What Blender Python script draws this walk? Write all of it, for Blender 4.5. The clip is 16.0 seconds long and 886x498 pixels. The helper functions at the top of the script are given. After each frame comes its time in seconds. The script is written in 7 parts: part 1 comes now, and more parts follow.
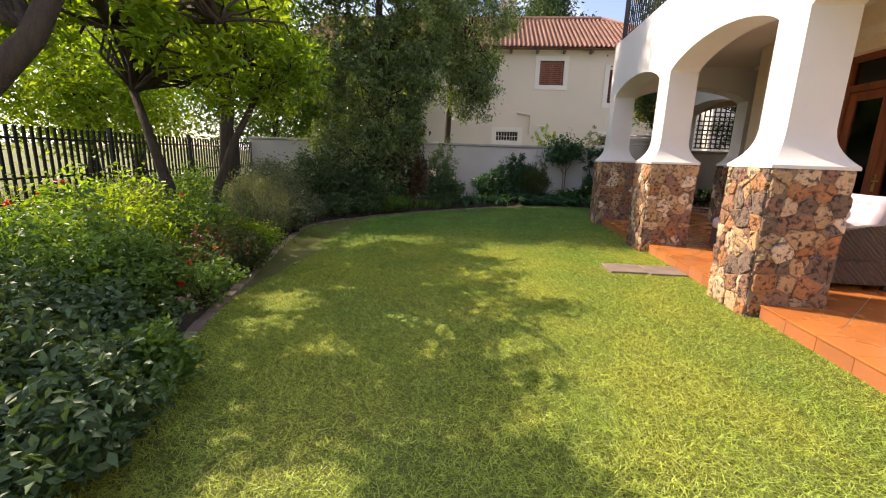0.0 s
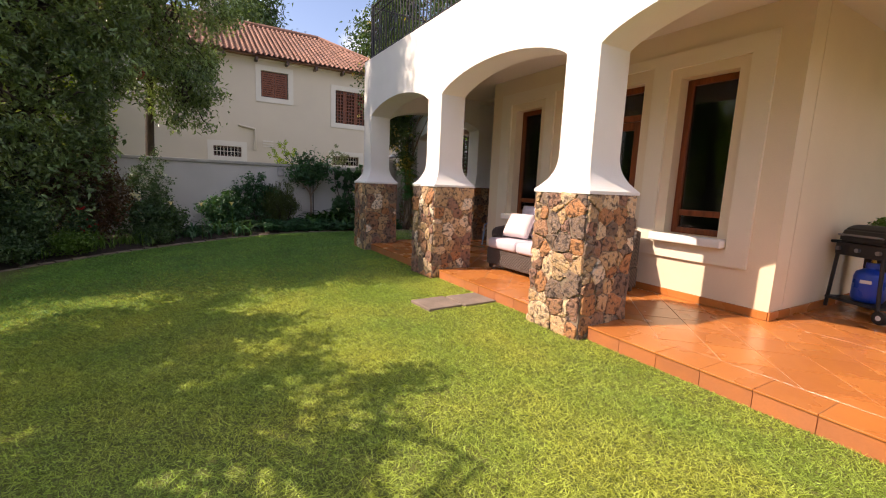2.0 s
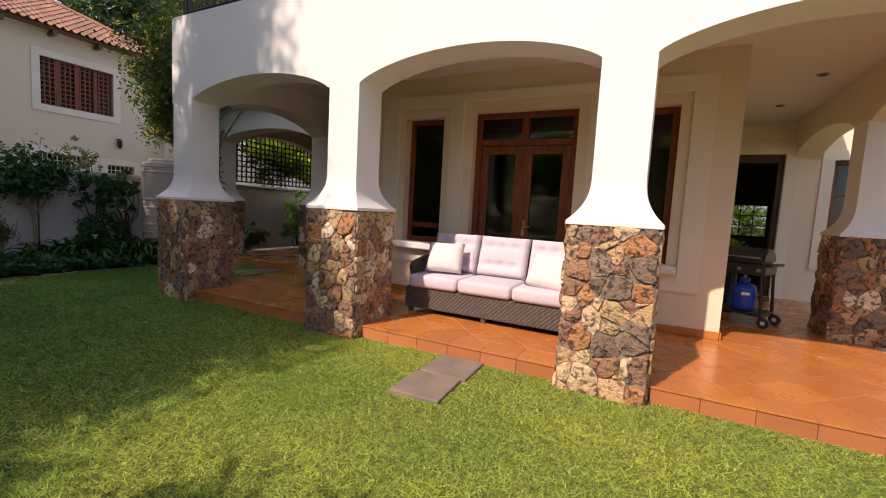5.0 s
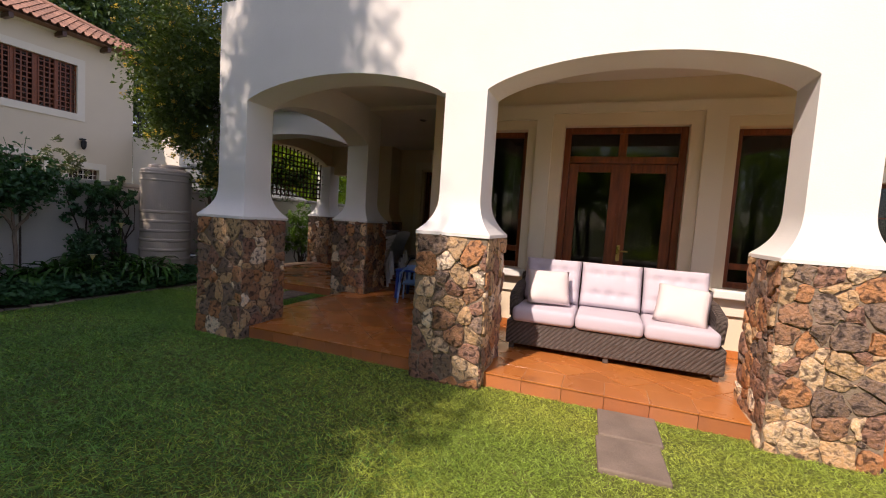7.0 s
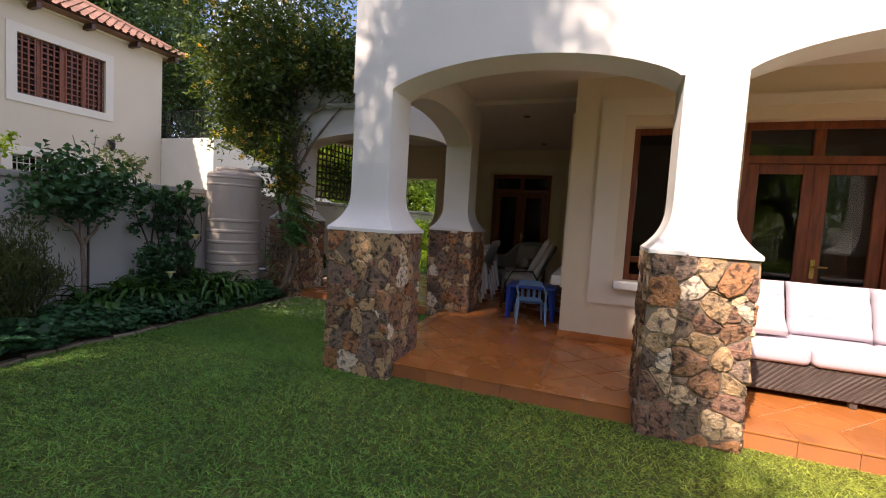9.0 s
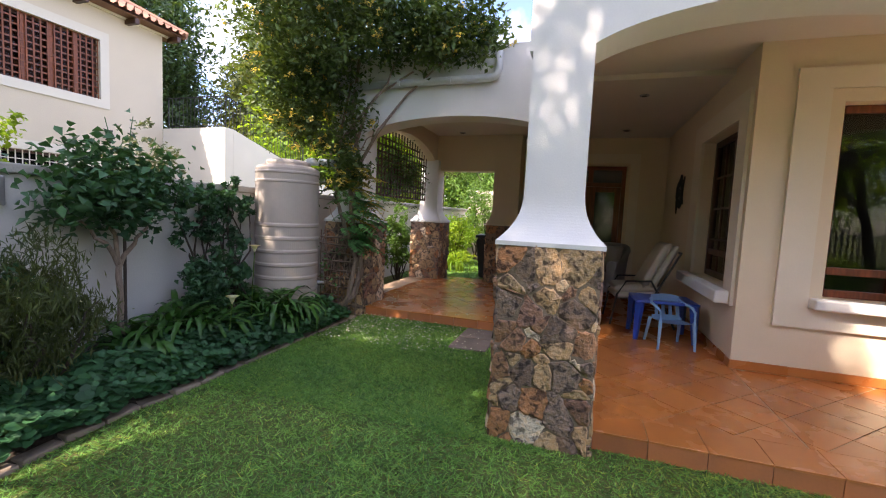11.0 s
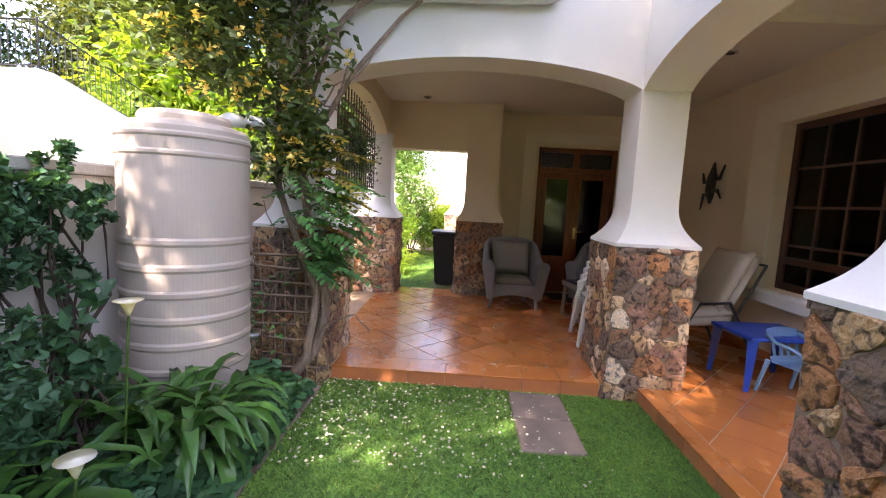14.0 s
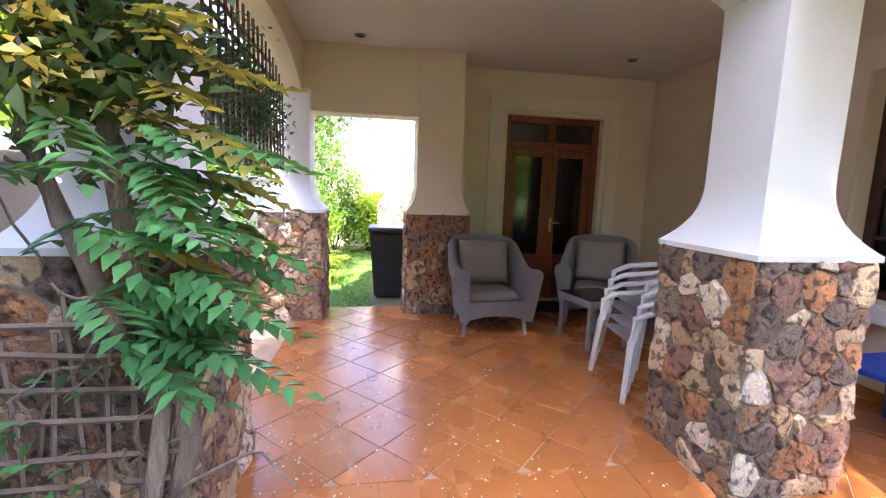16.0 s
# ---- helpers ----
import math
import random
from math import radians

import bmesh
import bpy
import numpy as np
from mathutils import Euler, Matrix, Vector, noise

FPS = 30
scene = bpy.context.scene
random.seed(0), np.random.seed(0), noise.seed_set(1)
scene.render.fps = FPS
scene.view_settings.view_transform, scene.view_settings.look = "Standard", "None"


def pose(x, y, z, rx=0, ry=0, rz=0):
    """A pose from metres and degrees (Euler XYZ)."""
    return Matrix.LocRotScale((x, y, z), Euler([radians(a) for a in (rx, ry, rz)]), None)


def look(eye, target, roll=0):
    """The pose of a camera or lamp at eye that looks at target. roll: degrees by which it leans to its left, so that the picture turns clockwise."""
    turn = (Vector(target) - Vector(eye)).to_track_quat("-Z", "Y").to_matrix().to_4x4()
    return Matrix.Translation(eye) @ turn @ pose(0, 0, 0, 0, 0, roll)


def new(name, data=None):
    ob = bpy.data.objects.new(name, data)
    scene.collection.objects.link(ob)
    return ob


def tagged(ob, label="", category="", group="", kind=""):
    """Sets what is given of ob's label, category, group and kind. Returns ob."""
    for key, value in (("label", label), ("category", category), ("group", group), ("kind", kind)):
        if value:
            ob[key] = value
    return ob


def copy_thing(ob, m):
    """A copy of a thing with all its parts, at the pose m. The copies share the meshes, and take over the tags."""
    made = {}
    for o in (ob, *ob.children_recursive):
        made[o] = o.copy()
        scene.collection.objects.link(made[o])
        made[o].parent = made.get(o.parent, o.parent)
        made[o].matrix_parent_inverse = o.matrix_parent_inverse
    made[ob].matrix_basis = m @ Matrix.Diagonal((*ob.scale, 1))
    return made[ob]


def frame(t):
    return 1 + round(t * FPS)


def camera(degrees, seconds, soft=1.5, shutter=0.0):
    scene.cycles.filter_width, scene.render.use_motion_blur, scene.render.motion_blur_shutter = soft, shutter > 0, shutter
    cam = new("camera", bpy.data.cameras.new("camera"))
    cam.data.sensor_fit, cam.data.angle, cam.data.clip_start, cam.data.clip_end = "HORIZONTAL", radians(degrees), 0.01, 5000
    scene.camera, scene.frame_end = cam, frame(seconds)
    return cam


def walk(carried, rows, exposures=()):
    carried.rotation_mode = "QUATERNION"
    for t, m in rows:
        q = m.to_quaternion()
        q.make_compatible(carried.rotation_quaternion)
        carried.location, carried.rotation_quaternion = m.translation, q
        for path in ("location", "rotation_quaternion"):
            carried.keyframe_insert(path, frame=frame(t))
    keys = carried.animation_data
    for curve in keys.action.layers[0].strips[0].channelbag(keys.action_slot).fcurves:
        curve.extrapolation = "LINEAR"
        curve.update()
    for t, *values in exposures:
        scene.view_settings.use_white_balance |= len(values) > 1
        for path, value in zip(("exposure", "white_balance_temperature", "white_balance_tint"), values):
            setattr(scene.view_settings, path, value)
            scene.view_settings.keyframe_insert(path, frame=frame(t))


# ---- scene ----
cam = camera(92.6, 16.0, 1.1)
METRES, EYE, TILT, LEAN, TURN = 13.9, 1.5, 0.0, 0.0, 5.7
ROWS = [
    (0.0, 0.0, 0.0, 0.0, 0.42, -12.39, -1.93),
    (0.5, -0.0125, 0.0232, 0.0001, -8.66, -12.12, -1.14),
    (1.0, -0.0207, 0.0485, 0.0007, -15.77, -11.58, -2.25),
    (1.5, -0.0289, 0.0739, 0.0006, -27.38, -10.47, -2.17),
    (2.0, -0.0315, 0.0983, 0.0011, -36.17, -8.55, -2.39),
    (2.5, -0.0325, 0.1254, 0.0028, -43.02, -7.22, -3.33),
    (3.0, -0.0358, 0.1549, 0.0032, -50.02, -6.09, -2.78),
    (3.5, -0.0365, 0.1848, 0.0018, -55.84, -5.74, -3.41),
    (6.0, -0.0456, 0.3407, 0.0061, -73.17, -4.75, -3.61),
    (6.5, -0.0413, 0.3705, 0.0079, -73.77, -4.19, -4.62),
    (7.0, -0.0395, 0.4022, 0.0094, -74.71, -4.02, -3.74),
    (7.5, -0.0352, 0.4356, 0.0088, -75.15, -3.59, -3.69),
    (8.0, -0.0309, 0.4696, 0.0088, -75.33, -3.58, -3.47),
    (8.5, -0.0238, 0.5026, 0.0085, -75.35, -3.76, -3.12),
    (9.0, -0.0155, 0.535, 0.0093, -75.31, -3.79, -3.42),
    (9.5, -0.0079, 0.5675, 0.01, -75.51, -4.43, -2.89),
    (10.0, 0.0055, 0.5981, 0.0104, -75.35, -4.55, -2.96),
    (12.5, 0.0961, 0.7323, 0.0164, -83.1, -5.69, -2.4),
    (13.0, 0.1211, 0.7474, 0.0179, -85.26, -6.41, -2.59),
    (13.5, 0.148, 0.7624, 0.0192, -90.05, -6.93, -2.72),
    (14.0, 0.177, 0.7734, 0.0195, -93.04, -6.31, -2.97),
    (14.5, 0.2085, 0.7828, 0.0194, -94.24, -6.23, -2.53),
    (15.0, 0.2412, 0.7894, 0.0191, -97.95, -6.32, -1.73),
    (15.5, 0.2755, 0.7906, 0.0185, -99.94, -6.76, -1.9),
    (16.0, 0.3093, 0.7903, 0.0181, -104.49, -7.63, -1.89),
]
EXPOSURES = [(0.0, 0.95, 6800, 25), (2.0, 0.78, 6800, 26), (3.5, 0.56, 6750, 26), (6.0, 0.26, 6550, 28), (8.0, 0.55, 6500, 27), (9.0, 0.94, 6500, 27), (10.0, 1.3, 6400, 25), (12.5, 2.56, 6300, 27), (14.0, 2.8, 6350, 30), (15.0, 3.05, 6050, 29), (15.5, 3.24, 5800, 29), (16.0, 3.56, 5650, 30)]
walk(cam, [(t, pose(0, 0, EYE, TILT, LEAN, TURN) @ pose(METRES * x, METRES * y, METRES * z, 90 + pitch, roll, yaw)) for t, x, y, z, yaw, pitch, roll in ROWS], EXPOSURES)

# ---- world and sun ----
SUN_WAY = Vector((1.0, -0.36, -1.06)).normalized()
world = bpy.data.worlds.new("sky")
scene.world = world
world.use_nodes = True
wn = world.node_tree.nodes
wl = world.node_tree.links
sky = wn.new("ShaderNodeTexSky")
sky.sky_type = "NISHITA"
sky.sun_disc = False
sky.sun_elevation = math.asin(-SUN_WAY.z)
sky.sun_rotation = math.atan2(-SUN_WAY.x, -SUN_WAY.y)
sky.air_density, sky.dust_density, sky.ozone_density = 1.0, 1.2, 1.0
# thin broken cloud mixed into the sky
tc = wn.new("ShaderNodeTexCoord")
cn = wn.new("ShaderNodeTexNoise")
cn.inputs["Scale"].default_value = 3.2
cn.inputs["Detail"].default_value = 6.0
cr = wn.new("ShaderNodeValToRGB")
cr.color_ramp.elements[0].position, cr.color_ramp.elements[1].position = 0.48, 0.68
cm = wn.new("ShaderNodeMix")
cm.data_type = "RGBA"
cm.inputs["B"].default_value = (9.0, 9.2, 9.6, 1)
bg = wn["Background"]
bg.inputs["Strength"].default_value = 0.132
wl.new(tc.outputs["Generated"], cn.inputs["Vector"])
wl.new(cn.outputs["Fac"], cr.inputs["Fac"])
wl.new(cr.outputs["Color"], cm.inputs["Factor"])
wl.new(sky.outputs["Color"], cm.inputs["A"])
wl.new(cm.outputs["Result"], bg.inputs["Color"])
sun = new("sun", bpy.data.lights.new("sun", "SUN"))
sun.data.energy, sun.data.angle, sun.data.color = 4.4, radians(0.55), (1.0, 0.895, 0.70)
sun.matrix_world = look((0, 0, 30), Vector((0, 0, 30)) + SUN_WAY)

# ---- levels ----
FLOOR, CEIL, PARAPET, SPRING, CAP, LAWN = 0.340, 3.345, 3.80, 2.735, 1.50, 0.225

PORTICO_CEIL = 3.285


def lawn_z(x, y=0.0):
    """Lawn height: level beside the house, falling gently away from it."""
    if x >= 1.6:
        return LAWN
    return max(-0.06, LAWN - 0.062 * (1.6 - x))


# ---- materials ----
def mat(name, col, rough=0.6, metal=0.0, col2=None, scale=6.0, fine=60.0, bump=0.15, spread=0.25, per="none", spec=0.5, coat=0.0, dist=0.01, streak=None, placed=False):
    """A principled surface: two-scale colour variation, roughness variation and bump. per: object or island random tone."""
    m = bpy.data.materials.new(name)
    m.use_nodes = True
    n, l = m.node_tree.nodes, m.node_tree.links
    p = n["Principled BSDF"]
    p.inputs["Roughness"].default_value, p.inputs["Metallic"].default_value = rough, metal
    p.inputs["Specular IOR Level"].default_value = spec
    p.inputs["Coat Weight"].default_value = coat
    p.inputs["Coat Roughness"].default_value = 0.12
    t = n.new("ShaderNodeTexCoord")
    a = n.new("ShaderNodeTexNoise")
    a.inputs["Scale"].default_value, a.inputs["Detail"].default_value = scale, 5.0
    b = n.new("ShaderNodeTexNoise")
    b.inputs["Scale"].default_value, b.inputs["Detail"].default_value = fine, 4.0
    src = n.new("ShaderNodeNewGeometry").outputs["Position"] if placed else t.outputs["Object"]
    if streak:
        mp = n.new("ShaderNodeMapping")
        mp.inputs["Scale"].default_value = streak
        l.new(src, mp.inputs["Vector"])
        src = mp.outputs["Vector"]
    l.new(src, a.inputs["Vector"])
    l.new(src, b.inputs["Vector"])
    r = n.new("ShaderNodeValToRGB")
    c2 = col2 or tuple(c * (1 - spread) for c in col)
    r.color_ramp.elements[0].position, r.color_ramp.elements[1].position = 0.35, 0.68
    r.color_ramp.elements[0].color, r.color_ramp.elements[1].color = (*c2, 1), (*col, 1)
    l.new(a.outputs["Fac"], r.inputs["Fac"])
    hsv = n.new("ShaderNodeHueSaturation")
    l.new(r.outputs["Color"], hsv.inputs["Color"])
    mr = n.new("ShaderNodeMapRange")
    mr.inputs["To Min"].default_value, mr.inputs["To Max"].default_value = 1 - spread * 0.6, 1 + spread * 0.6
    l.new(b.outputs["Fac"], mr.inputs["Value"])
    val = mr.outputs["Result"]
    if per != "none":
        g = n.new("ShaderNodeObjectInfo" if per == "object" else "ShaderNodeNewGeometry")
        q = n.new("ShaderNodeMapRange")
        q.inputs["To Min"].default_value, q.inputs["To Max"].default_value = 1 - spread, 1 + spread
        l.new(g.outputs["Random" if per == "object" else "Random Per Island"], q.inputs["Value"])
        mu = n.new("ShaderNodeMath")
        mu.operation = "MULTIPLY"
        l.new(val, mu.inputs[0])
        l.new(q.outputs["Result"], mu.inputs[1])
        val = mu.outputs[0]
    l.new(val, hsv.inputs["Value"])
    l.new(hsv.outputs["Color"], p.inputs["Base Color"])
    rr = n.new("ShaderNodeMapRange")
    rr.inputs["To Min"].default_value, rr.inputs["To Max"].default_value = max(0.02, rough - 0.1), min(1.0, rough + 0.1)
    l.new(a.outputs["Fac"], rr.inputs["Value"])
    l.new(rr.outputs["Result"], p.inputs["Roughness"])
    if bump:
        bp = n.new("ShaderNodeBump")
        bp.inputs["Strength"].default_value, bp.inputs["Distance"].default_value = bump, dist
        l.new(b.outputs["Fac"], bp.inputs["Height"])
        l.new(bp.outputs["Normal"], p.inputs["Normal"])
    return m


def leaf_mat(name, col, col2, through_light=0.35, rough=0.45, spread=0.35):
    """Leaves: colour varied leaf by leaf, part of the light passes through."""
    m = mat(name, col, rough, col2=col2, scale=1.3, fine=40, bump=0.05, spread=spread, per="island", spec=0.35)
    n, l = m.node_tree.nodes, m.node_tree.links
    p, out = n["Principled BSDF"], n["Material Output"]
    tr = n.new("ShaderNodeBsdfTranslucent")
    mx = n.new("ShaderNodeMixShader")
    mx.inputs["Fac"].default_value = through_light
    gm = n.new("ShaderNodeMix")
    gm.data_type, gm.blend_type = "RGBA", "MULTIPLY"
    gm.inputs["Factor"].default_value = 1.0
    gm.inputs["B"].default_value = (1.9, 1.7, 0.5, 1)
    src = p.inputs["Base Color"].links[0].from_socket
    l.new(src, gm.inputs["A"])
    l.new(gm.outputs["Result"], tr.inputs["Color"])
    l.new(p.outputs["BSDF"], mx.inputs[1])
    l.new(tr.outputs["BSDF"], mx.inputs[2])
    l.new(mx.outputs["Shader"], out.inputs["Surface"])
    return m


def glass_mat(name, tint=(0.82, 0.86, 0.86), ior=1.5):
    m = bpy.data.materials.new(name)
    m.use_nodes = True
    n, l = m.node_tree.nodes, m.node_tree.links
    n.remove(n["Principled BSDF"])
    tr, gl, mx, fr = n.new("ShaderNodeBsdfTransparent"), n.new("ShaderNodeBsdfGlossy"), n.new("ShaderNodeMixShader"), n.new("ShaderNodeFresnel")
    tr.inputs["Color"].default_value = (*tint, 1)
    gl.inputs["Roughness"].default_value = 0.01
    fr.inputs["IOR"].default_value = ior
    l.new(fr.outputs["Fac"], mx.inputs["Fac"])
    l.new(tr.outputs["BSDF"], mx.inputs[1])
    l.new(gl.outputs["BSDF"], mx.inputs[2])
    l.new(mx.outputs["Shader"], n["Material Output"].inputs["Surface"])
    return m


def stone_mat():
    """Quarried field stone: each stone its own tone, from ochre and rust to slate and pale quartz, with veins and chips."""
    m = mat("field_stone", (0.32, 0.22, 0.13), 0.75, scale=9, fine=45, bump=0.9, spread=0.3, dist=0.02)
    n, l = m.node_tree.nodes, m.node_tree.links
    p = n["Principled BSDF"]
    hsv = [x for x in n if x.type == "HUE_SAT"][0]
    info = n.new("ShaderNodeObjectInfo")
    ramp = n.new("ShaderNodeValToRGB")
    ramp.color_ramp.interpolation = "CONSTANT"
    tones = [(0.0, (0.34, 0.25, 0.155)), (0.14, (0.23, 0.135, 0.085)), (0.27, (0.135, 0.10, 0.082)), (0.39, (0.39, 0.275, 0.165)), (0.51, (0.30, 0.155, 0.075)),
             (0.62, (0.19, 0.145, 0.12)), (0.71, (0.46, 0.36, 0.25)), (0.80, (0.21, 0.125, 0.095)), (0.935, (0.55, 0.485, 0.40))]
    for i, (pos, c) in enumerate(tones):
        e = ramp.color_ramp.elements[i] if i < 2 else ramp.color_ramp.elements.new(pos)
        e.position, e.color = pos, (*c, 1)
    l.new(info.outputs["Random"], ramp.inputs["Fac"])
    tcn = [x for x in n if x.type == "TEX_COORD"][0]
    nz = n.new("ShaderNodeTexNoise")
    nz.inputs["Scale"].default_value, nz.inputs["Detail"].default_value, nz.inputs["Distortion"].default_value = 21, 9, 0.5
    l.new(tcn.outputs["Object"], nz.inputs["Vector"])
    r2 = n.new("ShaderNodeValToRGB")
    els = r2.color_ramp.elements
    els[0].position, els[0].color = 0.38, (0.34, 0.29, 0.27, 1)
    els[1].position, els[1].color = 0.50, (1.36, 1.26, 1.15, 1)
    e = els.new(0.59)
    e.color = (1.35, 1.12, 0.85, 1)
    e = els.new(0.68)
    e.color = (1.65, 1.52, 1.38, 1)
    l.new(nz.outputs["Fac"], r2.inputs["Fac"])
    mu = n.new("ShaderNodeMix")
    mu.data_type, mu.blend_type = "RGBA", "MULTIPLY"
    mu.inputs["Factor"].default_value = 1.0
    l.new(ramp.outputs["Color"], mu.inputs["A"])
    l.new(r2.outputs["Color"], mu.inputs["B"])
    l.new(mu.outputs["Result"], hsv.inputs["Color"])
    return m


PLASTER = mat("white_plaster", (0.80, 0.775, 0.73), 0.85, scale=1.6, fine=90, bump=0.25, spread=0.06, dist=0.004)
CREAM = mat("cream_plaster", (0.77, 0.645, 0.465), 0.85, scale=1.2, fine=90, bump=0.22, spread=0.07, dist=0.004)
CEILING = mat("ceiling_paint", (0.74, 0.69, 0.62), 0.9, scale=1.2, fine=60, bump=0.05, spread=0.05)
WALL_GREY = mat("boundary_plaster", (0.60, 0.57, 0.52), 0.9, scale=1.1, fine=70, bump=0.3, spread=0.12, dist=0.005)
COPING = mat("wall_coping", (0.42, 0.40, 0.35), 0.9, scale=3, fine=80, bump=0.4, spread=0.25)
NEIGH = mat("neighbour_plaster", (0.62, 0.54, 0.43), 0.9, scale=0.6, fine=40, bump=0.3, spread=0.07, dist=0.01)
NEIGH_TRIM = mat("neighbour_trim", (0.68, 0.63, 0.55), 0.85, scale=2, fine=40, bump=0.1, spread=0.05)
MORTAR = mat("mortar", (0.29, 0.22, 0.155), 0.95, scale=8, fine=80, bump=0.6, spread=0.35)
STONE = stone_mat()
TILE = mat("terracotta_tile", (0.50, 0.178, 0.042), 0.27, col2=(0.43, 0.145, 0.036), scale=2.3, fine=26, bump=0.05, spread=0.09, per="object", spec=0.5, coat=0.15, placed=True)
GROUT = mat("grout", (0.52, 0.36, 0.23), 0.9, scale=10, fine=90, bump=0.3, spread=0.2)
WOOD = mat("mahogany", (0.25, 0.066, 0.020), 0.38, col2=(0.14, 0.036, 0.012), scale=5, fine=40, bump=0.12, spread=0.2, streak=(6, 6, 0.7), coat=0.06, spec=0.35)
WOOD_DARK = mat("dark_stained_wood", (0.075, 0.026, 0.014), 0.4, scale=5, fine=40, bump=0.1, spread=0.25, streak=(6, 6, 0.7))
GLASS = glass_mat("window_glass", tint=(0.6, 0.64, 0.64), ior=1.5)
TRIM_CREAM = mat("pale_cream_band", (0.80, 0.71, 0.56), 0.85, scale=1.2, fine=90, bump=0.22, spread=0.06, dist=0.004)
# room wall and floor colours are darkened so the interiors look unlit
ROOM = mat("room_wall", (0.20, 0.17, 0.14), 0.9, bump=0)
# index lowered to weaken the sky reflection, so far panes stay dark
GLASS_DULL = glass_mat("low_reflection_glass", tint=(0.6, 0.62, 0.6), ior=1.25)
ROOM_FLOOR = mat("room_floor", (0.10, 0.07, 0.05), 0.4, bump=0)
IRON = mat("black_iron", (0.018, 0.018, 0.02), 0.45, metal=0.3, bump=0.05)
GRASS_SOIL = mat("lawn_thatch", (0.10, 0.13, 0.02), 0.95, col2=(0.15, 0.15, 0.035), scale=2.2, fine=160, bump=0.8, spread=0.4, dist=0.02)
GRASS = leaf_mat("grass_blade", (0.36, 0.405, 0.072), (0.235, 0.335, 0.058), 0.30, 0.5, 0.65)
# darker, greener copy of the blade colour for the tree-shaded lawn
GRASS_SHADE = leaf_mat("shade_grass_blade", (0.165, 0.315, 0.065), (0.105, 0.235, 0.05), 0.30, 0.5, 0.75)
SOIL = mat("bed_soil", (0.055, 0.036, 0.022), 0.95, scale=6, fine=90, bump=0.9, spread=0.5, dist=0.03)
BARK = mat("bark", (0.075, 0.052, 0.036), 0.9, scale=6, fine=35, bump=0.9, spread=0.4, streak=(4, 4, 0.8), dist=0.02)
BARK_PALE = mat("vine_bark", (0.36, 0.265, 0.20), 0.9, scale=8, fine=40, bump=0.9, spread=0.35, streak=(5, 5, 0.8), dist=0.015)
LEAF_LIME = leaf_mat("lime_leaf", (0.24, 0.33, 0.03), (0.13, 0.24, 0.025), 0.55)
LEAF_MID = leaf_mat("green_leaf", (0.135, 0.24, 0.045), (0.075, 0.155, 0.033), 0.35)
LEAF_TALL = leaf_mat("glossy_tree_leaf", (0.205, 0.285, 0.115), (0.10, 0.155, 0.065), 0.3, 0.33, 0.5)
LEAF_DARK = leaf_mat("dark_leaf", (0.085, 0.145, 0.055), (0.045, 0.09, 0.038), 0.2)
LEAF_BLUE = leaf_mat("blue_green_leaf", (0.06, 0.15, 0.062), (0.034, 0.095, 0.044), 0.22, 0.5)
LEAF_COVER = leaf_mat("scalloped_leaf", (0.048, 0.14, 0.05), (0.026, 0.085, 0.032), 0.15, 0.55)
LEAF_STRAP = leaf_mat("strap_leaf", (0.065, 0.165, 0.03), (0.035, 0.10, 0.022), 0.2, 0.28)
LEAF_GREY = leaf_mat("grey_green_leaf", (0.16, 0.19, 0.115), (0.10, 0.13, 0.075), 0.25)
LEAF_OLIVE = leaf_mat("olive_leaf", (0.11, 0.135, 0.045), (0.06, 0.085, 0.03), 0.35)
LEAF_RED = leaf_mat("bronze_leaf", (0.16, 0.075, 0.045), (0.07, 0.05, 0.03), 0.3)
LEAF_FERN = leaf_mat("compound_leaf", (0.115, 0.285, 0.085), (0.07, 0.20, 0.065), 0.24)
LEAF_DRY = leaf_mat("withered_leaf", (0.32, 0.20, 0.11), (0.22, 0.14, 0.08), 0.25)
LEAF_YELLOW = leaf_mat("young_yellow_leaf", (0.33, 0.30, 0.07), (0.24, 0.20, 0.05), 0.45)
PETAL_YELLOW = leaf_mat("yellow_petal", (0.72, 0.58, 0.17), (0.65, 0.50, 0.14), 0.3, spread=0.15)
PETAL_WHITE = leaf_mat("white_petal", (0.8, 0.78, 0.74), (0.7, 0.68, 0.6), 0.3, spread=0.1)
PETAL_RED = leaf_mat("red_petal", (0.55, 0.03, 0.03), (0.4, 0.02, 0.03), 0.3, spread=0.2)
PETAL_PINK = leaf_mat("pink_petal", (0.55, 0.16, 0.14), (0.45, 0.10, 0.10), 0.3, spread=0.2)
TANK = mat("beige_plastic", (0.43, 0.37, 0.315), 0.5, scale=2, fine=25, bump=0.08, spread=0.08)
PVC = mat("white_pvc", (0.72, 0.72, 0.70), 0.4, bump=0.03, spread=0.06)
STEEL = mat("dull_steel", (0.35, 0.35, 0.36), 0.4, metal=0.9, bump=0.05)
BRASS = mat("brass", (0.55, 0.38, 0.12), 0.3, metal=1.0, bump=0.03)
WICKER = mat("brown_wicker", (0.115, 0.085, 0.068), 0.6, scale=20, fine=120, bump=0.7, spread=0.4)
WICKER_GREY = mat("grey_wicker", (0.26, 0.225, 0.20), 0.65, scale=20, fine=130, bump=0.7, spread=0.35)
CUSHION = mat("lilac_canvas", (0.57, 0.51, 0.57), 0.9, scale=3, fine=220, bump=0.2, spread=0.05, dist=0.003)
PILLOW = mat("pale_pink_cloth", (0.74, 0.63, 0.62), 0.95, scale=3, fine=200, bump=0.2, spread=0.06, dist=0.003)
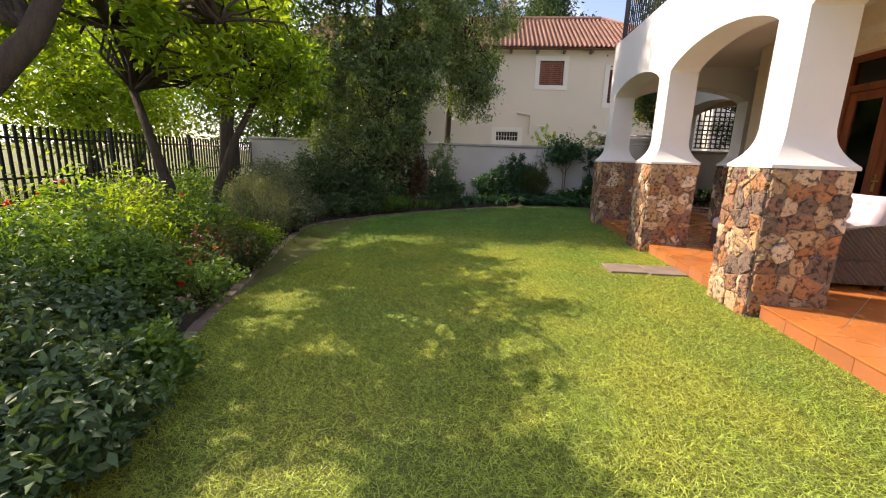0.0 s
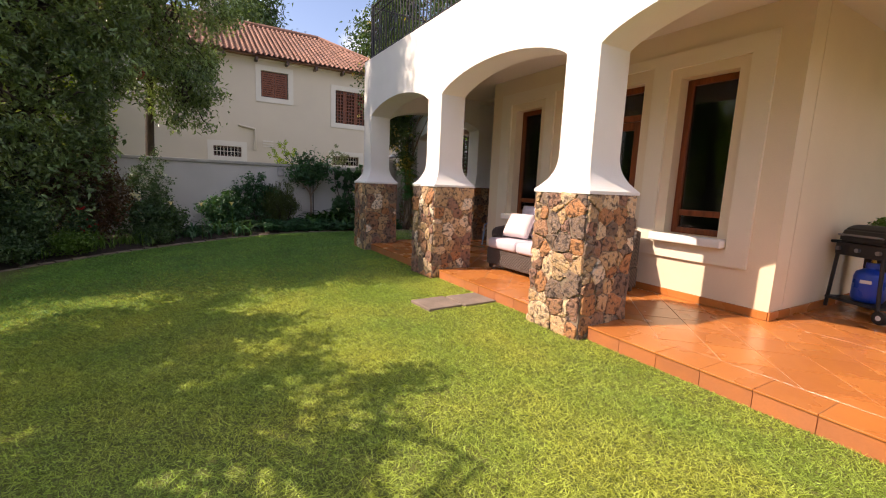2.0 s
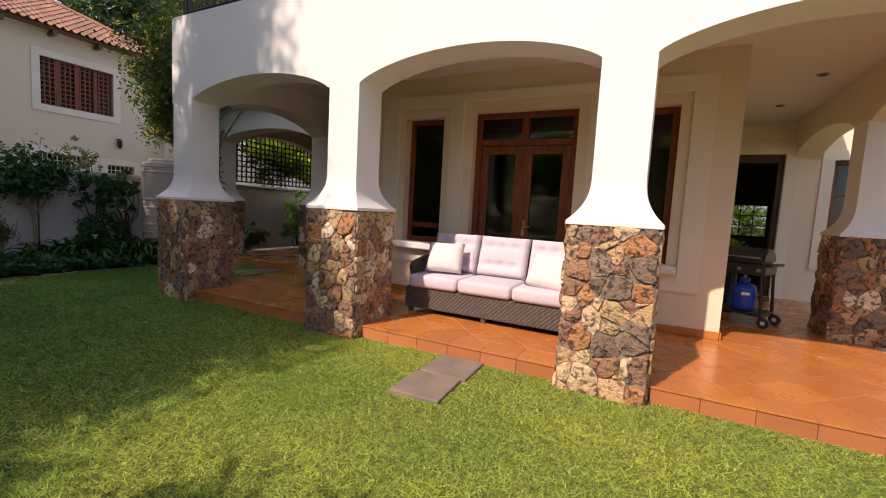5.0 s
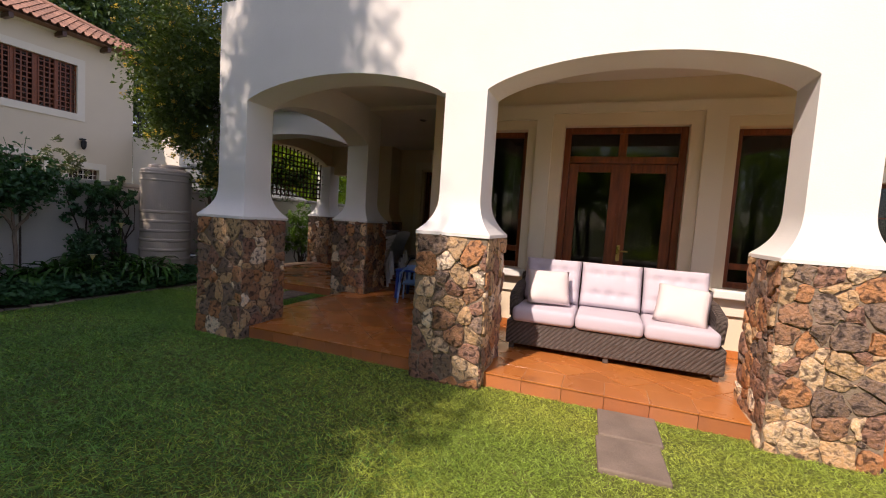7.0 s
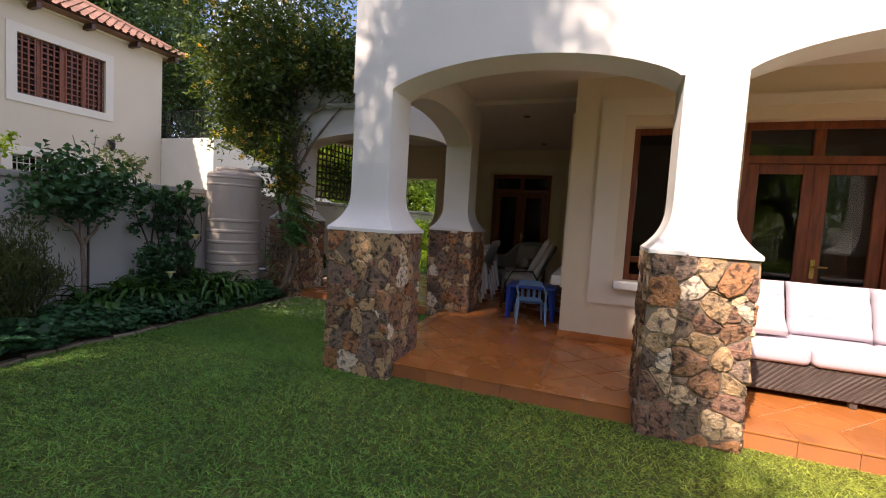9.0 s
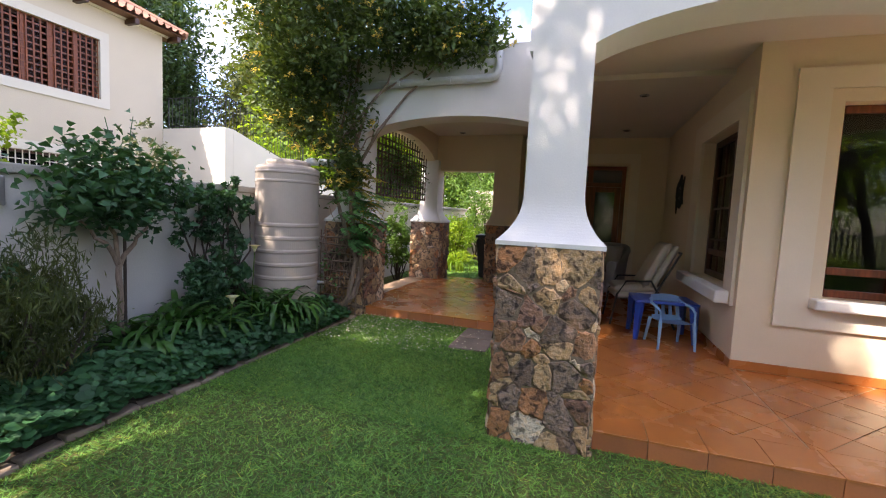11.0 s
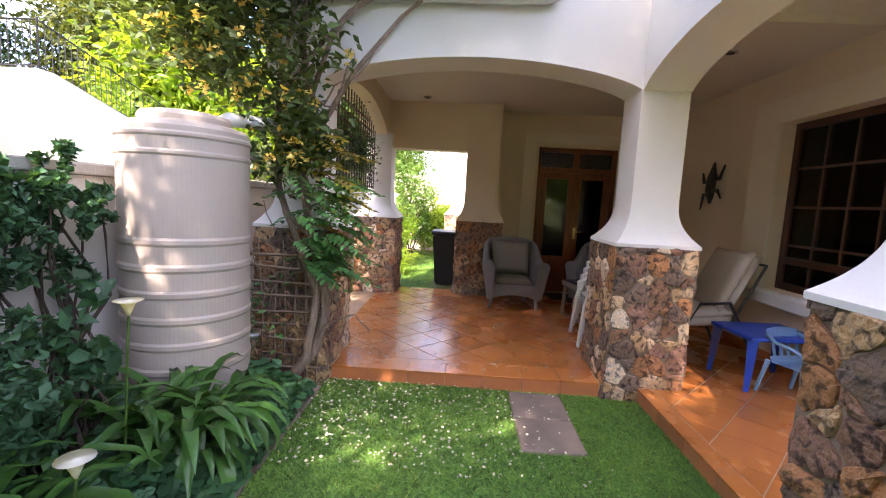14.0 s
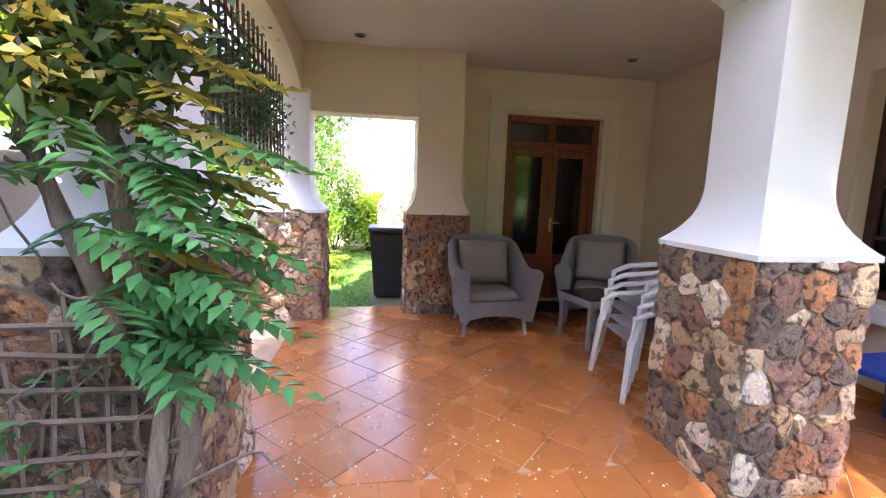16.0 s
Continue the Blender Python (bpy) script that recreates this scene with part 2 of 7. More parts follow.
CUSHION_GREY = mat("taupe_canvas", (0.27, 0.235, 0.20), 0.9, scale=3, fine=200, bump=0.2, spread=0.1, dist=0.003)
CUSHION_CREAM = mat("cream_canvas", (0.50, 0.44, 0.36), 0.9, scale=3, fine=200, bump=0.2, spread=0.1, dist=0.003)
PLASTIC_WHITE = mat("white_plastic", (0.72, 0.72, 0.72), 0.35, bump=0.02, spread=0.05)
PLASTIC_BLUE = mat("blue_plastic", (0.02, 0.07, 0.40), 0.35, bump=0.02, spread=0.1)
PLASTIC_SKY = mat("pale_blue_plastic", (0.26, 0.45, 0.72), 0.35, bump=0.02, spread=0.06)
BLACK = mat("black_enamel", (0.014, 0.014, 0.015), 0.5, bump=0.05, spread=0.2)
GAS_BLUE = mat("blue_steel_paint", (0.012, 0.055, 0.42), 0.3, bump=0.03, spread=0.1)
RUBBER = mat("dark_plastic", (0.025, 0.026, 0.028), 0.5, bump=0.05, spread=0.2)
PAVER = mat("concrete_paver", (0.23, 0.175, 0.135), 0.9, scale=4, fine=70, bump=0.5, spread=0.3)
BRICK = mat("edging_brick", (0.26, 0.20, 0.145), 0.9, scale=5, fine=60, bump=0.6, spread=0.3, per="object")
ROOF = mat("roof_tile", (0.29, 0.15, 0.10), 0.85, col2=(0.20, 0.10, 0.07), scale=1.5, fine=30, bump=0.3, spread=0.2, per="island")
LATTICE = mat("weathered_lath", (0.27, 0.19, 0.135), 0.9, scale=6, fine=50, bump=0.5, spread=0.3)
BULB = bpy.data.materials.new("lit_bulb")
BULB.use_nodes = True
BULB.node_tree.nodes["Principled BSDF"].inputs["Emission Color"].default_value = (1, 0.82, 0.55, 1)
BULB.node_tree.nodes["Principled BSDF"].inputs["Emission Strength"].default_value = 6.0


# ---- builders ----
def thing(name, label="", category="", group="", kind="", at=(0, 0, 0), rz=0):
    ob = new(name)
    ob.empty_display_size = 0.1
    ob.matrix_world = pose(*at, 0, 0, rz)
    return tagged(ob, label, category, group, kind)


def mesh_of(bm, material, smooth=False):
    me = bpy.data.meshes.new("m")
    bmesh.ops.recalc_face_normals(bm, faces=bm.faces[:])
    bm.to_mesh(me)
    bm.free()
    me.materials.append(material)
    if smooth:
        me.polygons.foreach_set("use_smooth", [True] * len(me.polygons))
    return me


def part(name, bm, material, parent=None, label="", smooth=False):
    """Link a bmesh as one mesh object, under parent where given."""
    ob = new(name, mesh_of(bm, material, smooth))
    if parent is not None:
        ob.parent = parent
    return tagged(ob, label)


def box(x0, x1, y0, y1, z0, z1, bevel=0.0, bm=None, seg=2):
    own = bm is None
    b = bmesh.new() if own or bevel else bm
    vs = [b.verts.new((x, y, z)) for x in (x0, x1) for y in (y0, y1) for z in (z0, z1)]
    for f in ((0, 1, 3, 2), (4, 6, 7, 5), (0, 4, 5, 1), (2, 3, 7, 6), (0, 2, 6, 4), (1, 5, 7, 3)):
        b.faces.new([vs[i] for i in f])
    if bevel:
        bmesh.ops.bevel(b, geom=b.edges[:], offset=bevel, segments=seg, affect="EDGES", profile=0.5)
    if not own and bevel:
        me = bpy.data.meshes.new("t")
        b.to_mesh(me)
        b.free()
        bm.from_mesh(me)
        bpy.data.meshes.remove(me)
        return bm
    return b


def tube(pts, radii, sides=8, bm=None, closed=False):
    """A tapered tube along points."""
    b = bm if bm is not None else bmesh.new()
    pts = [Vector(p) for p in pts]
    if not hasattr(radii, "__len__"):
        radii = [radii] * len(pts)
    rings = []
    up = Vector((0.13, 0.21, 1)).normalized()
    for i, p in enumerate(pts):
        d = (pts[min(i + 1, len(pts) - 1)] - pts[max(i - 1, 0)])
        d = d.normalized() if d.length > 1e-9 else Vector((0, 0, 1))
        ref = up if abs(d.dot(up)) < 0.95 else Vector((1, 0.1, 0)).normalized()
        s = d.cross(ref).normalized()
        w = d.cross(s)
        rings.append([b.verts.new(p + radii[i] * (math.cos(a) * s + math.sin(a) * w)) for a in [2 * math.pi * k / sides for k in range(sides)]])
    for r0, r1 in zip(rings, rings[1:]):
        for k in range(sides):
            b.faces.new((r0[k], r0[(k + 1) % sides], r1[(k + 1) % sides], r1[k]))
    if not closed:
        b.faces.new(rings[0])
        b.faces.new(rings[-1][::-1])
    return b


def lathe(profile, sides=24, bm=None, centre=(0, 0)):
    """A turned shape: (radius, z) pairs round the z axis."""
    b = bm if bm is not None else bmesh.new()
    rings = []
    for r, z in profile:
        rings.append([b.verts.new((centre[0] + r * math.cos(2 * math.pi * k / sides), centre[1] + r * math.sin(2 * math.pi * k / sides), z)) for k in range(sides)])
    for r0, r1 in zip(rings, rings[1:]):
        for k in range(sides):
            b.faces.new((r0[k], r0[(k + 1) % sides], r1[(k + 1) % sides], r1[k]))
    b.faces.new(rings[0][::-1])
    b.faces.new(rings[-1])
    return b


def pillow_bm(sx, sy, sz, n=8, puff=1.0, seed=0):
    """A stuffed cushion: a rounded slab, thicker in the middle, slightly uneven."""
    b = bmesh.new()
    r = random.Random(seed)
    off = r.random() * 9
    for s in (1, -1):
        g = []
        for i in range(n + 1):
            row = []
            for j in range(n + 1):
                u, v = i / n * 2 - 1, j / n * 2 - 1
                e = max(abs(u), abs(v))
                h = (1 - e ** (5 if puff > 0.4 else 14)) ** 0.5 * (1 - 0.35 * puff * max(u * u, v * v)) + 0.04
                k = 1 - 0.05 * puff * (1 - u * u) * v * v - 0.05 * puff * (1 - v * v) * u * u
                wob = 0.06 * noise.noise((u * 1.6 + off, v * 1.6, s * 0.3)) * (1 - e)
                row.append(b.verts.new((u * sx / 2 * (k if e > 0.99 else 1), v * sy / 2 * (k if e > 0.99 else 1), s * sz / 2 * (h + wob * 3) if e < 0.999 else 0)))
            g.append(row)
        for i in range(n):
            for j in range(n):
                q = (g[i][j], g[i + 1][j], g[i + 1][j + 1], g[i][j + 1])
                b.faces.new(q if s > 0 else q[::-1])
    bmesh.ops.remove_doubles(b, verts=b.verts[:], dist=1e-4)
    return b


def panel_wall(axis, a, b_, u0, u1, z0, z1, holes=()):
    """A wall slab between a and b_ on one axis ('x' or 'y'), from u0 to u1 along the other, with rectangular holes (u0, u1, z0, z1) cut through."""
    us = sorted({u0, u1, *[h[0] for h in holes], *[h[1] for h in holes]})
    zs = sorted({z0, z1, *[h[2] for h in holes], *[h[3] for h in holes]})
    us, zs = [u for u in us if u0 <= u <= u1], [z for z in zs if z0 <= z <= z1]
    b = bmesh.new()

    def solid(i, j):
        if not (0 <= i < len(us) - 1 and 0 <= j < len(zs) - 1):
            return False
        cu, cz = (us[i] + us[i + 1]) / 2, (zs[j] + zs[j + 1]) / 2
        return not any(h[0] < cu < h[1] and h[2] < cz < h[3] for h in holes)

    def quad(pts):
        b.faces.new([b.verts.new((w, u, z) if axis == "x" else (u, w, z)) for w, u, z in pts])

    for i in range(len(us) - 1):
        for j in range(len(zs) - 1):
            if not solid(i, j):
                continue
            ua, ub, za, zb = us[i], us[i + 1], zs[j], zs[j + 1]
            for w in (a, b_):
                quad([(w, ua, za), (w, ub, za), (w, ub, zb), (w, ua, zb)])
            if not solid(i - 1, j):
                quad([(a, ua, za), (b_, ua, za), (b_, ua, zb), (a, ua, zb)])
            if not solid(i + 1, j):
                quad([(a, ub, za), (b_, ub, za), (b_, ub, zb), (a, ub, zb)])
            if not solid(i, j - 1):
                quad([(a, ua, za), (b_, ua, za), (b_, ub, za), (a, ub, za)])
            if not solid(i, j + 1):
                quad([(a, ua, zb), (b_, ua, zb), (b_, ub, zb), (a, ub, zb)])
    bmesh.ops.remove_doubles(b, verts=b.verts[:], dist=1e-5)
    return b


def arch_wall(axis, a, b_, u0, u1, top, arches, spring=SPRING):
    """A wall above springing level with flattened arches (u0, u1, rise) cut out of its foot."""
    cuts = {u0, u1}
    for s0, s1, rise in arches:
        for k in range(25):
            cuts.add(s0 + (s1 - s0) * (0.5 - 0.5 * math.cos(math.pi * k / 24)))
    us = sorted(cuts)

    def low(u):
        for s0, s1, rise in arches:
            if s0 < u < s1:
                e = abs(2 * (u - s0) / (s1 - s0) - 1)
                return spring + rise * max(0.0, 1 - e * e) ** 0.75
        return spring

    b = bmesh.new()

    def v(w, u, z):
        return b.verts.new((w, u, z) if axis == "x" else (u, w, z))

    cols = [[v(a, u, low(u)), v(a, u, top), v(b_, u, top), v(b_, u, low(u))] for u in us]
    for c0, c1 in zip(cols, cols[1:]):
        for k in range(4):
            b.faces.new((c0[k], c0[(k + 1) % 4], c1[(k + 1) % 4], c1[k]))
    b.faces.new(cols[0])
    b.faces.new(cols[-1])
    return b


def leaf_mesh(centres, size, rng, flat=0.5, aspect=2.2, fold=0.25, droop=0.0, facing=None):
    """Many small folded leaves, one island each, as raw arrays: 4 vertices and 2 triangles a leaf."""
    c = np.asarray(centres, float)
    n = len(c)
    d = rng.normal(size=(n, 3))
    d[:, 2] = d[:, 2] * flat - droop
    d /= np.linalg.norm(d, axis=1, keepdims=True) + 1e-9
    up = rng.normal(size=(n, 3)) * 0.7 + np.array([0, 0, 1.0])
    if facing is not None:
        up = up + np.asarray(facing)
    s = np.cross(d, up)
    s /= np.linalg.norm(s, axis=1, keepdims=True) + 1e-9
    w = np.cross(s, d)
    ln = size * rng.uniform(0.6, 1.3, (n, 1))
    wd = ln / aspect
    tip, base = c + d * ln * 0.6 - w * ln * 0.1, c - d * ln * 0.4
    m0, m1 = c + s * wd * 0.5 + w * wd * fold, c - s * wd * 0.5 + w * wd * fold
    verts = np.stack([base, m0, tip, m1], 1).reshape(-1, 3)
    i = np.arange(n)[:, None] * 4
    faces = np.concatenate([i + np.array([[0, 1, 2]]), i + np.array([[0, 2, 3]])], 1).reshape(-1, 3)
    return verts, faces


def raw_mesh(name, verts, faces, material):
    me = bpy.data.meshes.new(name)
    nv, nf = len(verts), len(faces)
    me.vertices.add(nv)
    me.vertices.foreach_set("co", np.asarray(verts, np.float32).ravel())
    k = faces.shape[1]
    me.loops.add(nf * k)
    me.loops.foreach_set("vertex_index", np.asarray(faces, np.int32).ravel())
    me.polygons.add(nf)
    me.polygons.foreach_set("loop_start", np.arange(0, nf * k, k, dtype=np.int32))
    me.update(calc_edges=True)
    me.materials.append(material)
    return me


def leaves(name, centres, size, material, parent, seed=0, label="", **kw):
    v, f = leaf_mesh(centres, size, np.random.default_rng(seed), **kw)
    ob = new(name, raw_mesh(name, v, f, material))
    if parent is not None:
        ob.parent = parent
    return tagged(ob, label)


def clumps(rng, centre, radii, count, each, spread, hollow=0.45, lumpy=0.35):
    """Leaf places gathered in clumps on an uneven ellipsoid; returns leaf places and clump places."""
    c = np.asarray(centre, float)
    r = np.asarray(radii, float)
    d = rng.normal(size=(count, 3))
    d /= np.linalg.norm(d, axis=1, keepdims=True)
    rad = rng.uniform(hollow, 1.0, (count, 1)) ** 0.6
    bumps = 1 + lumpy * (np.sin(d[:, :1] * 5.1 + c[0]) * np.cos(d[:, 1:2] * 4.3 + c[1]) + 0.5 * np.sin(d[:, 2:] * 7.7 + c[0] * 2))
    cl = c + d * rad * r * bumps
    pts = np.repeat(cl, each, 0) + rng.normal(size=(count * each, 3)) * spread
    return pts, cl


# ================= large structure =================
# ground: one sheet to the horizon, level with the lawn
def ground_sheet():
    b = bmesh.new()
    xs = [-600, -120, -40, -14, -6.5, -4.0, -2.6, -1.6, -0.6, 0.4, 1.2, 1.6, 2.4, 6, 14, 40, 120, 600]
    ys = [-600, -100, -20, -6, 0, 6, 13, 20, 60, 200, 600]
    g = [[b.verts.new((x, y, lawn_z(x) - 0.012)) for y in ys] for x in xs]
    for i in range(len(xs) - 1):
        for j in range(len(ys) - 1):
            b.faces.new((g[i][j], g[i + 1][j], g[i + 1][j + 1], g[i][j + 1]))
    return b


tagged(part("ground", ground_sheet(), GRASS_SOIL, smooth=True), "short green lawn sloping gently away from the terrace", "lawn", kind="structure")

# terrace slab, L-shaped with the rear portico, set back under the tile border
b = bmesh.new()
for x0, x1, y0, y1 in ((2.42, 8.5, 1.2, 9.40), (4.85, 8.30, 9.40, 12.55), (8.30, 8.60, 9.40, 10.6)):
    box(x0, x1, y0, y1, 0.0, FLOOR - 0.0045, bm=b)
floor_ob = tagged(part("floor", b, GROUT), "glossy terracotta terrace floor with diagonal square tiles and pale grout", "floor", kind="structure")

# front parapet wall with arches, along the lawn
PIERS = [(9.19, 9.57), (6.54, 6.94), (3.90, 4.27), (1.28, 1.65)]
tagged(part("wall_west", arch_wall("x", 2.42, 2.80, 1.28, 9.57, PARAPET, [(6.94, 9.19, 0.23), (4.27, 6.54, 0.24), (1.65, 3.90, 0.24)]), PLASTER),
       "white plastered terrace front with flattened arches and parapet", "wall", kind="structure")
tagged(part("wall_north", arch_wall("y", 9.19, 9.566, 2.803, 4.92, PARAPET - 0.003, [(2.82, 4.90, 0.23)]), PLASTER),
       "white plastered side wall with one flattened arch", "wall", kind="structure")
tagged(part("wall_portico", arch_wall("x", 4.923, 5.30, 9.19, 12.62, PARAPET - 0.006, [(9.57, 12.12, 0.205)]), PLASTER),
       "white plastered portico front with a wide flattened arch", "wall", kind="structure")
tagged(part("wall_lattice_side", arch_wall("y", 12.14, 12.50, 5.303, 8.36, PARAPET - 0.009, [(5.30, 7.90, 0.30)]), CREAM),
       "cream plastered portico side wall above an arched trellis opening", "wall", kind="structure")
tagged(part("wall_south_arch", arch_wall("y", 1.50, 1.85, 2.803, 8.097, PARAPET - 0.003, [(5.60, 8.08, 0.24), (2.82, 5.24, 0.24)]), CREAM),
       "cream plastered arch wall closing the far end of the terrace", "wall", kind="structure")

# house walls
WIN_A, DOOR_A, WIN_B = (6.50, 7.10, 1.08, 2.80), (4.73, 6.06, FLOOR, 2.84), (3.68, 4.28, 1.08, 2.81)
tagged(part("wall_house_front", panel_wall("x", 4.22, 4.50, 3.12, 7.75, 0.0, 3.5, [WIN_A, DOOR_A, WIN_B]), CREAM), "cream plastered house wall behind the terrace", "wall", kind="structure")
WIN_C = (4.55, 5.93, 1.06, 2.74)
tagged(part("wall_house_north", panel_wall("y", 7.47, 7.747, 4.503, 8.5, 0.0, 3.5, [WIN_C]), CREAM), "cream plastered house wall facing the rear portico", "wall", kind="structure")
DOOR_B = (8.44, 9.74, FLOOR, 2.76)
tagged(part("wall_house_rear", panel_wall("x", 8.503, 8.78, 7.0, 10.62, 0.0, 3.5, [DOOR_B]), CREAM), "cream plastered wall with a glazed timber double door", "wall", kind="structure")
tagged(part("wall_rear_header", box(8.04, 8.36, 10.90, 12.137, 2.575, 3.30), CREAM), "cream plastered beam over the garden opening", "wall", kind="structure")
tagged(part("wall_house_south", panel_wall("y", 3.117, 3.39, 4.503, 8.1, 0.0, 3.5), CREAM), "cream plastered wall along the barbecue corner", "wall", kind="structure")
DOOR_C, WIN_D = (1.96, 2.86, FLOOR, 2.80), (0.80, 1.32, 1.05, 2.70)
tagged(part("wall_house_back", panel_wall("x", 8.103, 8.38, -1.0, 3.114, 0.0, 3.5, [DOOR_C, WIN_D]), CREAM), "cream plastered wall with a dark open doorway", "wall", kind="structure")
# ceiling with the roof deck over it
b = bmesh.new()
for x0, x1, y0, y1, z in ((2.803, 4.92, 1.853, 9.187, CEIL), (4.92, 8.5, 1.853, 7.6, CEIL), (4.923, 8.5, 7.6, 9.187, PORTICO_CEIL), (5.303, 8.515, 9.187, 12.137, PORTICO_CEIL)):
    box(x0, x1, y0, y1, z, 3.49, bm=b)
tagged(part("ceiling", b, CEILING), "smooth off-white terrace ceiling", "ceiling", kind="structure")
# rooms behind the glass; dark wall and floor colours stand in for dim interiors
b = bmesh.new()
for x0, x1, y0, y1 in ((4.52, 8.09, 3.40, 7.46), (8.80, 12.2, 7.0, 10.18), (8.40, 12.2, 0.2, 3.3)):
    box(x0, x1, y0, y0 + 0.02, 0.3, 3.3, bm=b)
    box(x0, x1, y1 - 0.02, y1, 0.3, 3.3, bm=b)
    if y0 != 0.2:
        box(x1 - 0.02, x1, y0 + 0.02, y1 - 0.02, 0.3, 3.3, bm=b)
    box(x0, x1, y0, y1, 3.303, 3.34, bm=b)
tagged(part("room_walls", b, ROOM), "room walls behind the glass, dimness put into their dark colour", "wall", kind="structure")
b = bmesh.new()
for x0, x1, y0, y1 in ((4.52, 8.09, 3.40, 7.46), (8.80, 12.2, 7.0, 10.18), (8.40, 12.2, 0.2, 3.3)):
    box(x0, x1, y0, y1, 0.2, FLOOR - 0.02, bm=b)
tagged(part("room_floor", b, ROOM_FLOOR), "room floor behind the glass, dimness put into its dark colour", "floor", kind="structure")

FAR_WINDOW = (1.30, 2.55, 1.25, 2.15)
tagged(part("wall_room_back", panel_wall("x", 12.18, 12.35, 0.22, 3.28, 0.3, 3.3, [FAR_WINDOW]), ROOM), "room wall coloured dark for dimness, with a window to the far garden", "wall", kind="structure")

# boundary wall and coping
tagged(part("boundary_wall", box(-7.7, 15.0, 13.27, 13.47, -0.2, 1.82), WALL_GREY), "plastered grey-white boundary wall behind the flower bed", "wall", kind="structure")
tagged(part("boundary_coping", box(-7.7, 15.0, 13.22, 13.52, 1.823, 1.90, 0.012), COPING), "weathered grey coping on the boundary wall", "coping", kind="structure")


# ================= stone pillars =================
def clip(poly, nx, ny, d):
    """The part of a polygon with nx*x + ny*y <= d."""
    out = []
    for i in range(len(poly)):
        p, q = poly[i], poly[(i + 1) % len(poly)]
        a, c = nx * p[0] + ny * p[1] - d, nx * q[0] + ny * q[1] - d
        if a <= 0:
            out.append(p)
        if a * c < 0:
            t = a / (a - c)
            out.append((p[0] + (q[0] - p[0]) * t, p[1] + (q[1] - p[1]) * t))
    return out


def stone_cells(w, h, rng):
    """Irregular stones packed on a face of that size."""
    seeds = []
    v = rng.uniform(0.05, 0.09)
    while v < h:
        step = rng.uniform(0.085, 0.15)
        u = rng.uniform(0.02, 0.12)
        while u < w:
            seeds.append((u + rng.uniform(-0.03, 0.03), v + rng.uniform(-0.05, 0.05)))
            u += rng.uniform(0.075, 0.21)
        v += step
    cells = []
    wt = [rng.uniform(0, 0.013) for _ in seeds]
    for i, (su, sv) in enumerate(seeds):
        poly = [(0, 0), (w, 0), (w, h), (0, h)]
        for j, (tu, tv) in enumerate(seeds):
            if i == j or abs(tu - su) > 0.6 or abs(tv - sv) > 0.6:
                continue
            nx, ny = tu - su, tv - sv
            poly = clip(poly, nx, ny, nx * (su + tu) / 2 + ny * (sv + tv) / 2 + (wt[i] - wt[j]) / 2)
            if len(poly) < 3:
                break
        if len(poly) >= 3:
            cells.append(poly)
    return cells


def stone_bm(poly, rng, to_world):
    cx, cy = sum(p[0] for p in poly) / len(poly), sum(p[1] for p in poly) / len(poly)
    pts = []
    for i in range(len(poly)):
        p, q = poly[i], poly[(i + 1) % len(poly)]
        e = math.hypot(q[0] - p[0], q[1] - p[1])
        if e < 0.025:
            pts.append(((p[0] + q[0]) / 2, (p[1] + q[1]) / 2))
            continue
        pts += [(p[0] + (q[0] - p[0]) * t, p[1] + (q[1] - p[1]) * t) for t in ((0.2, 0.8) if e < 0.12 else (0.15, 0.5, 0.85))]
    pts = [(x + rng.uniform(-0.011, 0.011), y + rng.uniform(-0.011, 0.011)) for x, y in pts]
    rad = sum(math.hypot(x - cx, y - cy) for x, y in pts) / len(pts)
    gap = max(0.8, 1 - rng.uniform(0.001, 0.006) / max(rad, 0.02))
    d = rng.uniform(0.010, 0.020)
    tilt = rng.uniform(-0.12, 0.12), rng.uniform(-0.12, 0.12)
    b = bmesh.new()
    rings = []
    for k, depth in ((gap, -0.01), (gap * 0.99, d * 0.7), (gap * 0.88, d)):
        rings.append([b.verts.new(to_world(cx + (x - cx) * k, cy + (y - cy) * k, depth + (tilt[0] * (x - cx) + tilt[1] * (y - cy) + rng.uniform(-0.004, 0.004)) * (depth > 0))) for x, y in pts])
    top = b.verts.new(to_world(cx, cy, d + rng.uniform(0.0, 0.012)))
    n = len(pts)
    for r0, r1 in zip(rings, rings[1:]):
        for i in range(n):
            b.faces.new((r0[i], r0[(i + 1) % n], r1[(i + 1) % n], r1[i]))
    for i in range(n):
        b.faces.new((rings[-1][i], rings[-1][(i + 1) % n], top))
    return b


def shaft_bm(hx, hy, fx, fy, z0, z1, flare_h=0.36, capt=0.022):
    """A plastered shaft that sweeps out at its foot to cover the stone."""
    b = bmesh.new()
    prof = [(1.0, z0 - 0.005), (1.0, z0 + capt)]
    for k in range(1, 19):
        s = k / 18
        prof.append(((1 - s) ** 2.7, z0 + capt + flare_h * s))
    prof.append((0.0, z1))
    rings = []
    for w, z in prof:
        x, y = hx + (fx - hx) * w, hy + (fy - hy) * w
        rings.append([b.verts.new((sx * x, sy * y, z)) for sx, sy in ((-1, -1), (1, -1), (1, 1), (-1, 1))])
    for r0, r1 in zip(rings, rings[1:]):
        for k in range(4):
            b.faces.new((r0[k], r0[(k + 1) % 4], r1[(k + 1) % 4], r1[k]))
    b.faces.new(rings[0])
    b.faces.new(rings[-1])
    return b


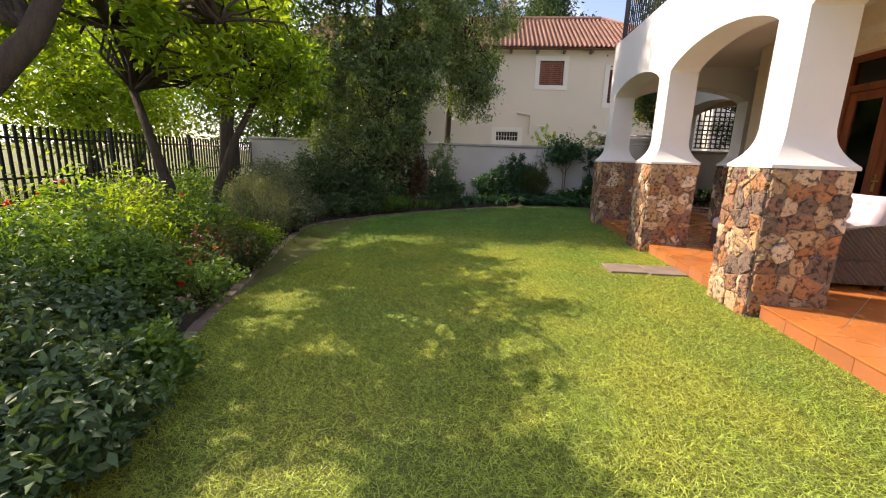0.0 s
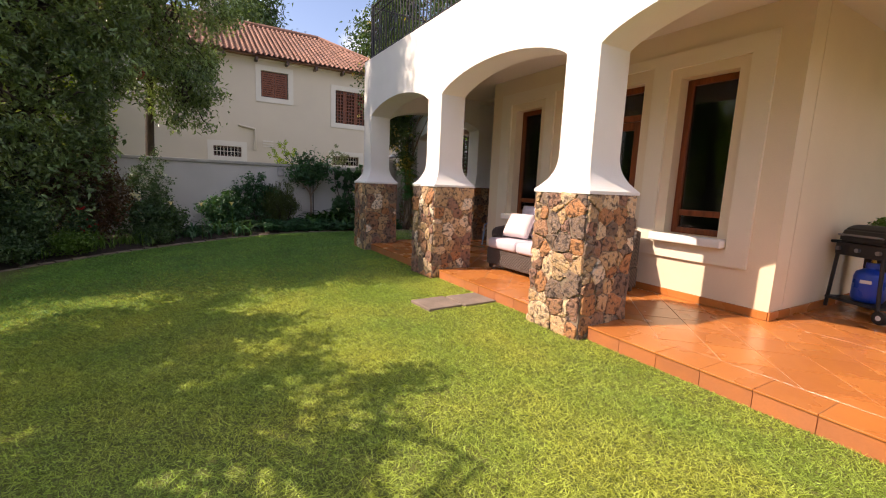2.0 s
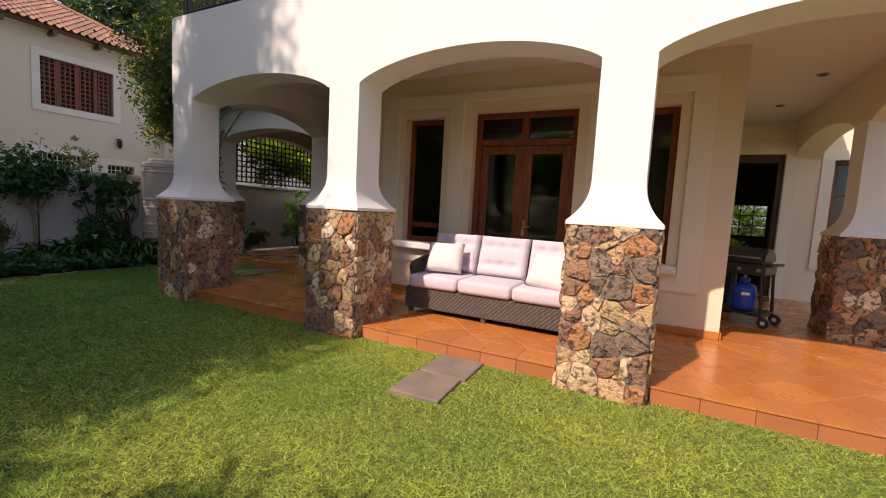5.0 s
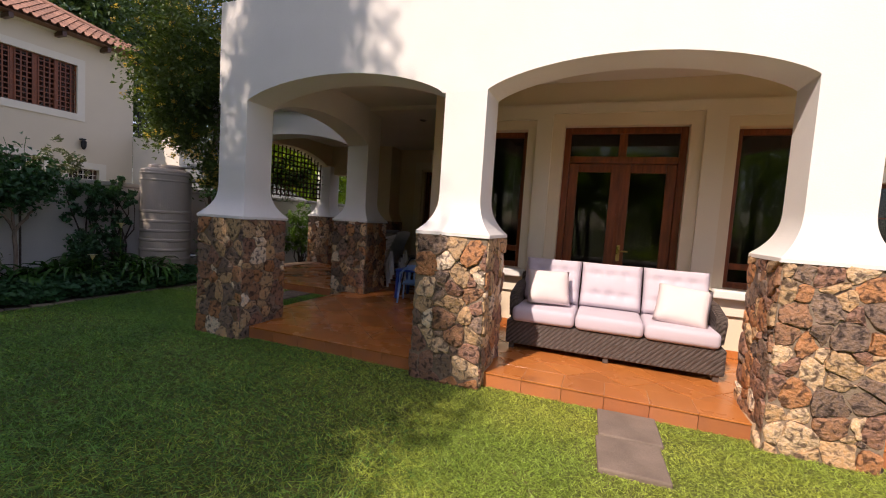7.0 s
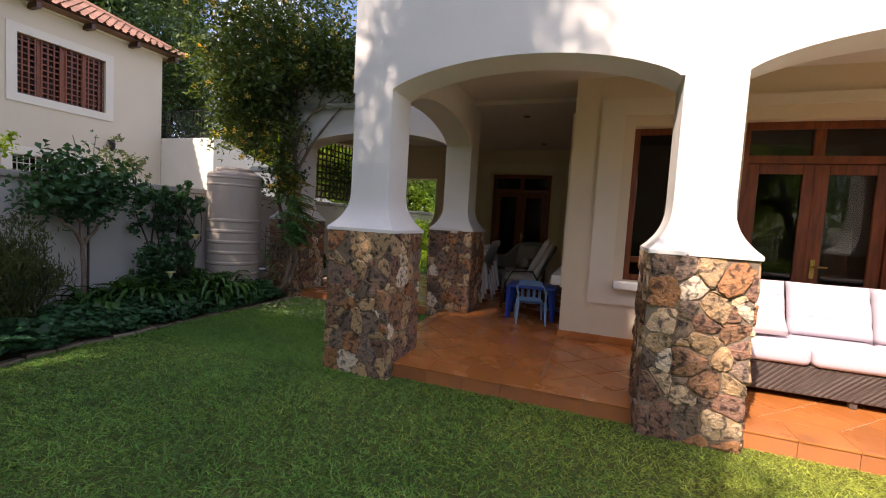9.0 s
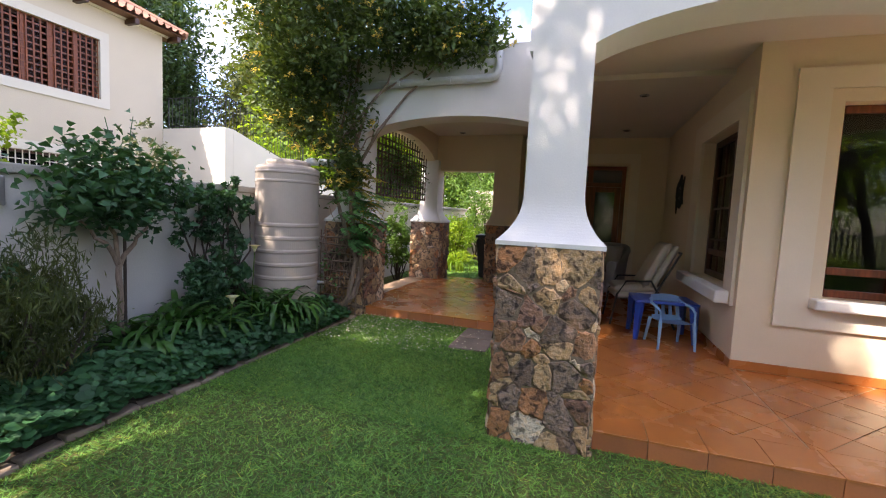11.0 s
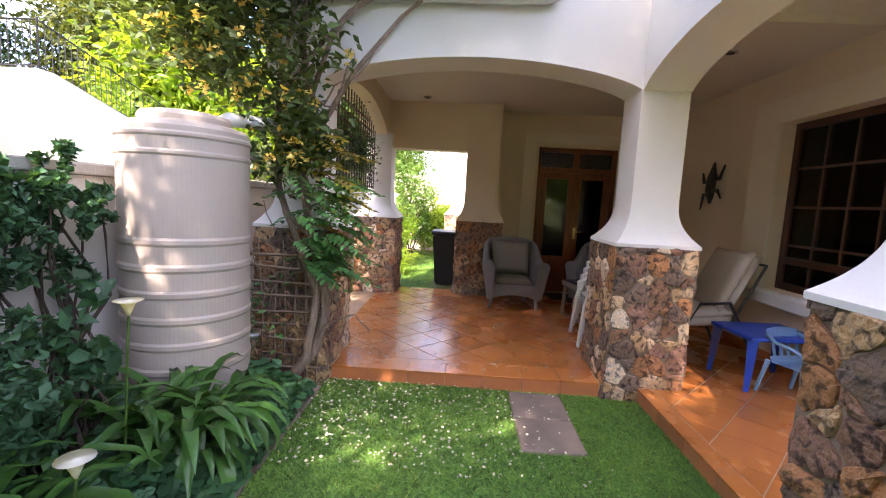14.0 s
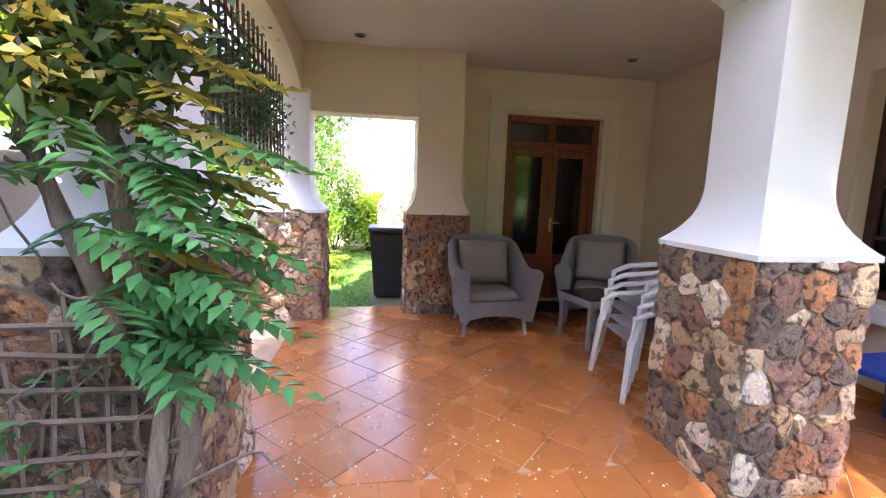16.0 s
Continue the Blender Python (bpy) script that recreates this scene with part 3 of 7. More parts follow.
def pillar(cx, cy, sides, seed, hx=0.33, hy=0.33, sx=0.1895, sy=0.1895, top=SPRING, label="white plastered pillar flaring onto a rough stone base", base=0.05, plaster=PLASTER):
    rng = random.Random(seed)
    e = thing("pillar", label, "pillar", "terrace pillars", "structure", (cx, cy, 0))
    core = 0.014
    bx, by = hx - core, hy - core
    sb = part("stone_base", box(-bx, bx, -by, by, base, CAP), MORTAR, e, "rough multi-coloured field stone with recessed mortar")
    sh = part("shaft", shaft_bm(sx, sy, hx + 0.004, hy + 0.004, CAP, top + 0.03), plaster, e, "plaster with a swept foot")
    h = CAP - base
    for s in sides:
        w = 2 * (by if "x" in s else bx)
        for poly in stone_cells(w, h, rng):
            def to_world(u, v, d, s=s, w=w):
                t = u - w / 2
                return {"-x": (-bx - d, -t, base + v), "+x": (bx + d, t, base + v), "-y": (t, -by - d, base + v), "+y": (-t, by + d, base + v)}[s]
            part("stone", stone_bm(poly, rng, to_world), STONE, sb)
    return e


pillar(2.61, 9.36, ("-x", "-y", "+y"), 11)
pillar(2.61, 6.72, ("-x", "-y", "+y"), 12)
pillar(2.61, 4.085, ("-x", "-y", "+y"), 13)
pillar(2.61, 1.465, ("-x", "+y"), 14)
pillar(5.11, 9.38, ("-x", "-y", "+y"), 15)
pillar(5.11, 12.32, ("-x", "-y", "+y"), 16, label="white plastered pillar on a stone base overgrown by a climbing rose")
pillar(8.08, 12.25, ("-x", "-y"), 17)
pillar(8.25, 10.66, ("-x", "+y", "-y"), 18, hx=0.30, hy=0.365, sx=0.262, sy=0.255, top=PORTICO_CEIL - 0.035, plaster=CREAM, label="cream plastered wall pier on a stone base")
pillar(5.42, 1.675, ("-x", "+y"), 19)
pillar(11.3, 11.0, ("-x", "+y"), 20)


# ================= doors and windows =================
def glazing(name, axis, plane, u0, u1, z0, z1, label, cols=1, rows=1, frame_w=0.07, depth=0.07, split=None, material=WOOD, bars=False, kind="structure"):
    """A framed window in a wall opening: frame, panes, and glazing bars. axis: the wall's normal. split: height of a transom."""
    e = tagged(new(name), label, "window", kind=kind)

    def bx(ua, ub, za, zb, d0, d1, bev=0.008):
        return box(d0, d1, ua, ub, za, zb, bev) if axis == "x" else box(ua, ub, d0, d1, za, zb, bev)
    f = bmesh.new()
    w = frame_w
    for ua, ub, za, zb in ((u0, u0 + w, z0, z1), (u1 - w, u1, z0, z1), (u0 + w, u1 - w, z0, z0 + w), (u0 + w, u1 - w, z1 - w, z1)):
        if axis == "x":
            box(plane, plane + depth, ua, ub, za, zb, 0.008, bm=f)
        else:
            box(ua, ub, plane, plane + depth, za, zb, 0.008, bm=f)
    part("window_frame", f, material, e, "stained timber frame")
    mid = plane + depth * 0.5
    zs = [z0 + w, z1 - w]
    if split:
        part("transom", bx(u0 + w, u1 - w, split - w / 2, split + w / 2, plane + 0.006, plane + depth - 0.006), material, e)
        zs = [z0 + w, split - w / 2, split + w / 2, z1 - w]
    for k in range(0, len(zs), 2):
        part("pane", bx(u0 + w, u1 - w, zs[k], zs[k + 1], mid - 0.003, mid + 0.003, 0), GLASS, e, "dark reflective glass")
    for i in range(1, cols):
        u = u0 + w + (u1 - u0 - 2 * w) * i / cols
        part("glazing_bar", bx(u - 0.012, u + 0.012, z0 + w, z1 - w, mid - 0.016, mid + 0.016, 0.003), material, e)
    for i in range(1, rows):
        z = z0 + w + (z1 - z0 - 2 * w) * i / rows
        part("glazing_bar", bx(u0 + w, u1 - w, z - 0.012, z + 0.012, mid - 0.014, mid + 0.014, 0.003), material, e)
    return e


def double_door(name, plane, u0, u1, z0, z1, label, leaf_top, material=WOOD, rail=0.30):
    """A glazed timber double door with two fanlights, in a wall facing -x."""
    e = tagged(new(name), label, "door", kind="structure")
    f = bmesh.new()
    w = 0.075
    for ua, ub, za, zb in ((u0, u0 + w, z0, z1), (u1 - w, u1, z0, z1), (u0 + w, u1 - w, z1 - w, z1), (u0 + w, u1 - w, leaf_top, leaf_top + 0.08)):
        box(plane, plane + 0.10, ua, ub, za, zb, 0.008, bm=f)
    part("door_frame", f, material, e, "stained timber frame")
    um = (u0 + u1) / 2
    part("fanlight_post", box(plane + 0.01, plane + 0.09, um - 0.045, um + 0.045, leaf_top + 0.08, z1 - w, 0.006), material, e)
    for ua, ub in ((u0 + w, um - 0.045), (um + 0.045, u1 - w)):
        part("fanlight", box(plane + 0.045, plane + 0.051, ua, ub, leaf_top + 0.08, z1 - w), GLASS, e, "dark fanlight glass")
    for k, (ua, ub) in enumerate(((u0 + w, um), (um, u1 - w))):
        g = bmesh.new()
        s = 0.105
        ua, ub = ua + 0.003, ub - 0.003
        for va, vb, za, zb in ((ua, ua + s, z0 + 0.01, leaf_top - 0.004), (ub - s, ub, z0 + 0.01, leaf_top - 0.004), (ua + s, ub - s, z0 + 0.01, z0 + rail), (ua + s, ub - s, leaf_top - s, leaf_top - 0.004)):
            box(plane + 0.025, plane + 0.072, va, vb, za, zb, 0.006, bm=g)
        leaf = part("door_leaf", g, material, e, "stained timber leaf with one tall pane")
        part("pane", box(plane + 0.046, plane + 0.052, ua + s, ub - s, z0 + rail, leaf_top - s), GLASS, leaf, "dark reflective glass")
        part("bead", box(plane + 0.018, plane + 0.024, (ub - 0.02) if k == 0 else (ua - 0.018), (ub + 0.018) if k == 0 else (ua + 0.02), z0 + 0.02, leaf_top - 0.01, 0.002), material, leaf) if k == 0 else None
        if k == 0:
            h = bmesh.new()
            box(plane + 0.012, plane + 0.0175, ub - 0.065, ub - 0.025, z0 + 0.93, z0 + 1.12, 0.003, bm=h)
            tube([(plane + 0.012, ub - 0.045, z0 + 1.05), (plane - 0.03, ub - 0.045, z0 + 1.05), (plane - 0.032, ub - 0.15, z0 + 1.05)], 0.009, 8, bm=h)
            part("door_handle", h, BRASS, leaf, "brass lever handle")
    return e


glazing("window_1", "x", 4.36, *WIN_A[:2], *WIN_A[2:], "tall narrow mahogany window beside the glazed doors", split=1.32)
glazing("window_2", "x", 4.36, *WIN_B[:2], *WIN_B[2:], "tall narrow mahogany window reflecting the garden", split=1.32)
double_door("door_1", 4.33, *DOOR_A[:2], DOOR_A[2], DOOR_A[3], "mahogany glazed double door with two fanlights", 2.42)
double_door("door_2", 8.60, *DOOR_B[:2], DOOR_B[2], DOOR_B[3], "timber glazed double door with fanlights behind the armchairs", 2.36, WOOD, 0.62)
glazing("window_3", "y", 7.55, *WIN_C[:2], *WIN_C[2:], "wide dark timber window with small panes", cols=4, rows=4, material=WOOD_DARK, split=1.36)
glazing("window_4", "x", 8.22, *WIN_D[:2], *WIN_D[2:], "timber window in the sunlit far wall", cols=2, rows=3, material=WOOD)
glazing("window_5", "x", 12.22, *FAR_WINDOW, "barred timber window across the dark room", cols=4, rows=3, material=WOOD_DARK)
# open door leaf standing in the back doorway
e = tagged(new("door_3"), "dark timber door standing open in the back doorway", "door", kind="structure")
f = bmesh.new()
for ua, ub, za, zb in ((1.96, 2.04, FLOOR, 2.80), (2.78, 2.86, FLOOR, 2.80), (2.04, 2.78, 2.66, 2.80)):
    box(8.16, 8.28, ua, ub, za, zb, 0.008, bm=f)
part("door_frame", f, WOOD_DARK, e)
lf = part("door_leaf", box(8.16, 8.90, 2.735, 2.775, FLOOR + 0.01, 2.64, 0.006), WOOD, e, "mahogany door leaf swung inwards")
part("door_handle", tube([(8.78, 2.735, 1.36), (8.78, 2.68, 1.36), (8.68, 2.68, 1.36)], 0.01, 8), BRASS, lf)


# raised plaster bands round the openings and sills
def surround(name, axis, face, u0, u1, z0, z1, hole, out=0.034, label="raised cream plaster band round the window"):
    d = -1 if axis == "x" else 1
    a, c = sorted((face, face + d * out))
    tagged(part(name, panel_wall(axis, a, c, u0, u1, z0, z1, hole if isinstance(hole, list) else [hole]), TRIM_CREAM), label, "trim", kind="structure")


def grow(h, m, low=None):
    return (h[0] - m, h[1] + m, (h[2] - m) if low is None else low, h[3] + m)


surround("trim_1", "x", 4.22, 3.36, 7.46, 0.80, 3.09, [(4.60, 6.20, 0.80, 2.98), grow(WIN_A, 0.11, 0.98), grow(WIN_B, 0.11, 0.98)], label="shallow raised plaster panel round doors and windows")
for k, h in enumerate((WIN_A, WIN_B)):
    s = box(4.085, 4.36, h[0] - 0.10, h[1] + 0.10, 0.985, 1.078, 0.015)
    tagged(part("window_sill", s, PLASTER), "thick white plastered window sill", "sill", kind="structure")
surround("trim_2", "x", 8.503, 8.22, 9.98, FLOOR, 2.98, (8.38, 9.80, FLOOR, 2.81), label="wide flat plaster band round the rear doors")
surround("trim_3", "y", 7.747, 4.30, 6.30, 0.92, 2.98, WIN_C)
tagged(part("window_sill", box(4.35, 6.15, 7.55, 7.90, 0.93, 1.055, 0.015), PLASTER), "thick plastered sill under the wide window", "sill", kind="structure")
surround("trim_4", "x", 8.103, 1.80, 3.05, FLOOR, 3.0, DOOR_C, label="plaster band round the back doorway")
surround("trim_5", "x", 8.103, 0.62, 1.48, 0.90, 2.86, WIN_D)
# tile skirting along the walls
b = bmesh.new()
box(4.203, 4.219, 3.12, 4.72, FLOOR, FLOOR + 0.085, 0.003, bm=b)
box(4.203, 4.219, 6.07, 7.75, FLOOR, FLOOR + 0.085, 0.003, bm=b)
box(4.203, 8.49, 7.750, 7.763, FLOOR, FLOOR + 0.085, 0.003, bm=b)
box(8.485, 8.500, 7.77, 8.20, FLOOR, FLOOR + 0.085, 0.003, bm=b)
box(4.203, 8.09, 3.100, 3.115, FLOOR, FLOOR + 0.085, 0.003, bm=b)
tagged(part("baseboard", b, TILE), "terracotta tile skirting", "skirting", kind="structure")


# ================= floor tiles =================
def tile_mesh(poly, z0, z1, bev=0.0010):
    b = bmesh.new()
    cx, cy = sum(p[0] for p in poly) / len(poly), sum(p[1] for p in poly) / len(poly)
    lo = [b.verts.new((x - cx, y - cy, z0)) for x, y in poly]
    md = [b.verts.new((x - cx, y - cy, z1 - bev * 0.6)) for x, y in poly]

    def inn(x, y):
        r = math.hypot(x - cx, y - cy)
        k = max(0.3, 1 - bev * 1.3 / max(r, 0.01))
        return (x - cx) * k, (y - cy) * k
    hi = [b.verts.new((*inn(x, y), z1)) for x, y in poly]
    n = len(poly)
    for r0, r1 in ((lo, md), (md, hi)):
        for i in range(n):
            b.faces.new((r0[i], r0[(i + 1) % n], r1[(i + 1) % n], r1[i]))
    b.faces.new(hi)
    return b, cx, cy


TS, GAP = 0.345, 0.0055


def lay_tiles(x0, x1, y0, y1, ox, oy, single=True):
    """Square tiles laid on the diagonal over a rectangle, cut at its edges."""
    rest = bmesh.new()
    s = TS / math.sqrt(2)
    half = s - GAP
    full = None
    for i in range(-60, 60):
        for j in range(-60, 60):
            cx, cy = ox + (i + j) * s, oy + (i - j) * s
            if cx < x0 - s or cx > x1 + s or cy < y0 - s or cy > y1 + s:
                continue
            poly = [(cx - half, cy), (cx, cy - half), (cx + half, cy), (cx, cy + half)]
            whole = x0 < cx - half and cx + half < x1 and y0 < cy - half and cy + half < y1
            for nx, ny, d in ((-1, 0, -x0 - GAP), (1, 0, x1 - GAP), (0, -1, -y0 - GAP), (0, 1, y1 - GAP)):
                poly = clip(poly, nx, ny, d)
            if len(poly) < 3:
                continue
            area = abs(sum(poly[k][0] * poly[(k + 1) % len(poly)][1] - poly[(k + 1) % len(poly)][0] * poly[k][1] for k in range(len(poly)))) / 2
            if area < 0.002:
                continue
            if whole and full is not None:
                me, tx, ty = full, cx, cy
            else:
                bt, tx, ty = tile_mesh(poly, FLOOR - 0.012, FLOOR)
                me = mesh_of(bt, TILE)
                if whole:
                    full = me
            ob = new("tile", me)
            ob.location = (tx, ty, random.uniform(-0.0006, 0.0006))
            ob.parent = floor_ob


lay_tiles(2.695, 4.20, 1.60, 7.75, 2.70, 4.0)
lay_tiles(2.695, 8.50, 7.75, 9.30, 2.70, 4.0)
lay_tiles(5.095, 8.30, 9.30, 12.20, 2.70, 4.0)
lay_tiles(8.30, 8.50, 9.30, 10.36, 2.70, 4.0)
lay_tiles(4.20, 8.10, 1.60, 3.11, 2.70, 4.0)
# straight border tiles with a bullnose along the lawn edge, and the riser below
TRISER = mat("tile_riser", (0.46, 0.16, 0.055), 0.35, col2=(0.40, 0.15, 0.065), scale=5, fine=60, bump=0.1, spread=0.14, per="object")


def edge_run(axis, at, u0, u1, inner, step=0.345):
    n = max(1, round((u1 - u0) / step))
    d = (u1 - u0) / n
    for k in range(n):
        a, c = u0 + k * d + 0.0018, u0 + (k + 1) * d - 0.0018
        for lo, hi, za, zb in ((at - 0.03, inner - 0.003, FLOOR - 0.012, FLOOR + 0.001), (at - 0.022, at - 0.002, 0.10, FLOOR - 0.014)):
            bt = box(lo, hi, a, c, za, zb, 0.0015, None, 1) if axis == "x" else box(a, c, lo, hi, za, zb, 0.0015, None, 1)
            ob = new("tile", mesh_of(bt, TILE if zb > FLOOR else TRISER))
            ob.parent = floor_ob


edge_run("x", 2.42, 1.80, 3.74, 2.70)
edge_run("x", 2.42, 4.43, 6.38, 2.70)
edge_run("x", 2.42, 7.06, 9.02, 2.70)
edge_run("x", 4.85, 9.72, 11.98, 5.10)


def edge_y(at, u0, u1, inner, step=0.345):
    n = max(1, round((u1 - u0) / step))
    d = (u1 - u0) / n
    for k in range(n):
        a, c = u0 + k * d + 0.0018, u0 + (k + 1) * d - 0.0018
        for lo, hi, za, zb in ((inner + 0.003, at + 0.03, FLOOR - 0.012, FLOOR + 0.001), (at + 0.002, at + 0.022, 0.10, FLOOR - 0.014)):
            ob = new("tile", mesh_of(box(a, c, lo, hi, za, zb, 0.0015, None, 1), TILE if zb > FLOOR else TRISER))
            ob.parent = floor_ob


edge_y(9.40, 2.96, 4.78, 9.30)


# ================= neighbouring house beyond the wall =================
def tiled_roof(x0, x1, y0, z0, y1, z1, pitch_w=0.20, course=0.31):
    """Rolled clay tiles on a slope that rises from (y0, z0) to (y1, z1): rows of arched tiles, each course stepped."""
    run = math.hypot(y1 - y0, z1 - z0)
    ny, nz = -(z1 - z0) / run, (y1 - y0) / run
    rows = int(run / course)
    cols = int((x1 - x0) / pitch_w)
    prof = [(0.0, 0.0), (0.12, 0.045), (0.30, 0.075), (0.48, 0.045), (0.60, 0.0), (1.0, -0.005)]
    vs, fs = [], []
    for r in range(rows):
        for c in range(cols):
            base = len(vs)
            for s, lift in ((r * course, 0.03), ((r + 1) * course + 0.02, 0.0)):
                for u, h in prof:
                    y = y0 + (y1 - y0) * s / run + ny * (h + lift)
                    z = z0 + (z1 - z0) * s / run + nz * (h + lift)
                    vs.append((x0 + (c + u) * pitch_w, y, z))
            k = len(prof)
            for i in range(k - 1):
                fs.append((base + i, base + i + 1, base + k + i + 1, base + k + i))
    return np.array(vs), np.array(fs)


def neighbour_house():
    e = thing("neighbour_house", "two-storey beige plastered house with a clay tile roof", "house", at=(0, 0, 0))
    Y, X0, X1, EAVE = 20.5, -9.0, 8.56, 6.28
    wins = [(2.02, 3.07, 4.76, 5.78), (5.05, 6.95, 4.05, 5.45), (0.24, 1.24, 2.30, 2.70), (4.95, 6.15, 2.22, 2.62), (6.75, 7.55, 2.10, 2.45), (-2.2, -1.2, 4.76, 5.78)]
    part("wall", panel_wall("y", Y, Y + 0.3, X0, X1, -0.5, EAVE, wins), NEIGH, e, "beige textured plaster")
    part("end_wall", box(X1 - 0.3, X1 - 0.003, Y + 0.303, 28.0, -0.5, EAVE), NEIGH, e)
    part("end_wall", box(X0, X0 + 0.3, Y + 0.303, 28.0, -0.5, EAVE), NEIGH, e)
    part("back_wall", box(X0, X1, 28.003, 28.3, -0.5, EAVE), NEIGH, e)
    # hipped roof: tiled front slope, plain other slopes
    v, f = tiled_roof(X0 - 0.4, X1 + 0.45, Y - 0.42, EAVE - 0.03, 24.3, 8.55)
    # trim the front slope along the hip
    cx = v.reshape(-1, 12, 3).mean(1)
    lim = X1 + 0.45 - (cx[:, 1] - (Y - 0.42)) * 0.9
    keep = cx[:, 0] < lim
    v2 = v.reshape(-1, 12, 3)[keep].reshape(-1, 3)
    nt = keep.sum()
    f2 = (f.reshape(-1, 5, 4)[0][None] + (np.arange(nt) * 12)[:, None, None]).reshape(-1, 4)
    rf = new("roof", raw_mesh("roof", v2, f2, ROOF))
    rf.parent = e
    tagged(rf, "terracotta rolled roof tiles", kind="stuff")
    b = bmesh.new()
    p = [(X0 - 0.4, Y - 0.40, EAVE - 0.06), (X1 + 0.43, Y - 0.40, EAVE - 0.06), (X1 - 3.3, 24.3, 8.50), (X0 - 0.4, 24.3, 8.50), (X1 + 0.43, 28.4, EAVE - 0.06), (X0 - 0.4, 28.4, EAVE - 0.06)]
    q = [b.verts.new(c) for c in p]
    for idx in ((0, 1, 2, 3), (1, 4, 2), (4, 5, 3, 2), (0, 3, 5), (0, 5, 4, 1)):
        b.faces.new([q[i] for i in idx])
    part("roof_deck", b, ROOF, e, "clay roof slopes")
    rid = bmesh.new()
    tube([(X0 - 0.4, 24.3, 8.60), (X1 - 3.3, 24.3, 8.60)], 0.11, 8, bm=rid)
    tube([(X1 - 3.3, 24.3, 8.60), (X1 + 0.43, Y - 0.40, EAVE + 0.03)], 0.10, 8, bm=rid)
    part("ridge", rid, ROOF, e)
    part("chimney", box(0.1, 1.0, 24.6, 25.4, 8.0, 9.7, 0.03), NEIGH, e, "beige plastered chimney")
    for k in range(16):
        x = X0 + 0.5 + k * 1.15
        part("rafter_end", box(x - 0.05, x + 0.05, Y - 0.38, Y, EAVE - 0.22, EAVE - 0.09), WOOD_DARK, e)
    part("fascia", box(X0 - 0.35, X1 + 0.40, Y - 0.04, Y - 0.002, EAVE - 0.12, EAVE - 0.02), NEIGH_TRIM, e)
    for k, (u0, u1, z0, z1) in enumerate(wins):
        w = part("window", panel_wall("y", Y + 0.13, Y + 0.20, u0, u1, z0, z1, [(u0 + 0.06, u1 - 0.06, z0 + 0.06, z1 - 0.06)]), WOOD_DARK, e, "dark timber window behind burglar bars")
        part("pane", box(u0 + 0.06, u1 - 0.06, Y + 0.16, Y + 0.17, z0 + 0.06, z1 - 0.06), GLASS_DULL, w)
        # brown blind in upper windows; low ones get a black sheet for interior darkness
        part("blind", box(u0 + 0.06, u1 - 0.06, Y + 0.24, Y + 0.25, z0 + 0.06, z1 - 0.06), WOOD if z0 > 4.0 else BLACK, w, "flat backing behind the glass, brown blind above, black for dark openings below")
        m = 0.20
        part("surround", panel_wall("y", Y - 0.03, Y - 0.001, u0 - m, u1 + m, z0 - m, z1 + m, [(u0, u1, z0, z1)]), NEIGH_TRIM, e, "pale raised plaster band")
        if z0 > 4.5:
            um = (u0 + u1) / 2
            for ua, ub in ((u0 + 0.04, um - 0.01), (um + 0.01, u1 - 0.04)):
                sl = bmesh.new()
                for za in np.arange(z0 + 0.06, z1 - 0.10, 0.085):
                    box(ua + 0.05, ub - 0.05, Y + 0.072, Y + 0.085, za, za + 0.06, bm=sl)
                for va, vb in ((ua, ua + 0.05), (ub - 0.05, ub)):
                    box(va, vb, Y + 0.065, Y + 0.10, z0 + 0.02, z1 - 0.02, bm=sl)
                tagged(part("shutter", sl, WOOD, w, "brown slatted timber shutter"), kind="stuff")
            continue
        g = bmesh.new()
        big = (u1 - u0) > 1.5
        bar_w = 0.015 if big else 0.009
        nb = int((u1 - u0) / (0.12 if big else 0.12))
        for i in range(nb + 1):
            x = u0 + (u1 - u0) * i / nb
            box(x - bar_w, x + bar_w, Y + 0.05, Y + 0.062, z0, z1, bm=g)
        nr = int((z1 - z0) / (0.14 if big else 0.16))
        for i in range(nr + 1):
            z = z0 + (z1 - z0) * i / nr
            box(u0, u1, Y + 0.063, Y + 0.072, z - bar_w, z + bar_w, bm=g)
        tagged(part("burglar_grille", g, WOOD if big else NEIGH_TRIM, w, "lattice of burglar bars"), kind="stuff")
        if big:
            for i in (1, 2, 3):
                x = u0 + (u1 - u0) * i / 4
                part("mullion", box(x - 0.055, x + 0.055, Y + 0.08, Y + 0.128, z0, z1), WOOD, w)
    # waste pipe and vent on the wall
    t = bmesh.new()
    tube([(1.75, Y - 0.06, 2.6), (1.75, Y - 0.06, 3.45), (1.15, Y - 0.06, 3.55)], 0.05, 8, bm=t)
    part("waste_pipe", t, NEIGH, e, "beige painted waste pipe")
    vb = bmesh.new()
    for k in range(3):
        box(2.05, 2.45, Y - 0.03, Y - 0.004, 2.78 + k * 0.1, 2.83 + k * 0.1, bm=vb)
    part("vent", vb, NEIGH_TRIM, e)
    # lantern
    lan = part("wall_lantern", box(7.02, 7.12, Y - 0.16, Y - 0.002, 3.30, 3.34), IRON, e, "small black wall lantern")
    part("lantern_glass", lathe([(0.03, 3.02), (0.07, 3.10), (0.075, 3.25), (0.05, 3.29)], 8, centre=(7.07, Y - 0.12)), IRON, lan)
    return e


neighbour_house()
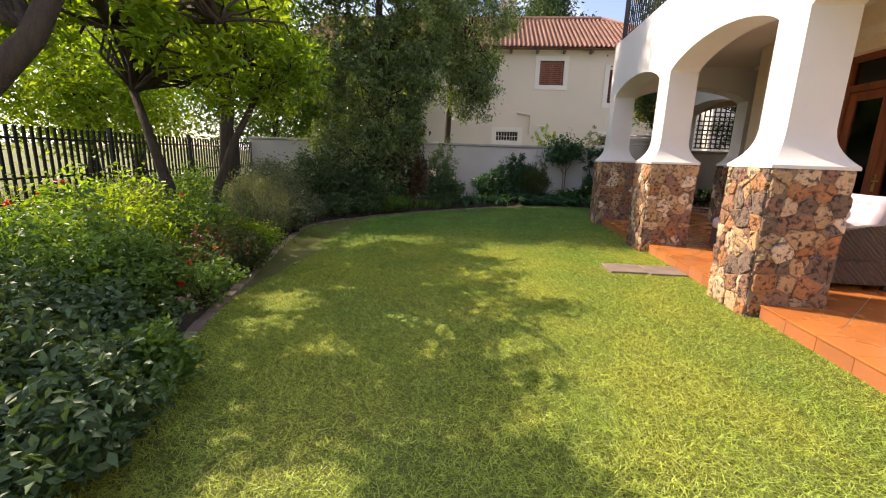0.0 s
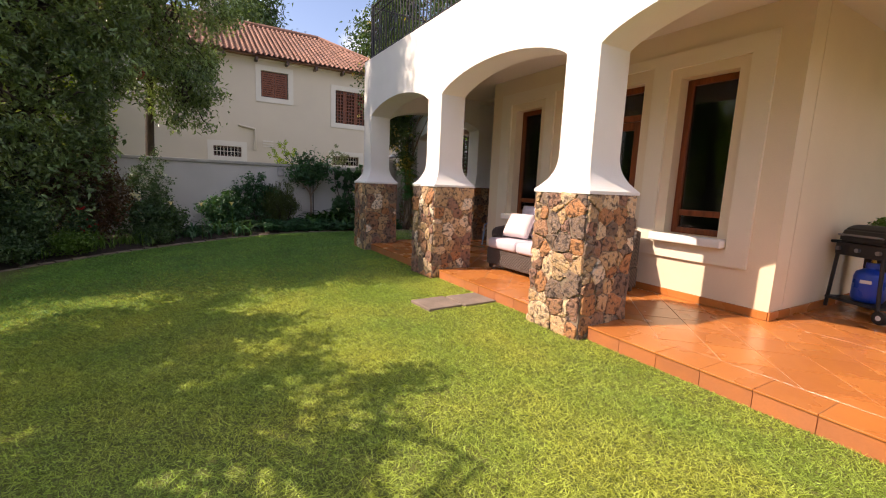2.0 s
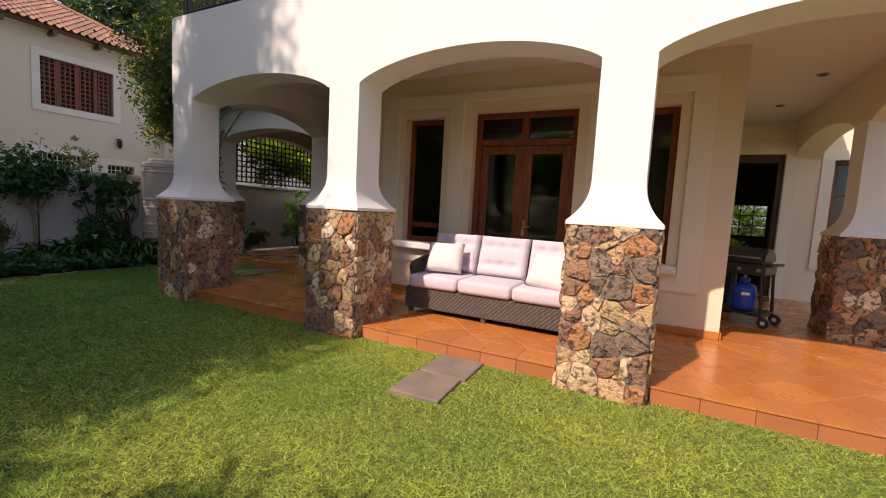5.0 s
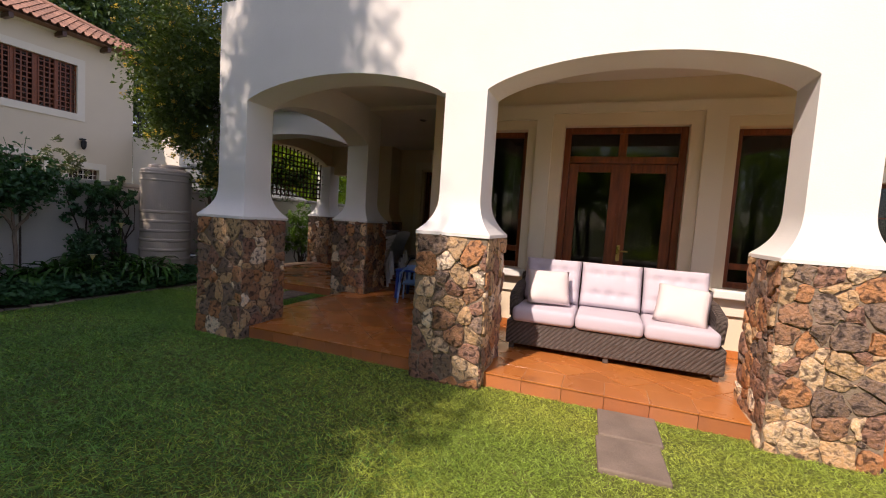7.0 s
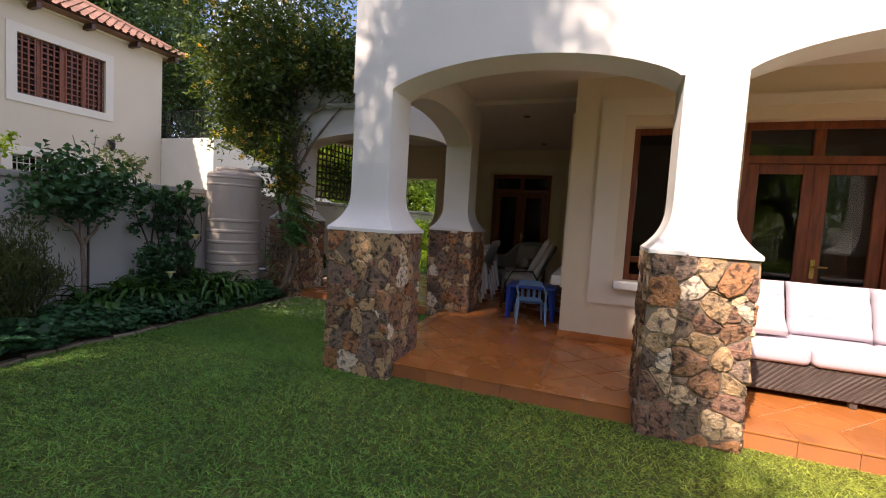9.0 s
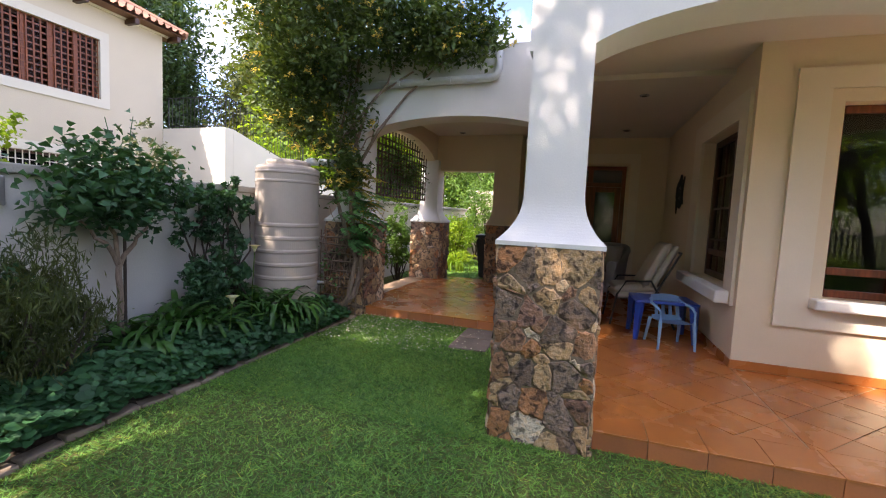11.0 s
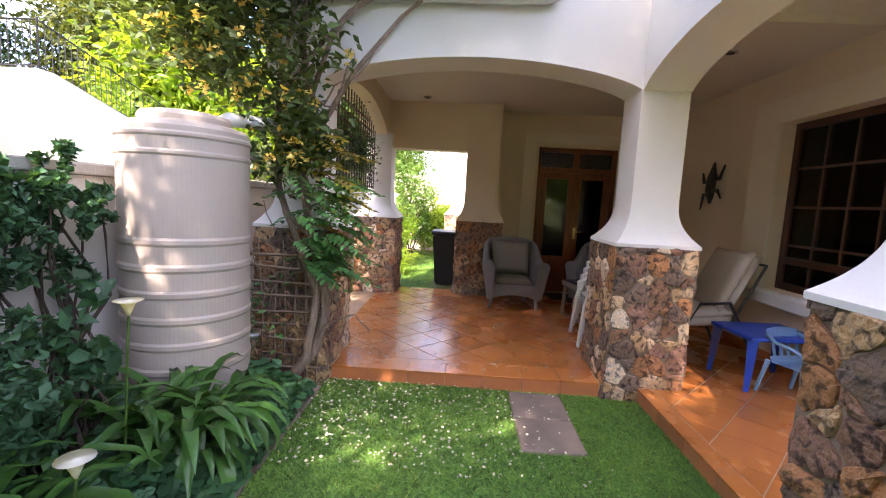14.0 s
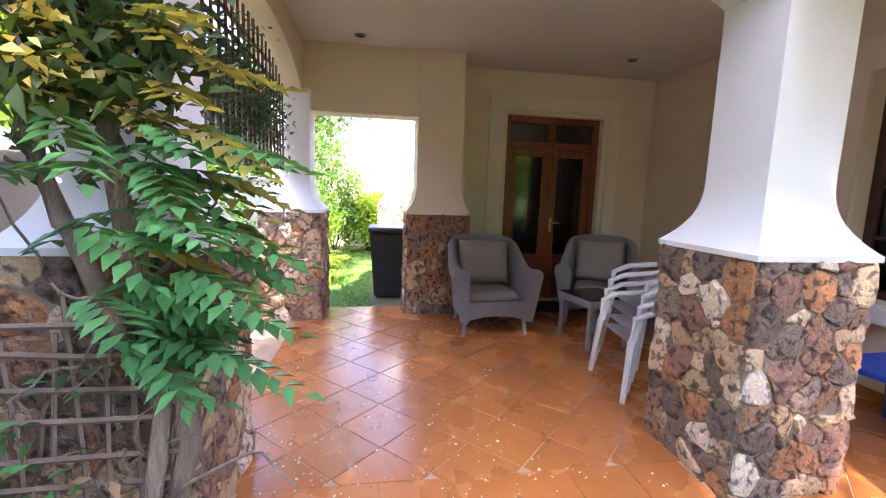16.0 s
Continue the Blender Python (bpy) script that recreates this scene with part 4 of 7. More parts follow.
# raised terrace wall and railing beside the neighbour's house
nt = thing("terrace_wall", "white plastered raised terrace wall with a black railing", "wall", kind="structure")
b = bmesh.new()
box(8.565, 8.85, 18.3, 20.497, -0.3, 3.68, bm=b)
part("wall", b, NEIGH_TRIM, nt)
b = bmesh.new()
vs = [b.verts.new(c) for c in ((8.853, 18.3, -0.3), (15.5, 18.3, -0.3), (15.5, 18.3, 1.9), (8.853, 18.3, 3.68), (8.853, 18.55, -0.3), (15.5, 18.55, -0.3), (15.5, 18.55, 1.9), (8.853, 18.55, 3.68))]
for f in ((0, 1, 2, 3), (4, 7, 6, 5), (0, 4, 5, 1), (3, 2, 6, 7), (1, 5, 6, 2), (0, 3, 7, 4)):
    b.faces.new([vs[i] for i in f])
part("stair_wall", b, NEIGH_TRIM, nt)


def railing(name, pts, height, gap, label, parent=None, r=0.008, rail=0.014, kind="", category="railing"):
    """Upright bars between two rails along a line of points."""
    e = thing(name, label, category, kind=kind) if parent is None else parent
    pts = [Vector(p) for p in pts]
    for a, c in zip(pts, pts[1:]):
        up = Vector((0, 0, 1))
        part("rail", tube([a + up * height, c + up * height], rail, 6), IRON, e)
        part("rail", tube([a + up * 0.08, c + up * 0.08], rail * 0.8, 6), IRON, e)
        n = max(1, int((c - a).length / gap))
        for k in range(n + 1):
            p = a + (c - a) * (k / n)
            part("post" if k in (0, n) else "bar", tube([p, p + up * (height + (0.04 if k in (0, n) else 0))], r * (2.2 if k in (0, n) else 1), 5), IRON, e)
    return e


railing("terrace_railing", [(8.7, 20.45, 3.68), (8.7, 18.42, 3.68), (12.0, 18.42, 2.86)], 0.85, 0.13, "black iron railing on the raised terrace wall")

# balcony railing on the parapet, with scrolled panels
br = railing("balcony_railing", [(2.52, 9.46, PARAPET), (2.52, 2.0, PARAPET)], 0.98, 0.115, "black wrought iron balcony railing on the parapet", r=0.011, rail=0.02)
part("rail", tube([(2.52, 9.46, PARAPET + 0.80), (2.52, 2.0, PARAPET + 0.80)], 0.014, 6), IRON, br)
for k in range(10):
    y = 9.20 - k * 0.69
    s = [(2.52, y + 0.16 * math.cos(a) * (0.35 + 0.065 * a), PARAPET + 0.45 + 0.20 * math.sin(a) * (0.35 + 0.065 * a)) for a in [j * 0.42 for j in range(24)]]
    part("scroll", tube(s, 0.010, 5), IRON, br)
railing("balcony_railing", [(2.56, 9.46, PARAPET), (4.80, 9.46, PARAPET)], 0.98, 0.115, "black wrought iron railing on the side parapet")


# ================= garden bed edges, pavers, soil =================
EDGE = [(-1.6, -0.6), (-2.1, 2.0), (-2.42, 3.1), (-3.0, 5.2), (-3.4, 6.7), (-3.75, 8.6), (-3.2, 10.0), (-2.0, 11.0), (-0.4, 11.75), (1.1, 12.05), (2.2, 12.02), (3.2, 12.05), (4.72, 12.06)]


def along(pts, step):
    """Evenly spaced points and headings on a smooth line through pts."""
    dense = []
    p = [Vector((*q, 0)) for q in pts]
    for i in range(len(p) - 1):
        p0, p1, p2, p3 = p[max(i - 1, 0)], p[i], p[i + 1], p[min(i + 2, len(p) - 1)]
        for k in range(20):
            t = k / 20
            dense.append(0.5 * ((2 * p1) + (p2 - p0) * t + (2 * p0 - 5 * p1 + 4 * p2 - p3) * t * t + (3 * p1 - p0 - 3 * p2 + p3) * t ** 3))
    dense.append(p[-1])
    out, acc = [], 0.0
    for a, c in zip(dense, dense[1:]):
        L = (c - a).length
        while acc <= L and L > 0:
            q = a + (c - a) * (acc / L)
            out.append((q.x, q.y, math.atan2(c.y - a.y, c.x - a.x)))
            acc += step
        acc -= L
    return out


LINE = along(EDGE, 0.23)
# soil: a mounded strip between the edging and the wall or fence
b = bmesh.new()
prev = None
for x, y, h in LINE:
    nx, ny = -math.sin(h), math.cos(h)
    row = []
    for k, up in ((0.0, 0.0), (0.35, 0.07), (0.9, 0.12), (1.7, 0.14), (3.6, 0.05)):
        px, py = x + nx * k, min(y + ny * k, 13.268)
        row.append(b.verts.new((px, py, lawn_z(x) + up + 0.03 * noise.noise((px * 2, py * 2, 0)) * (k > 0))))
    if prev:
        for i in range(4):
            b.faces.new((prev[i], row[i], row[i + 1], prev[i + 1]))
    prev = row
tagged(part("bed_soil", b, SOIL, smooth=True), "dark mulched soil of the flower bed", "soil", kind="structure")
edging = thing("bed_edging", "row of weathered bricks edging the flower bed", "edging", kind="structure")
proto = mesh_of(box(-0.108, 0.108, -0.05, 0.05, -0.06, 0.035, 0.01), BRICK)
for k, (x, y, h) in enumerate(LINE):
    ob = new("brick", proto)
    ob.matrix_world = pose(x, y, lawn_z(x) + random.uniform(-0.026, -0.006), random.uniform(-4, 4), random.uniform(-3, 3), math.degrees(h) + random.uniform(-4, 4))
    ob.parent = edging


def paver(x0, x1, y0, y1, rz=0.0):
    cx, cy = (x0 + x1) / 2, (y0 + y1) / 2
    b = box(x0 - cx, x1 - cx, y0 - cy, y1 - cy, -0.04, 0.014, 0.012)
    ob = tagged(part("paving_slab", b, PAVER), "flat weathered concrete slab set into the lawn", "paving slab", "paving slabs in the lawn")
    ob.matrix_world = pose(cx, cy, lawn_z(cx), 0, 0, rz)


paver(1.50, 1.93, 5.04, 5.44, 3)
paver(1.95, 2.385, 5.03, 5.44, 2)
for k in (1, 2):
    paver(3.50 + k * 0.43, 3.915 + k * 0.43, 10.06, 10.48, random.uniform(-2, 2))

# ================= lawn grass =================
def inside_bed(x, y):
    """True on the bed side of the edging, for arrays."""
    ln = np.array([(a, c) for a, c, _ in LINE])
    hd = np.array([h for _, _, h in LINE])
    out = np.zeros(len(x), bool)
    for s in range(0, len(x), 20000):
        q = np.stack([x[s:s + 20000], y[s:s + 20000]], 1)
        d2 = ((q[:, None, :] - ln[None]) ** 2).sum(2)
        i = d2.argmin(1)
        v = q - ln[i]
        out[s:s + 20000] = (-np.sin(hd[i]) * v[:, 0] + np.cos(hd[i]) * v[:, 1]) > -0.06
    return out


def grass(name, x0, x1, y0, y1, n, height, width, seed, test=True):
    rng = np.random.default_rng(seed)
    x, y = rng.uniform(x0, x1, n), rng.uniform(y0, y1, n)
    ok = ~((x > 2.40) & (y < 9.42) | (x > 4.83) | (x > 2.26) & (y > 3.74) & (y < 4.44) | (x > 2.26) & (y > 6.38) & (y < 7.06) | (x > 2.26) & (y > 9.0) & (y < 9.72) & (x < 2.96))
    for px0, px1, py0, py1 in ((1.50, 2.39, 5.04, 5.44), (3.93, 4.79, 10.06, 10.48)):
        ok &= ~((x > px0) & (x < px1) & (y > py0) & (y < py1))
    if test:
        ok &= ~inside_bed(x, y)
        x, y = x[ok], y[ok]
    n = len(x)
    z = np.where(x >= 1.6, LAWN, np.maximum(-0.06, LAWN - 0.062 * (1.6 - x))) - 0.014
    ang = rng.uniform(0, 2 * np.pi, n)
    patch = 0.75 + 0.5 * (0.5 + 0.25 * np.sin(x * 2.3 + 1.1 * np.sin(y * 1.7)) + 0.25 * np.sin(y * 3.1 + x))
    h = height * rng.uniform(0.55, 1.25, n) * patch
    lean = rng.normal(0, 1.8, (n, 2))
    wx, wy = np.cos(ang) * width / 2, np.sin(ang) * width / 2
    base = np.stack([x, y, z], 1)
    v0 = base + np.stack([wx, wy, 0 * z], 1)
    v1 = base - np.stack([wx, wy, 0 * z], 1)
    tip = base + np.stack([lean[:, 0] * h, lean[:, 1] * h, h], 1)
    verts = np.stack([v0, v1, tip], 1).reshape(-1, 3)
    ob = new(name, raw_mesh(name, verts, np.arange(3 * n).reshape(-1, 3), GRASS))
    # darker, greener blades towards the boundary wall: tree shade put into the grass colour
    ob.data.materials.append(GRASS_SHADE)
    in_shade = rng.random(n) < np.clip((y - 6.3) / 2.6 + 0.12 * np.sin(x * 2.1), 0.0, 0.95)
    ob.data.polygons.foreach_set("material_index", in_shade.astype(np.int32))
    return tagged(ob, "dense short blades of green lawn grass", "grass", kind="stuff")


grass("lawn_grass", -2.6, 2.45, 0.4, 6.6, 430000, 0.021, 0.0075, 1)
grass("lawn_grass", -3.9, 2.45, 6.6, 12.2, 260000, 0.024, 0.010, 2)
grass("lawn_grass", 2.2, 4.85, 9.3, 12.1, 170000, 0.026, 0.0085, 3)
grass("lawn_grass", 8.35, 14.0, 10.6, 13.1, 30000, 0.05, 0.014, 4, False)

# fallen pale petals on the lawn and portico floor
rng = np.random.default_rng(5)
def petals(name, n, x0, x1, y0, y1, z, size):
    px = rng.uniform(x0, x1, n)
    py = y0 + (y1 - y0) * rng.beta(2.2, 1.2, n)
    c = np.stack([px, py, z + rng.uniform(0, 0.004, n)], 1)
    ob = leaves(name, c, size, PETAL_PALE, None, 9, flat=0.02, aspect=1.4, fold=0.1)
    tagged(ob, "small fallen pale yellow petals scattered on the ground", "petals", kind="stuff")


PETAL_PALE = mat("dry_petal", (0.78, 0.70, 0.48), 0.9, per="island", bump=0, spread=0.25)
petals("fallen_petals", 900, 4.9, 7.8, 9.6, 12.1, FLOOR + 0.003, 0.018)
petals("fallen_petals", 700, 3.6, 4.8, 9.9, 12.0, LAWN + 0.024, 0.021)


# ================= trees =================
def limb(bm, a, c, r0, r1, rng, sides=7, n=6, wob=0.12):
    a, c = Vector(a), Vector(c)
    L = (c - a).length
    pts, rad = [], []
    for k in range(n + 1):
        t = k / n
        p = a.lerp(c, t) + Vector((rng.normal(), rng.normal(), rng.normal())) * (wob * L * 0.3 * math.sin(math.pi * t)) + Vector((0, 0, 0.10 * L * math.sin(math.pi * t)))
        pts.append(p)
        rad.append(r0 + (r1 - r0) * t)
    tube(pts, rad, sides, bm=bm)
    return pts


def tree(x, y, label, trunk_pts, trunk_r, crowns, leaf, leafmat, seed, bark=BARK, name="tree", flat=0.6, aspect=2.6, group="", z=None, extra=None, droop=0.35):
    """A tree: tapered trunk, limbs to every clump of its crown, and a crown of small leaves. crowns: (centre, radii, clumps, leaves each, spread)."""
    rng = np.random.default_rng(seed)
    e = thing(name, label, "tree", group, at=(x, y, 0))
    o = Vector((x, y, 0))
    b = bmesh.new()
    n = len(trunk_pts)
    tube([Vector(p) - o for p in trunk_pts], [trunk_r * (1.35 if k == 0 else 1.0 - 0.55 * k / (n - 1)) for k in range(n)], 10, bm=b)
    fork = [Vector(p) - o for p in trunk_pts]
    allp = []
    for centre, radii, count, each, spread in crowns:
        pts, cl = clumps(rng, np.array(centre) - np.array([x, y, 0]), radii, count, each, spread)
        allp.append(pts)
        hub = Vector(np.array(centre) - np.array([x, y, 0])) - Vector((0, 0, radii[2] * 0.35))
        st = min(fork[1:], key=lambda q: (q - hub).length)
        limb(b, st, hub, trunk_r * 0.55, trunk_r * 0.30, rng, wob=0.25)
        for q in cl[:: max(1, len(cl) // 26)]:
            limb(b, hub if rng.random() < 0.6 else st, q, trunk_r * 0.22, 0.008, rng, 5, 4, 0.3)
    part("trunk", b, bark, e, "rough brown bark", smooth=True)
    leaves("crown", np.concatenate(allp), leaf, leafmat, e, seed + 1, flat=flat, aspect=aspect, droop=droop)
    if extra:
        m, cnt, sz = extra
        P = np.concatenate(allp)
        heads = np.repeat(P[rng.choice(len(P), cnt // 8)], 8, 0)
        leaves("blossom", heads + rng.normal(size=heads.shape) * 0.05, sz, m, e, seed + 2, "pale dusty flower heads", aspect=1.5)
    return e


tree(-3.72, 2.62, "leaning tree with bright lime-green drooping leaves in the bed", [(-3.95, 2.3, -0.1), (-3.85, 2.5, 1.0), (-3.62, 2.72, 1.75), (-3.35, 3.0, 2.25), (-3.05, 3.3, 3.2)], 0.14,
     [((-3.0, 4.7, 3.05), (0.95, 1.4, 0.6), 26, 58, 0.09), ((-4.2, 4.6, 3.1), (1.2, 1.5, 0.9), 34, 60, 0.10), ((-4.4, 3.3, 3.9), (1.4, 1.2, 0.6), 26, 60, 0.12), ((-4.3, 3.3, 2.8), (0.9, 0.9, 0.6), 22, 60, 0.12)], 0.15, LEAF_LIME, 31, aspect=2.8)
tree(-4.75, 6.0, "forked fruit tree with lime-green leaves in the flower bed", [(-4.55, 6.0, -0.1), (-4.75, 6.0, 0.7), (-5.0, 6.05, 1.4), (-5.3, 6.1, 2.3)], 0.11,
     [((-5.4, 6.6, 3.5), (1.5, 1.4, 0.8), 40, 60, 0.10), ((-4.1, 6.8, 3.0), (1.2, 1.2, 0.75), 40, 60, 0.10), ((-5.0, 6.2, 4.1), (1.8, 1.4, 0.8), 34, 60, 0.13)], 0.15, LEAF_LIME, 33, aspect=2.8)
tree(-4.35, 6.15, "slender leaning fruit tree beside the forked one", [(-4.35, 6.15, -0.1), (-4.2, 6.2, 0.8), (-3.9, 6.3, 1.6), (-3.6, 6.5, 2.3)], 0.085,
     [((-3.5, 7.0, 2.7), (0.9, 0.9, 0.55), 26, 58, 0.12)], 0.15, LEAF_LIME, 34, aspect=2.8)
tree(-3.1, 11.75, "tall dense dark-leaved tree with pale flower heads by the wall", [(-3.1, 11.75, -0.1), (-3.05, 11.8, 1.5), (-3.1, 11.8, 4.0), (-3.0, 11.9, 7.5)], 0.16,
     [((-3.1, 11.7, 3.0), (1.7, 1.1, 1.6), 380, 44, 0.085), ((-2.6, 11.8, 4.9), (1.9, 1.3, 1.6), 420, 44, 0.09), ((-2.9, 12.25, 9.0), (2.0, 1.15, 2.0), 185, 52, 0.155), ((-4.2, 10.7, 9.0), (1.6, 0.55, 2.2), 300, 60, 0.17), ((-3.3, 11.5, 1.4), (1.5, 0.9, 1.0), 110, 50, 0.2)], 0.125, LEAF_TALL, 35, extra=(LEAF_GREY, 7200, 0.085), droop=0.6)
tree(-1.4, 14.2, "light green tree hanging over the boundary wall", [(-1.4, 14.2, -0.1), (-1.4, 14.2, 2.2), (-1.3, 14.0, 4.2), (-1.2, 13.9, 6.2)], 0.12,
     [((-0.9, 13.6, 5.4), (1.5, 1.2, 1.6), 240, 55, 0.13), ((-0.65, 13.3, 3.5), (0.85, 0.8, 0.9), 100, 50, 0.11), ((-1.0, 12.9, 8.7), (2.0, 1.6, 1.8), 430, 70, 0.24)], 0.115, LEAF_TALL, 37, droop=0.8)
tree(-6.0, 9.3, "tall spreading tree standing inside the garden fence", [(-6.0, 9.3, -0.1), (-5.9, 9.3, 2.0), (-5.6, 9.3, 4.2), (-5.2, 9.3, 6.0)], 0.17,
     [((-5.2, 10.4, 6.3), (1.8, 1.5, 1.2), 210, 60, 0.24), ((-6.1, 10.4, 4.2), (1.9, 1.6, 1.3), 150, 60, 0.22), ((-5.2, 10.3, 8.1), (1.2, 0.8, 1.3), 220, 60, 0.22)], 0.15, LEAF_MID, 39)
# trees outside the fence
for k, (x, y, s) in enumerate(((-15, 3.0, 1.1), (-16.5, 8.5, 1.2), (-14, 14.0, 1.1), (-18, -2.0, 1.4), (-9.5, 18.5, 1.2), (-17, 19.5, 1.4), (-6.5, 21.0, 1.2))):
    tree(x, y, "leafy green street tree beyond the fence", [(x, y, -0.2), (x, y, 1.2 * s), (x + 0.1, y, 3.0 * s)], 0.18 * s,
         [((x, y, 3.3 * s), (2.6 * s, 2.6 * s, 2.3 * s), 230, 55, 0.36 * s)], 0.24, (LEAF_LIME, LEAF_MID, LEAF_LIME)[k % 3], 60 + k, group="trees beyond the fence")
# tall trees behind the neighbour
for k, (x, y, h, r, m) in enumerate(((13.5, 33.0, 15.0, 3.6, LEAF_DARK), (22.0, 27.0, 11.0, 4.0, LEAF_OLIVE), (27.0, 22.5, 9.0, 3.6, LEAF_LIME), (20.0, 36.0, 17.0, 4.4, LEAF_DARK), (31.0, 17.5, 9.0, 3.8, LEAF_MID), (17.5, 22.0, 7.5, 2.6, LEAF_LIME), (4.5, 42.0, 17.0, 4.0, LEAF_DARK), (27, 30, 14, 4.5, LEAF_OLIVE))):
    tree(x, y, "tall conifer-like tree behind the neighbouring house" if m is LEAF_DARK else "tall leafy tree behind the neighbouring house", [(x, y, 0), (x, y, h * 0.35), (x + 0.2, y, h * 0.7), (x + 0.1, y, h * 0.95)], 0.30,
         [((x, y, h * 0.42), (r, r, h * 0.20), 150, 60, 0.5), ((x, y, h * 0.70), (r * 0.85, r * 0.85, h * 0.24), 150, 60, 0.5), ((x, y, h * 0.93), (r * 0.5, r * 0.5, h * 0.16), 60, 60, 0.45)], 0.38, m, 80 + k, group="tall trees behind the neighbour", droop=0.5)


# ================= shrubs and flowers =================
def shrub(name, x, y, h, rx, ry, label, leafmat, leaf, count, each, seed, flowers=None, z=None, stems=9, flat=0.8, aspect=2.0, spread=None, low=0.12, category="shrub", group="", droop=0.0):
    rng = np.random.default_rng(seed)
    z0 = (lawn_z(x) + 0.06) if z is None else z
    e = thing(name, label, category, group, at=(x, y, z0))
    pts, cl = clumps(rng, (0, 0, h * (0.5 + low / 2)), (rx, ry, h * (0.5 - low / 2)), int(count * 1.3), each, spread or min(rx, ry) * 0.15, hollow=0.3)
    pts[:, 2] = np.maximum(pts[:, 2], 0.01)
    b = bmesh.new()
    for q in cl[:: max(1, len(cl) // stems)]:
        s = Vector((rng.normal() * rx * 0.12, rng.normal() * ry * 0.12, -0.06))
        limb(b, s, (q[0], q[1], max(0.05, q[2])), 0.012 + 0.004 * h, 0.004, rng, 5, 4, 0.2)
    tagged(part("branchwork", b, BARK, e, "thin woody stems"), kind="stuff")
    leaves("foliage", pts, leaf * 1.05, leafmat, e, seed + 1, flat=flat, aspect=aspect, droop=droop)
    if flowers:
        fm, cnt, sz, flabel = flowers
        sel = pts[pts[:, 2] > h * 0.45]
        c = sel[rng.choice(len(sel), cnt)] + rng.normal(size=(cnt, 3)) * 0.02
        c[:, 2] += 0.03
        pet = np.repeat(c, 7, 0) + rng.normal(size=(cnt * 7, 3)) * sz * 0.28
        tagged(leaves("blossom", pet, sz, fm, e, seed + 2, flabel, aspect=1.2), kind="stuff")
    return e


def strap_plant(name, x, y, n, length, width, label, material, seed, z=None, spread=0.10, up=0.8, category="plant", group=""):
    """A clump of long arching strap leaves."""
    rng = np.random.default_rng(seed)
    z0 = (lawn_z(x) + 0.10) if z is None else z
    e = thing(name, label, category, group, at=(x, y, z0))
    vs, fs = [], []
    for k in range(n):
        a = rng.uniform(0, 2 * math.pi)
        L = length * rng.uniform(0.6, 1.15)
        w = width * rng.uniform(0.7, 1.2)
        tilt = rng.uniform(0.15, 1.0)
        p = np.array([rng.normal() * spread, rng.normal() * spread, -0.03])
        dv = np.array([math.cos(a), math.sin(a), 0.0])
        sv = np.array([-math.sin(a), math.cos(a), 0.0])
        base = len(vs)
        seg = 6
        el = math.radians(82) * up + 0.25 - tilt * 0.5
        for s in range(seg + 1):
            t = s / seg
            ww = w * (0.55 + 0.9 * t) * (1 - t ** 3) + 0.001
            tw = 0.25 * ww
            vs += [tuple(p - sv * ww / 2 + np.array([0, 0, tw])), tuple(p), tuple(p + sv * ww / 2 + np.array([0, 0, tw]))]
            p = p + (dv * math.cos(el) + np.array([0, 0, math.sin(el)])) * L / seg
            el -= (0.25 + 0.55 * tilt) * (0.6 + t)
        for s in range(seg):
            i = base + s * 3
            fs += [(i, i + 1, i + 4, i + 3), (i + 1, i + 2, i + 5, i + 4)]
    ob = new("strap_foliage", raw_mesh("strap_foliage", np.array(vs), np.array(fs), material))
    ob.data.polygons.foreach_set("use_smooth", [True] * len(ob.data.polygons))
    ob.parent = e
    return e


def rosette_cover(name, region, n, size, label, material, seed, zf):
    """Low ground cover of rounded scalloped leaves held flat on short stalks."""
    rng = np.random.default_rng(seed)
    x = rng.uniform(region[0], region[1], n)
    y = rng.uniform(region[2], region[3], n)
    z = zf(x, y) + rng.uniform(0.03, 0.17, n) * (0.55 + 0.45 * np.sin(x * 5 + y * 7) ** 2)
    vs, fs = [], []
    k = 7
    nrm = rng.normal(size=(n, 3)) * 0.38 + np.array([0, -0.25, 1.0])
    nrm /= np.linalg.norm(nrm, axis=1, keepdims=True)
    s1 = np.cross(nrm, np.array([0.3, 0.9, 0.1]))
    s1 /= np.linalg.norm(s1, axis=1, keepdims=True)
    s2 = np.cross(nrm, s1)
    c = np.stack([x, y, z], 1)
    r = size * rng.uniform(0.55, 1.2, (n, 1))
    rim = []
    for j in range(k):
        a = 2 * math.pi * j / k
        rim.append(c + (s1 * math.cos(a) + s2 * math.sin(a)) * r * (1.0 if j % 2 else 0.88) + nrm * r * (0.18 if j % 2 else 0.02))
    verts = np.stack([c] + rim, 1).reshape(-1, 3)
    i = np.arange(n)[:, None] * (k + 1)
    faces = np.concatenate([i + np.array([[0, 1 + j, 1 + (j + 1) % k]]) for j in range(k)], 1).reshape(-1, 3)
    ob = new(name, raw_mesh(name, verts, faces, material))
    return tagged(ob, label, "ground cover", kind="stuff")


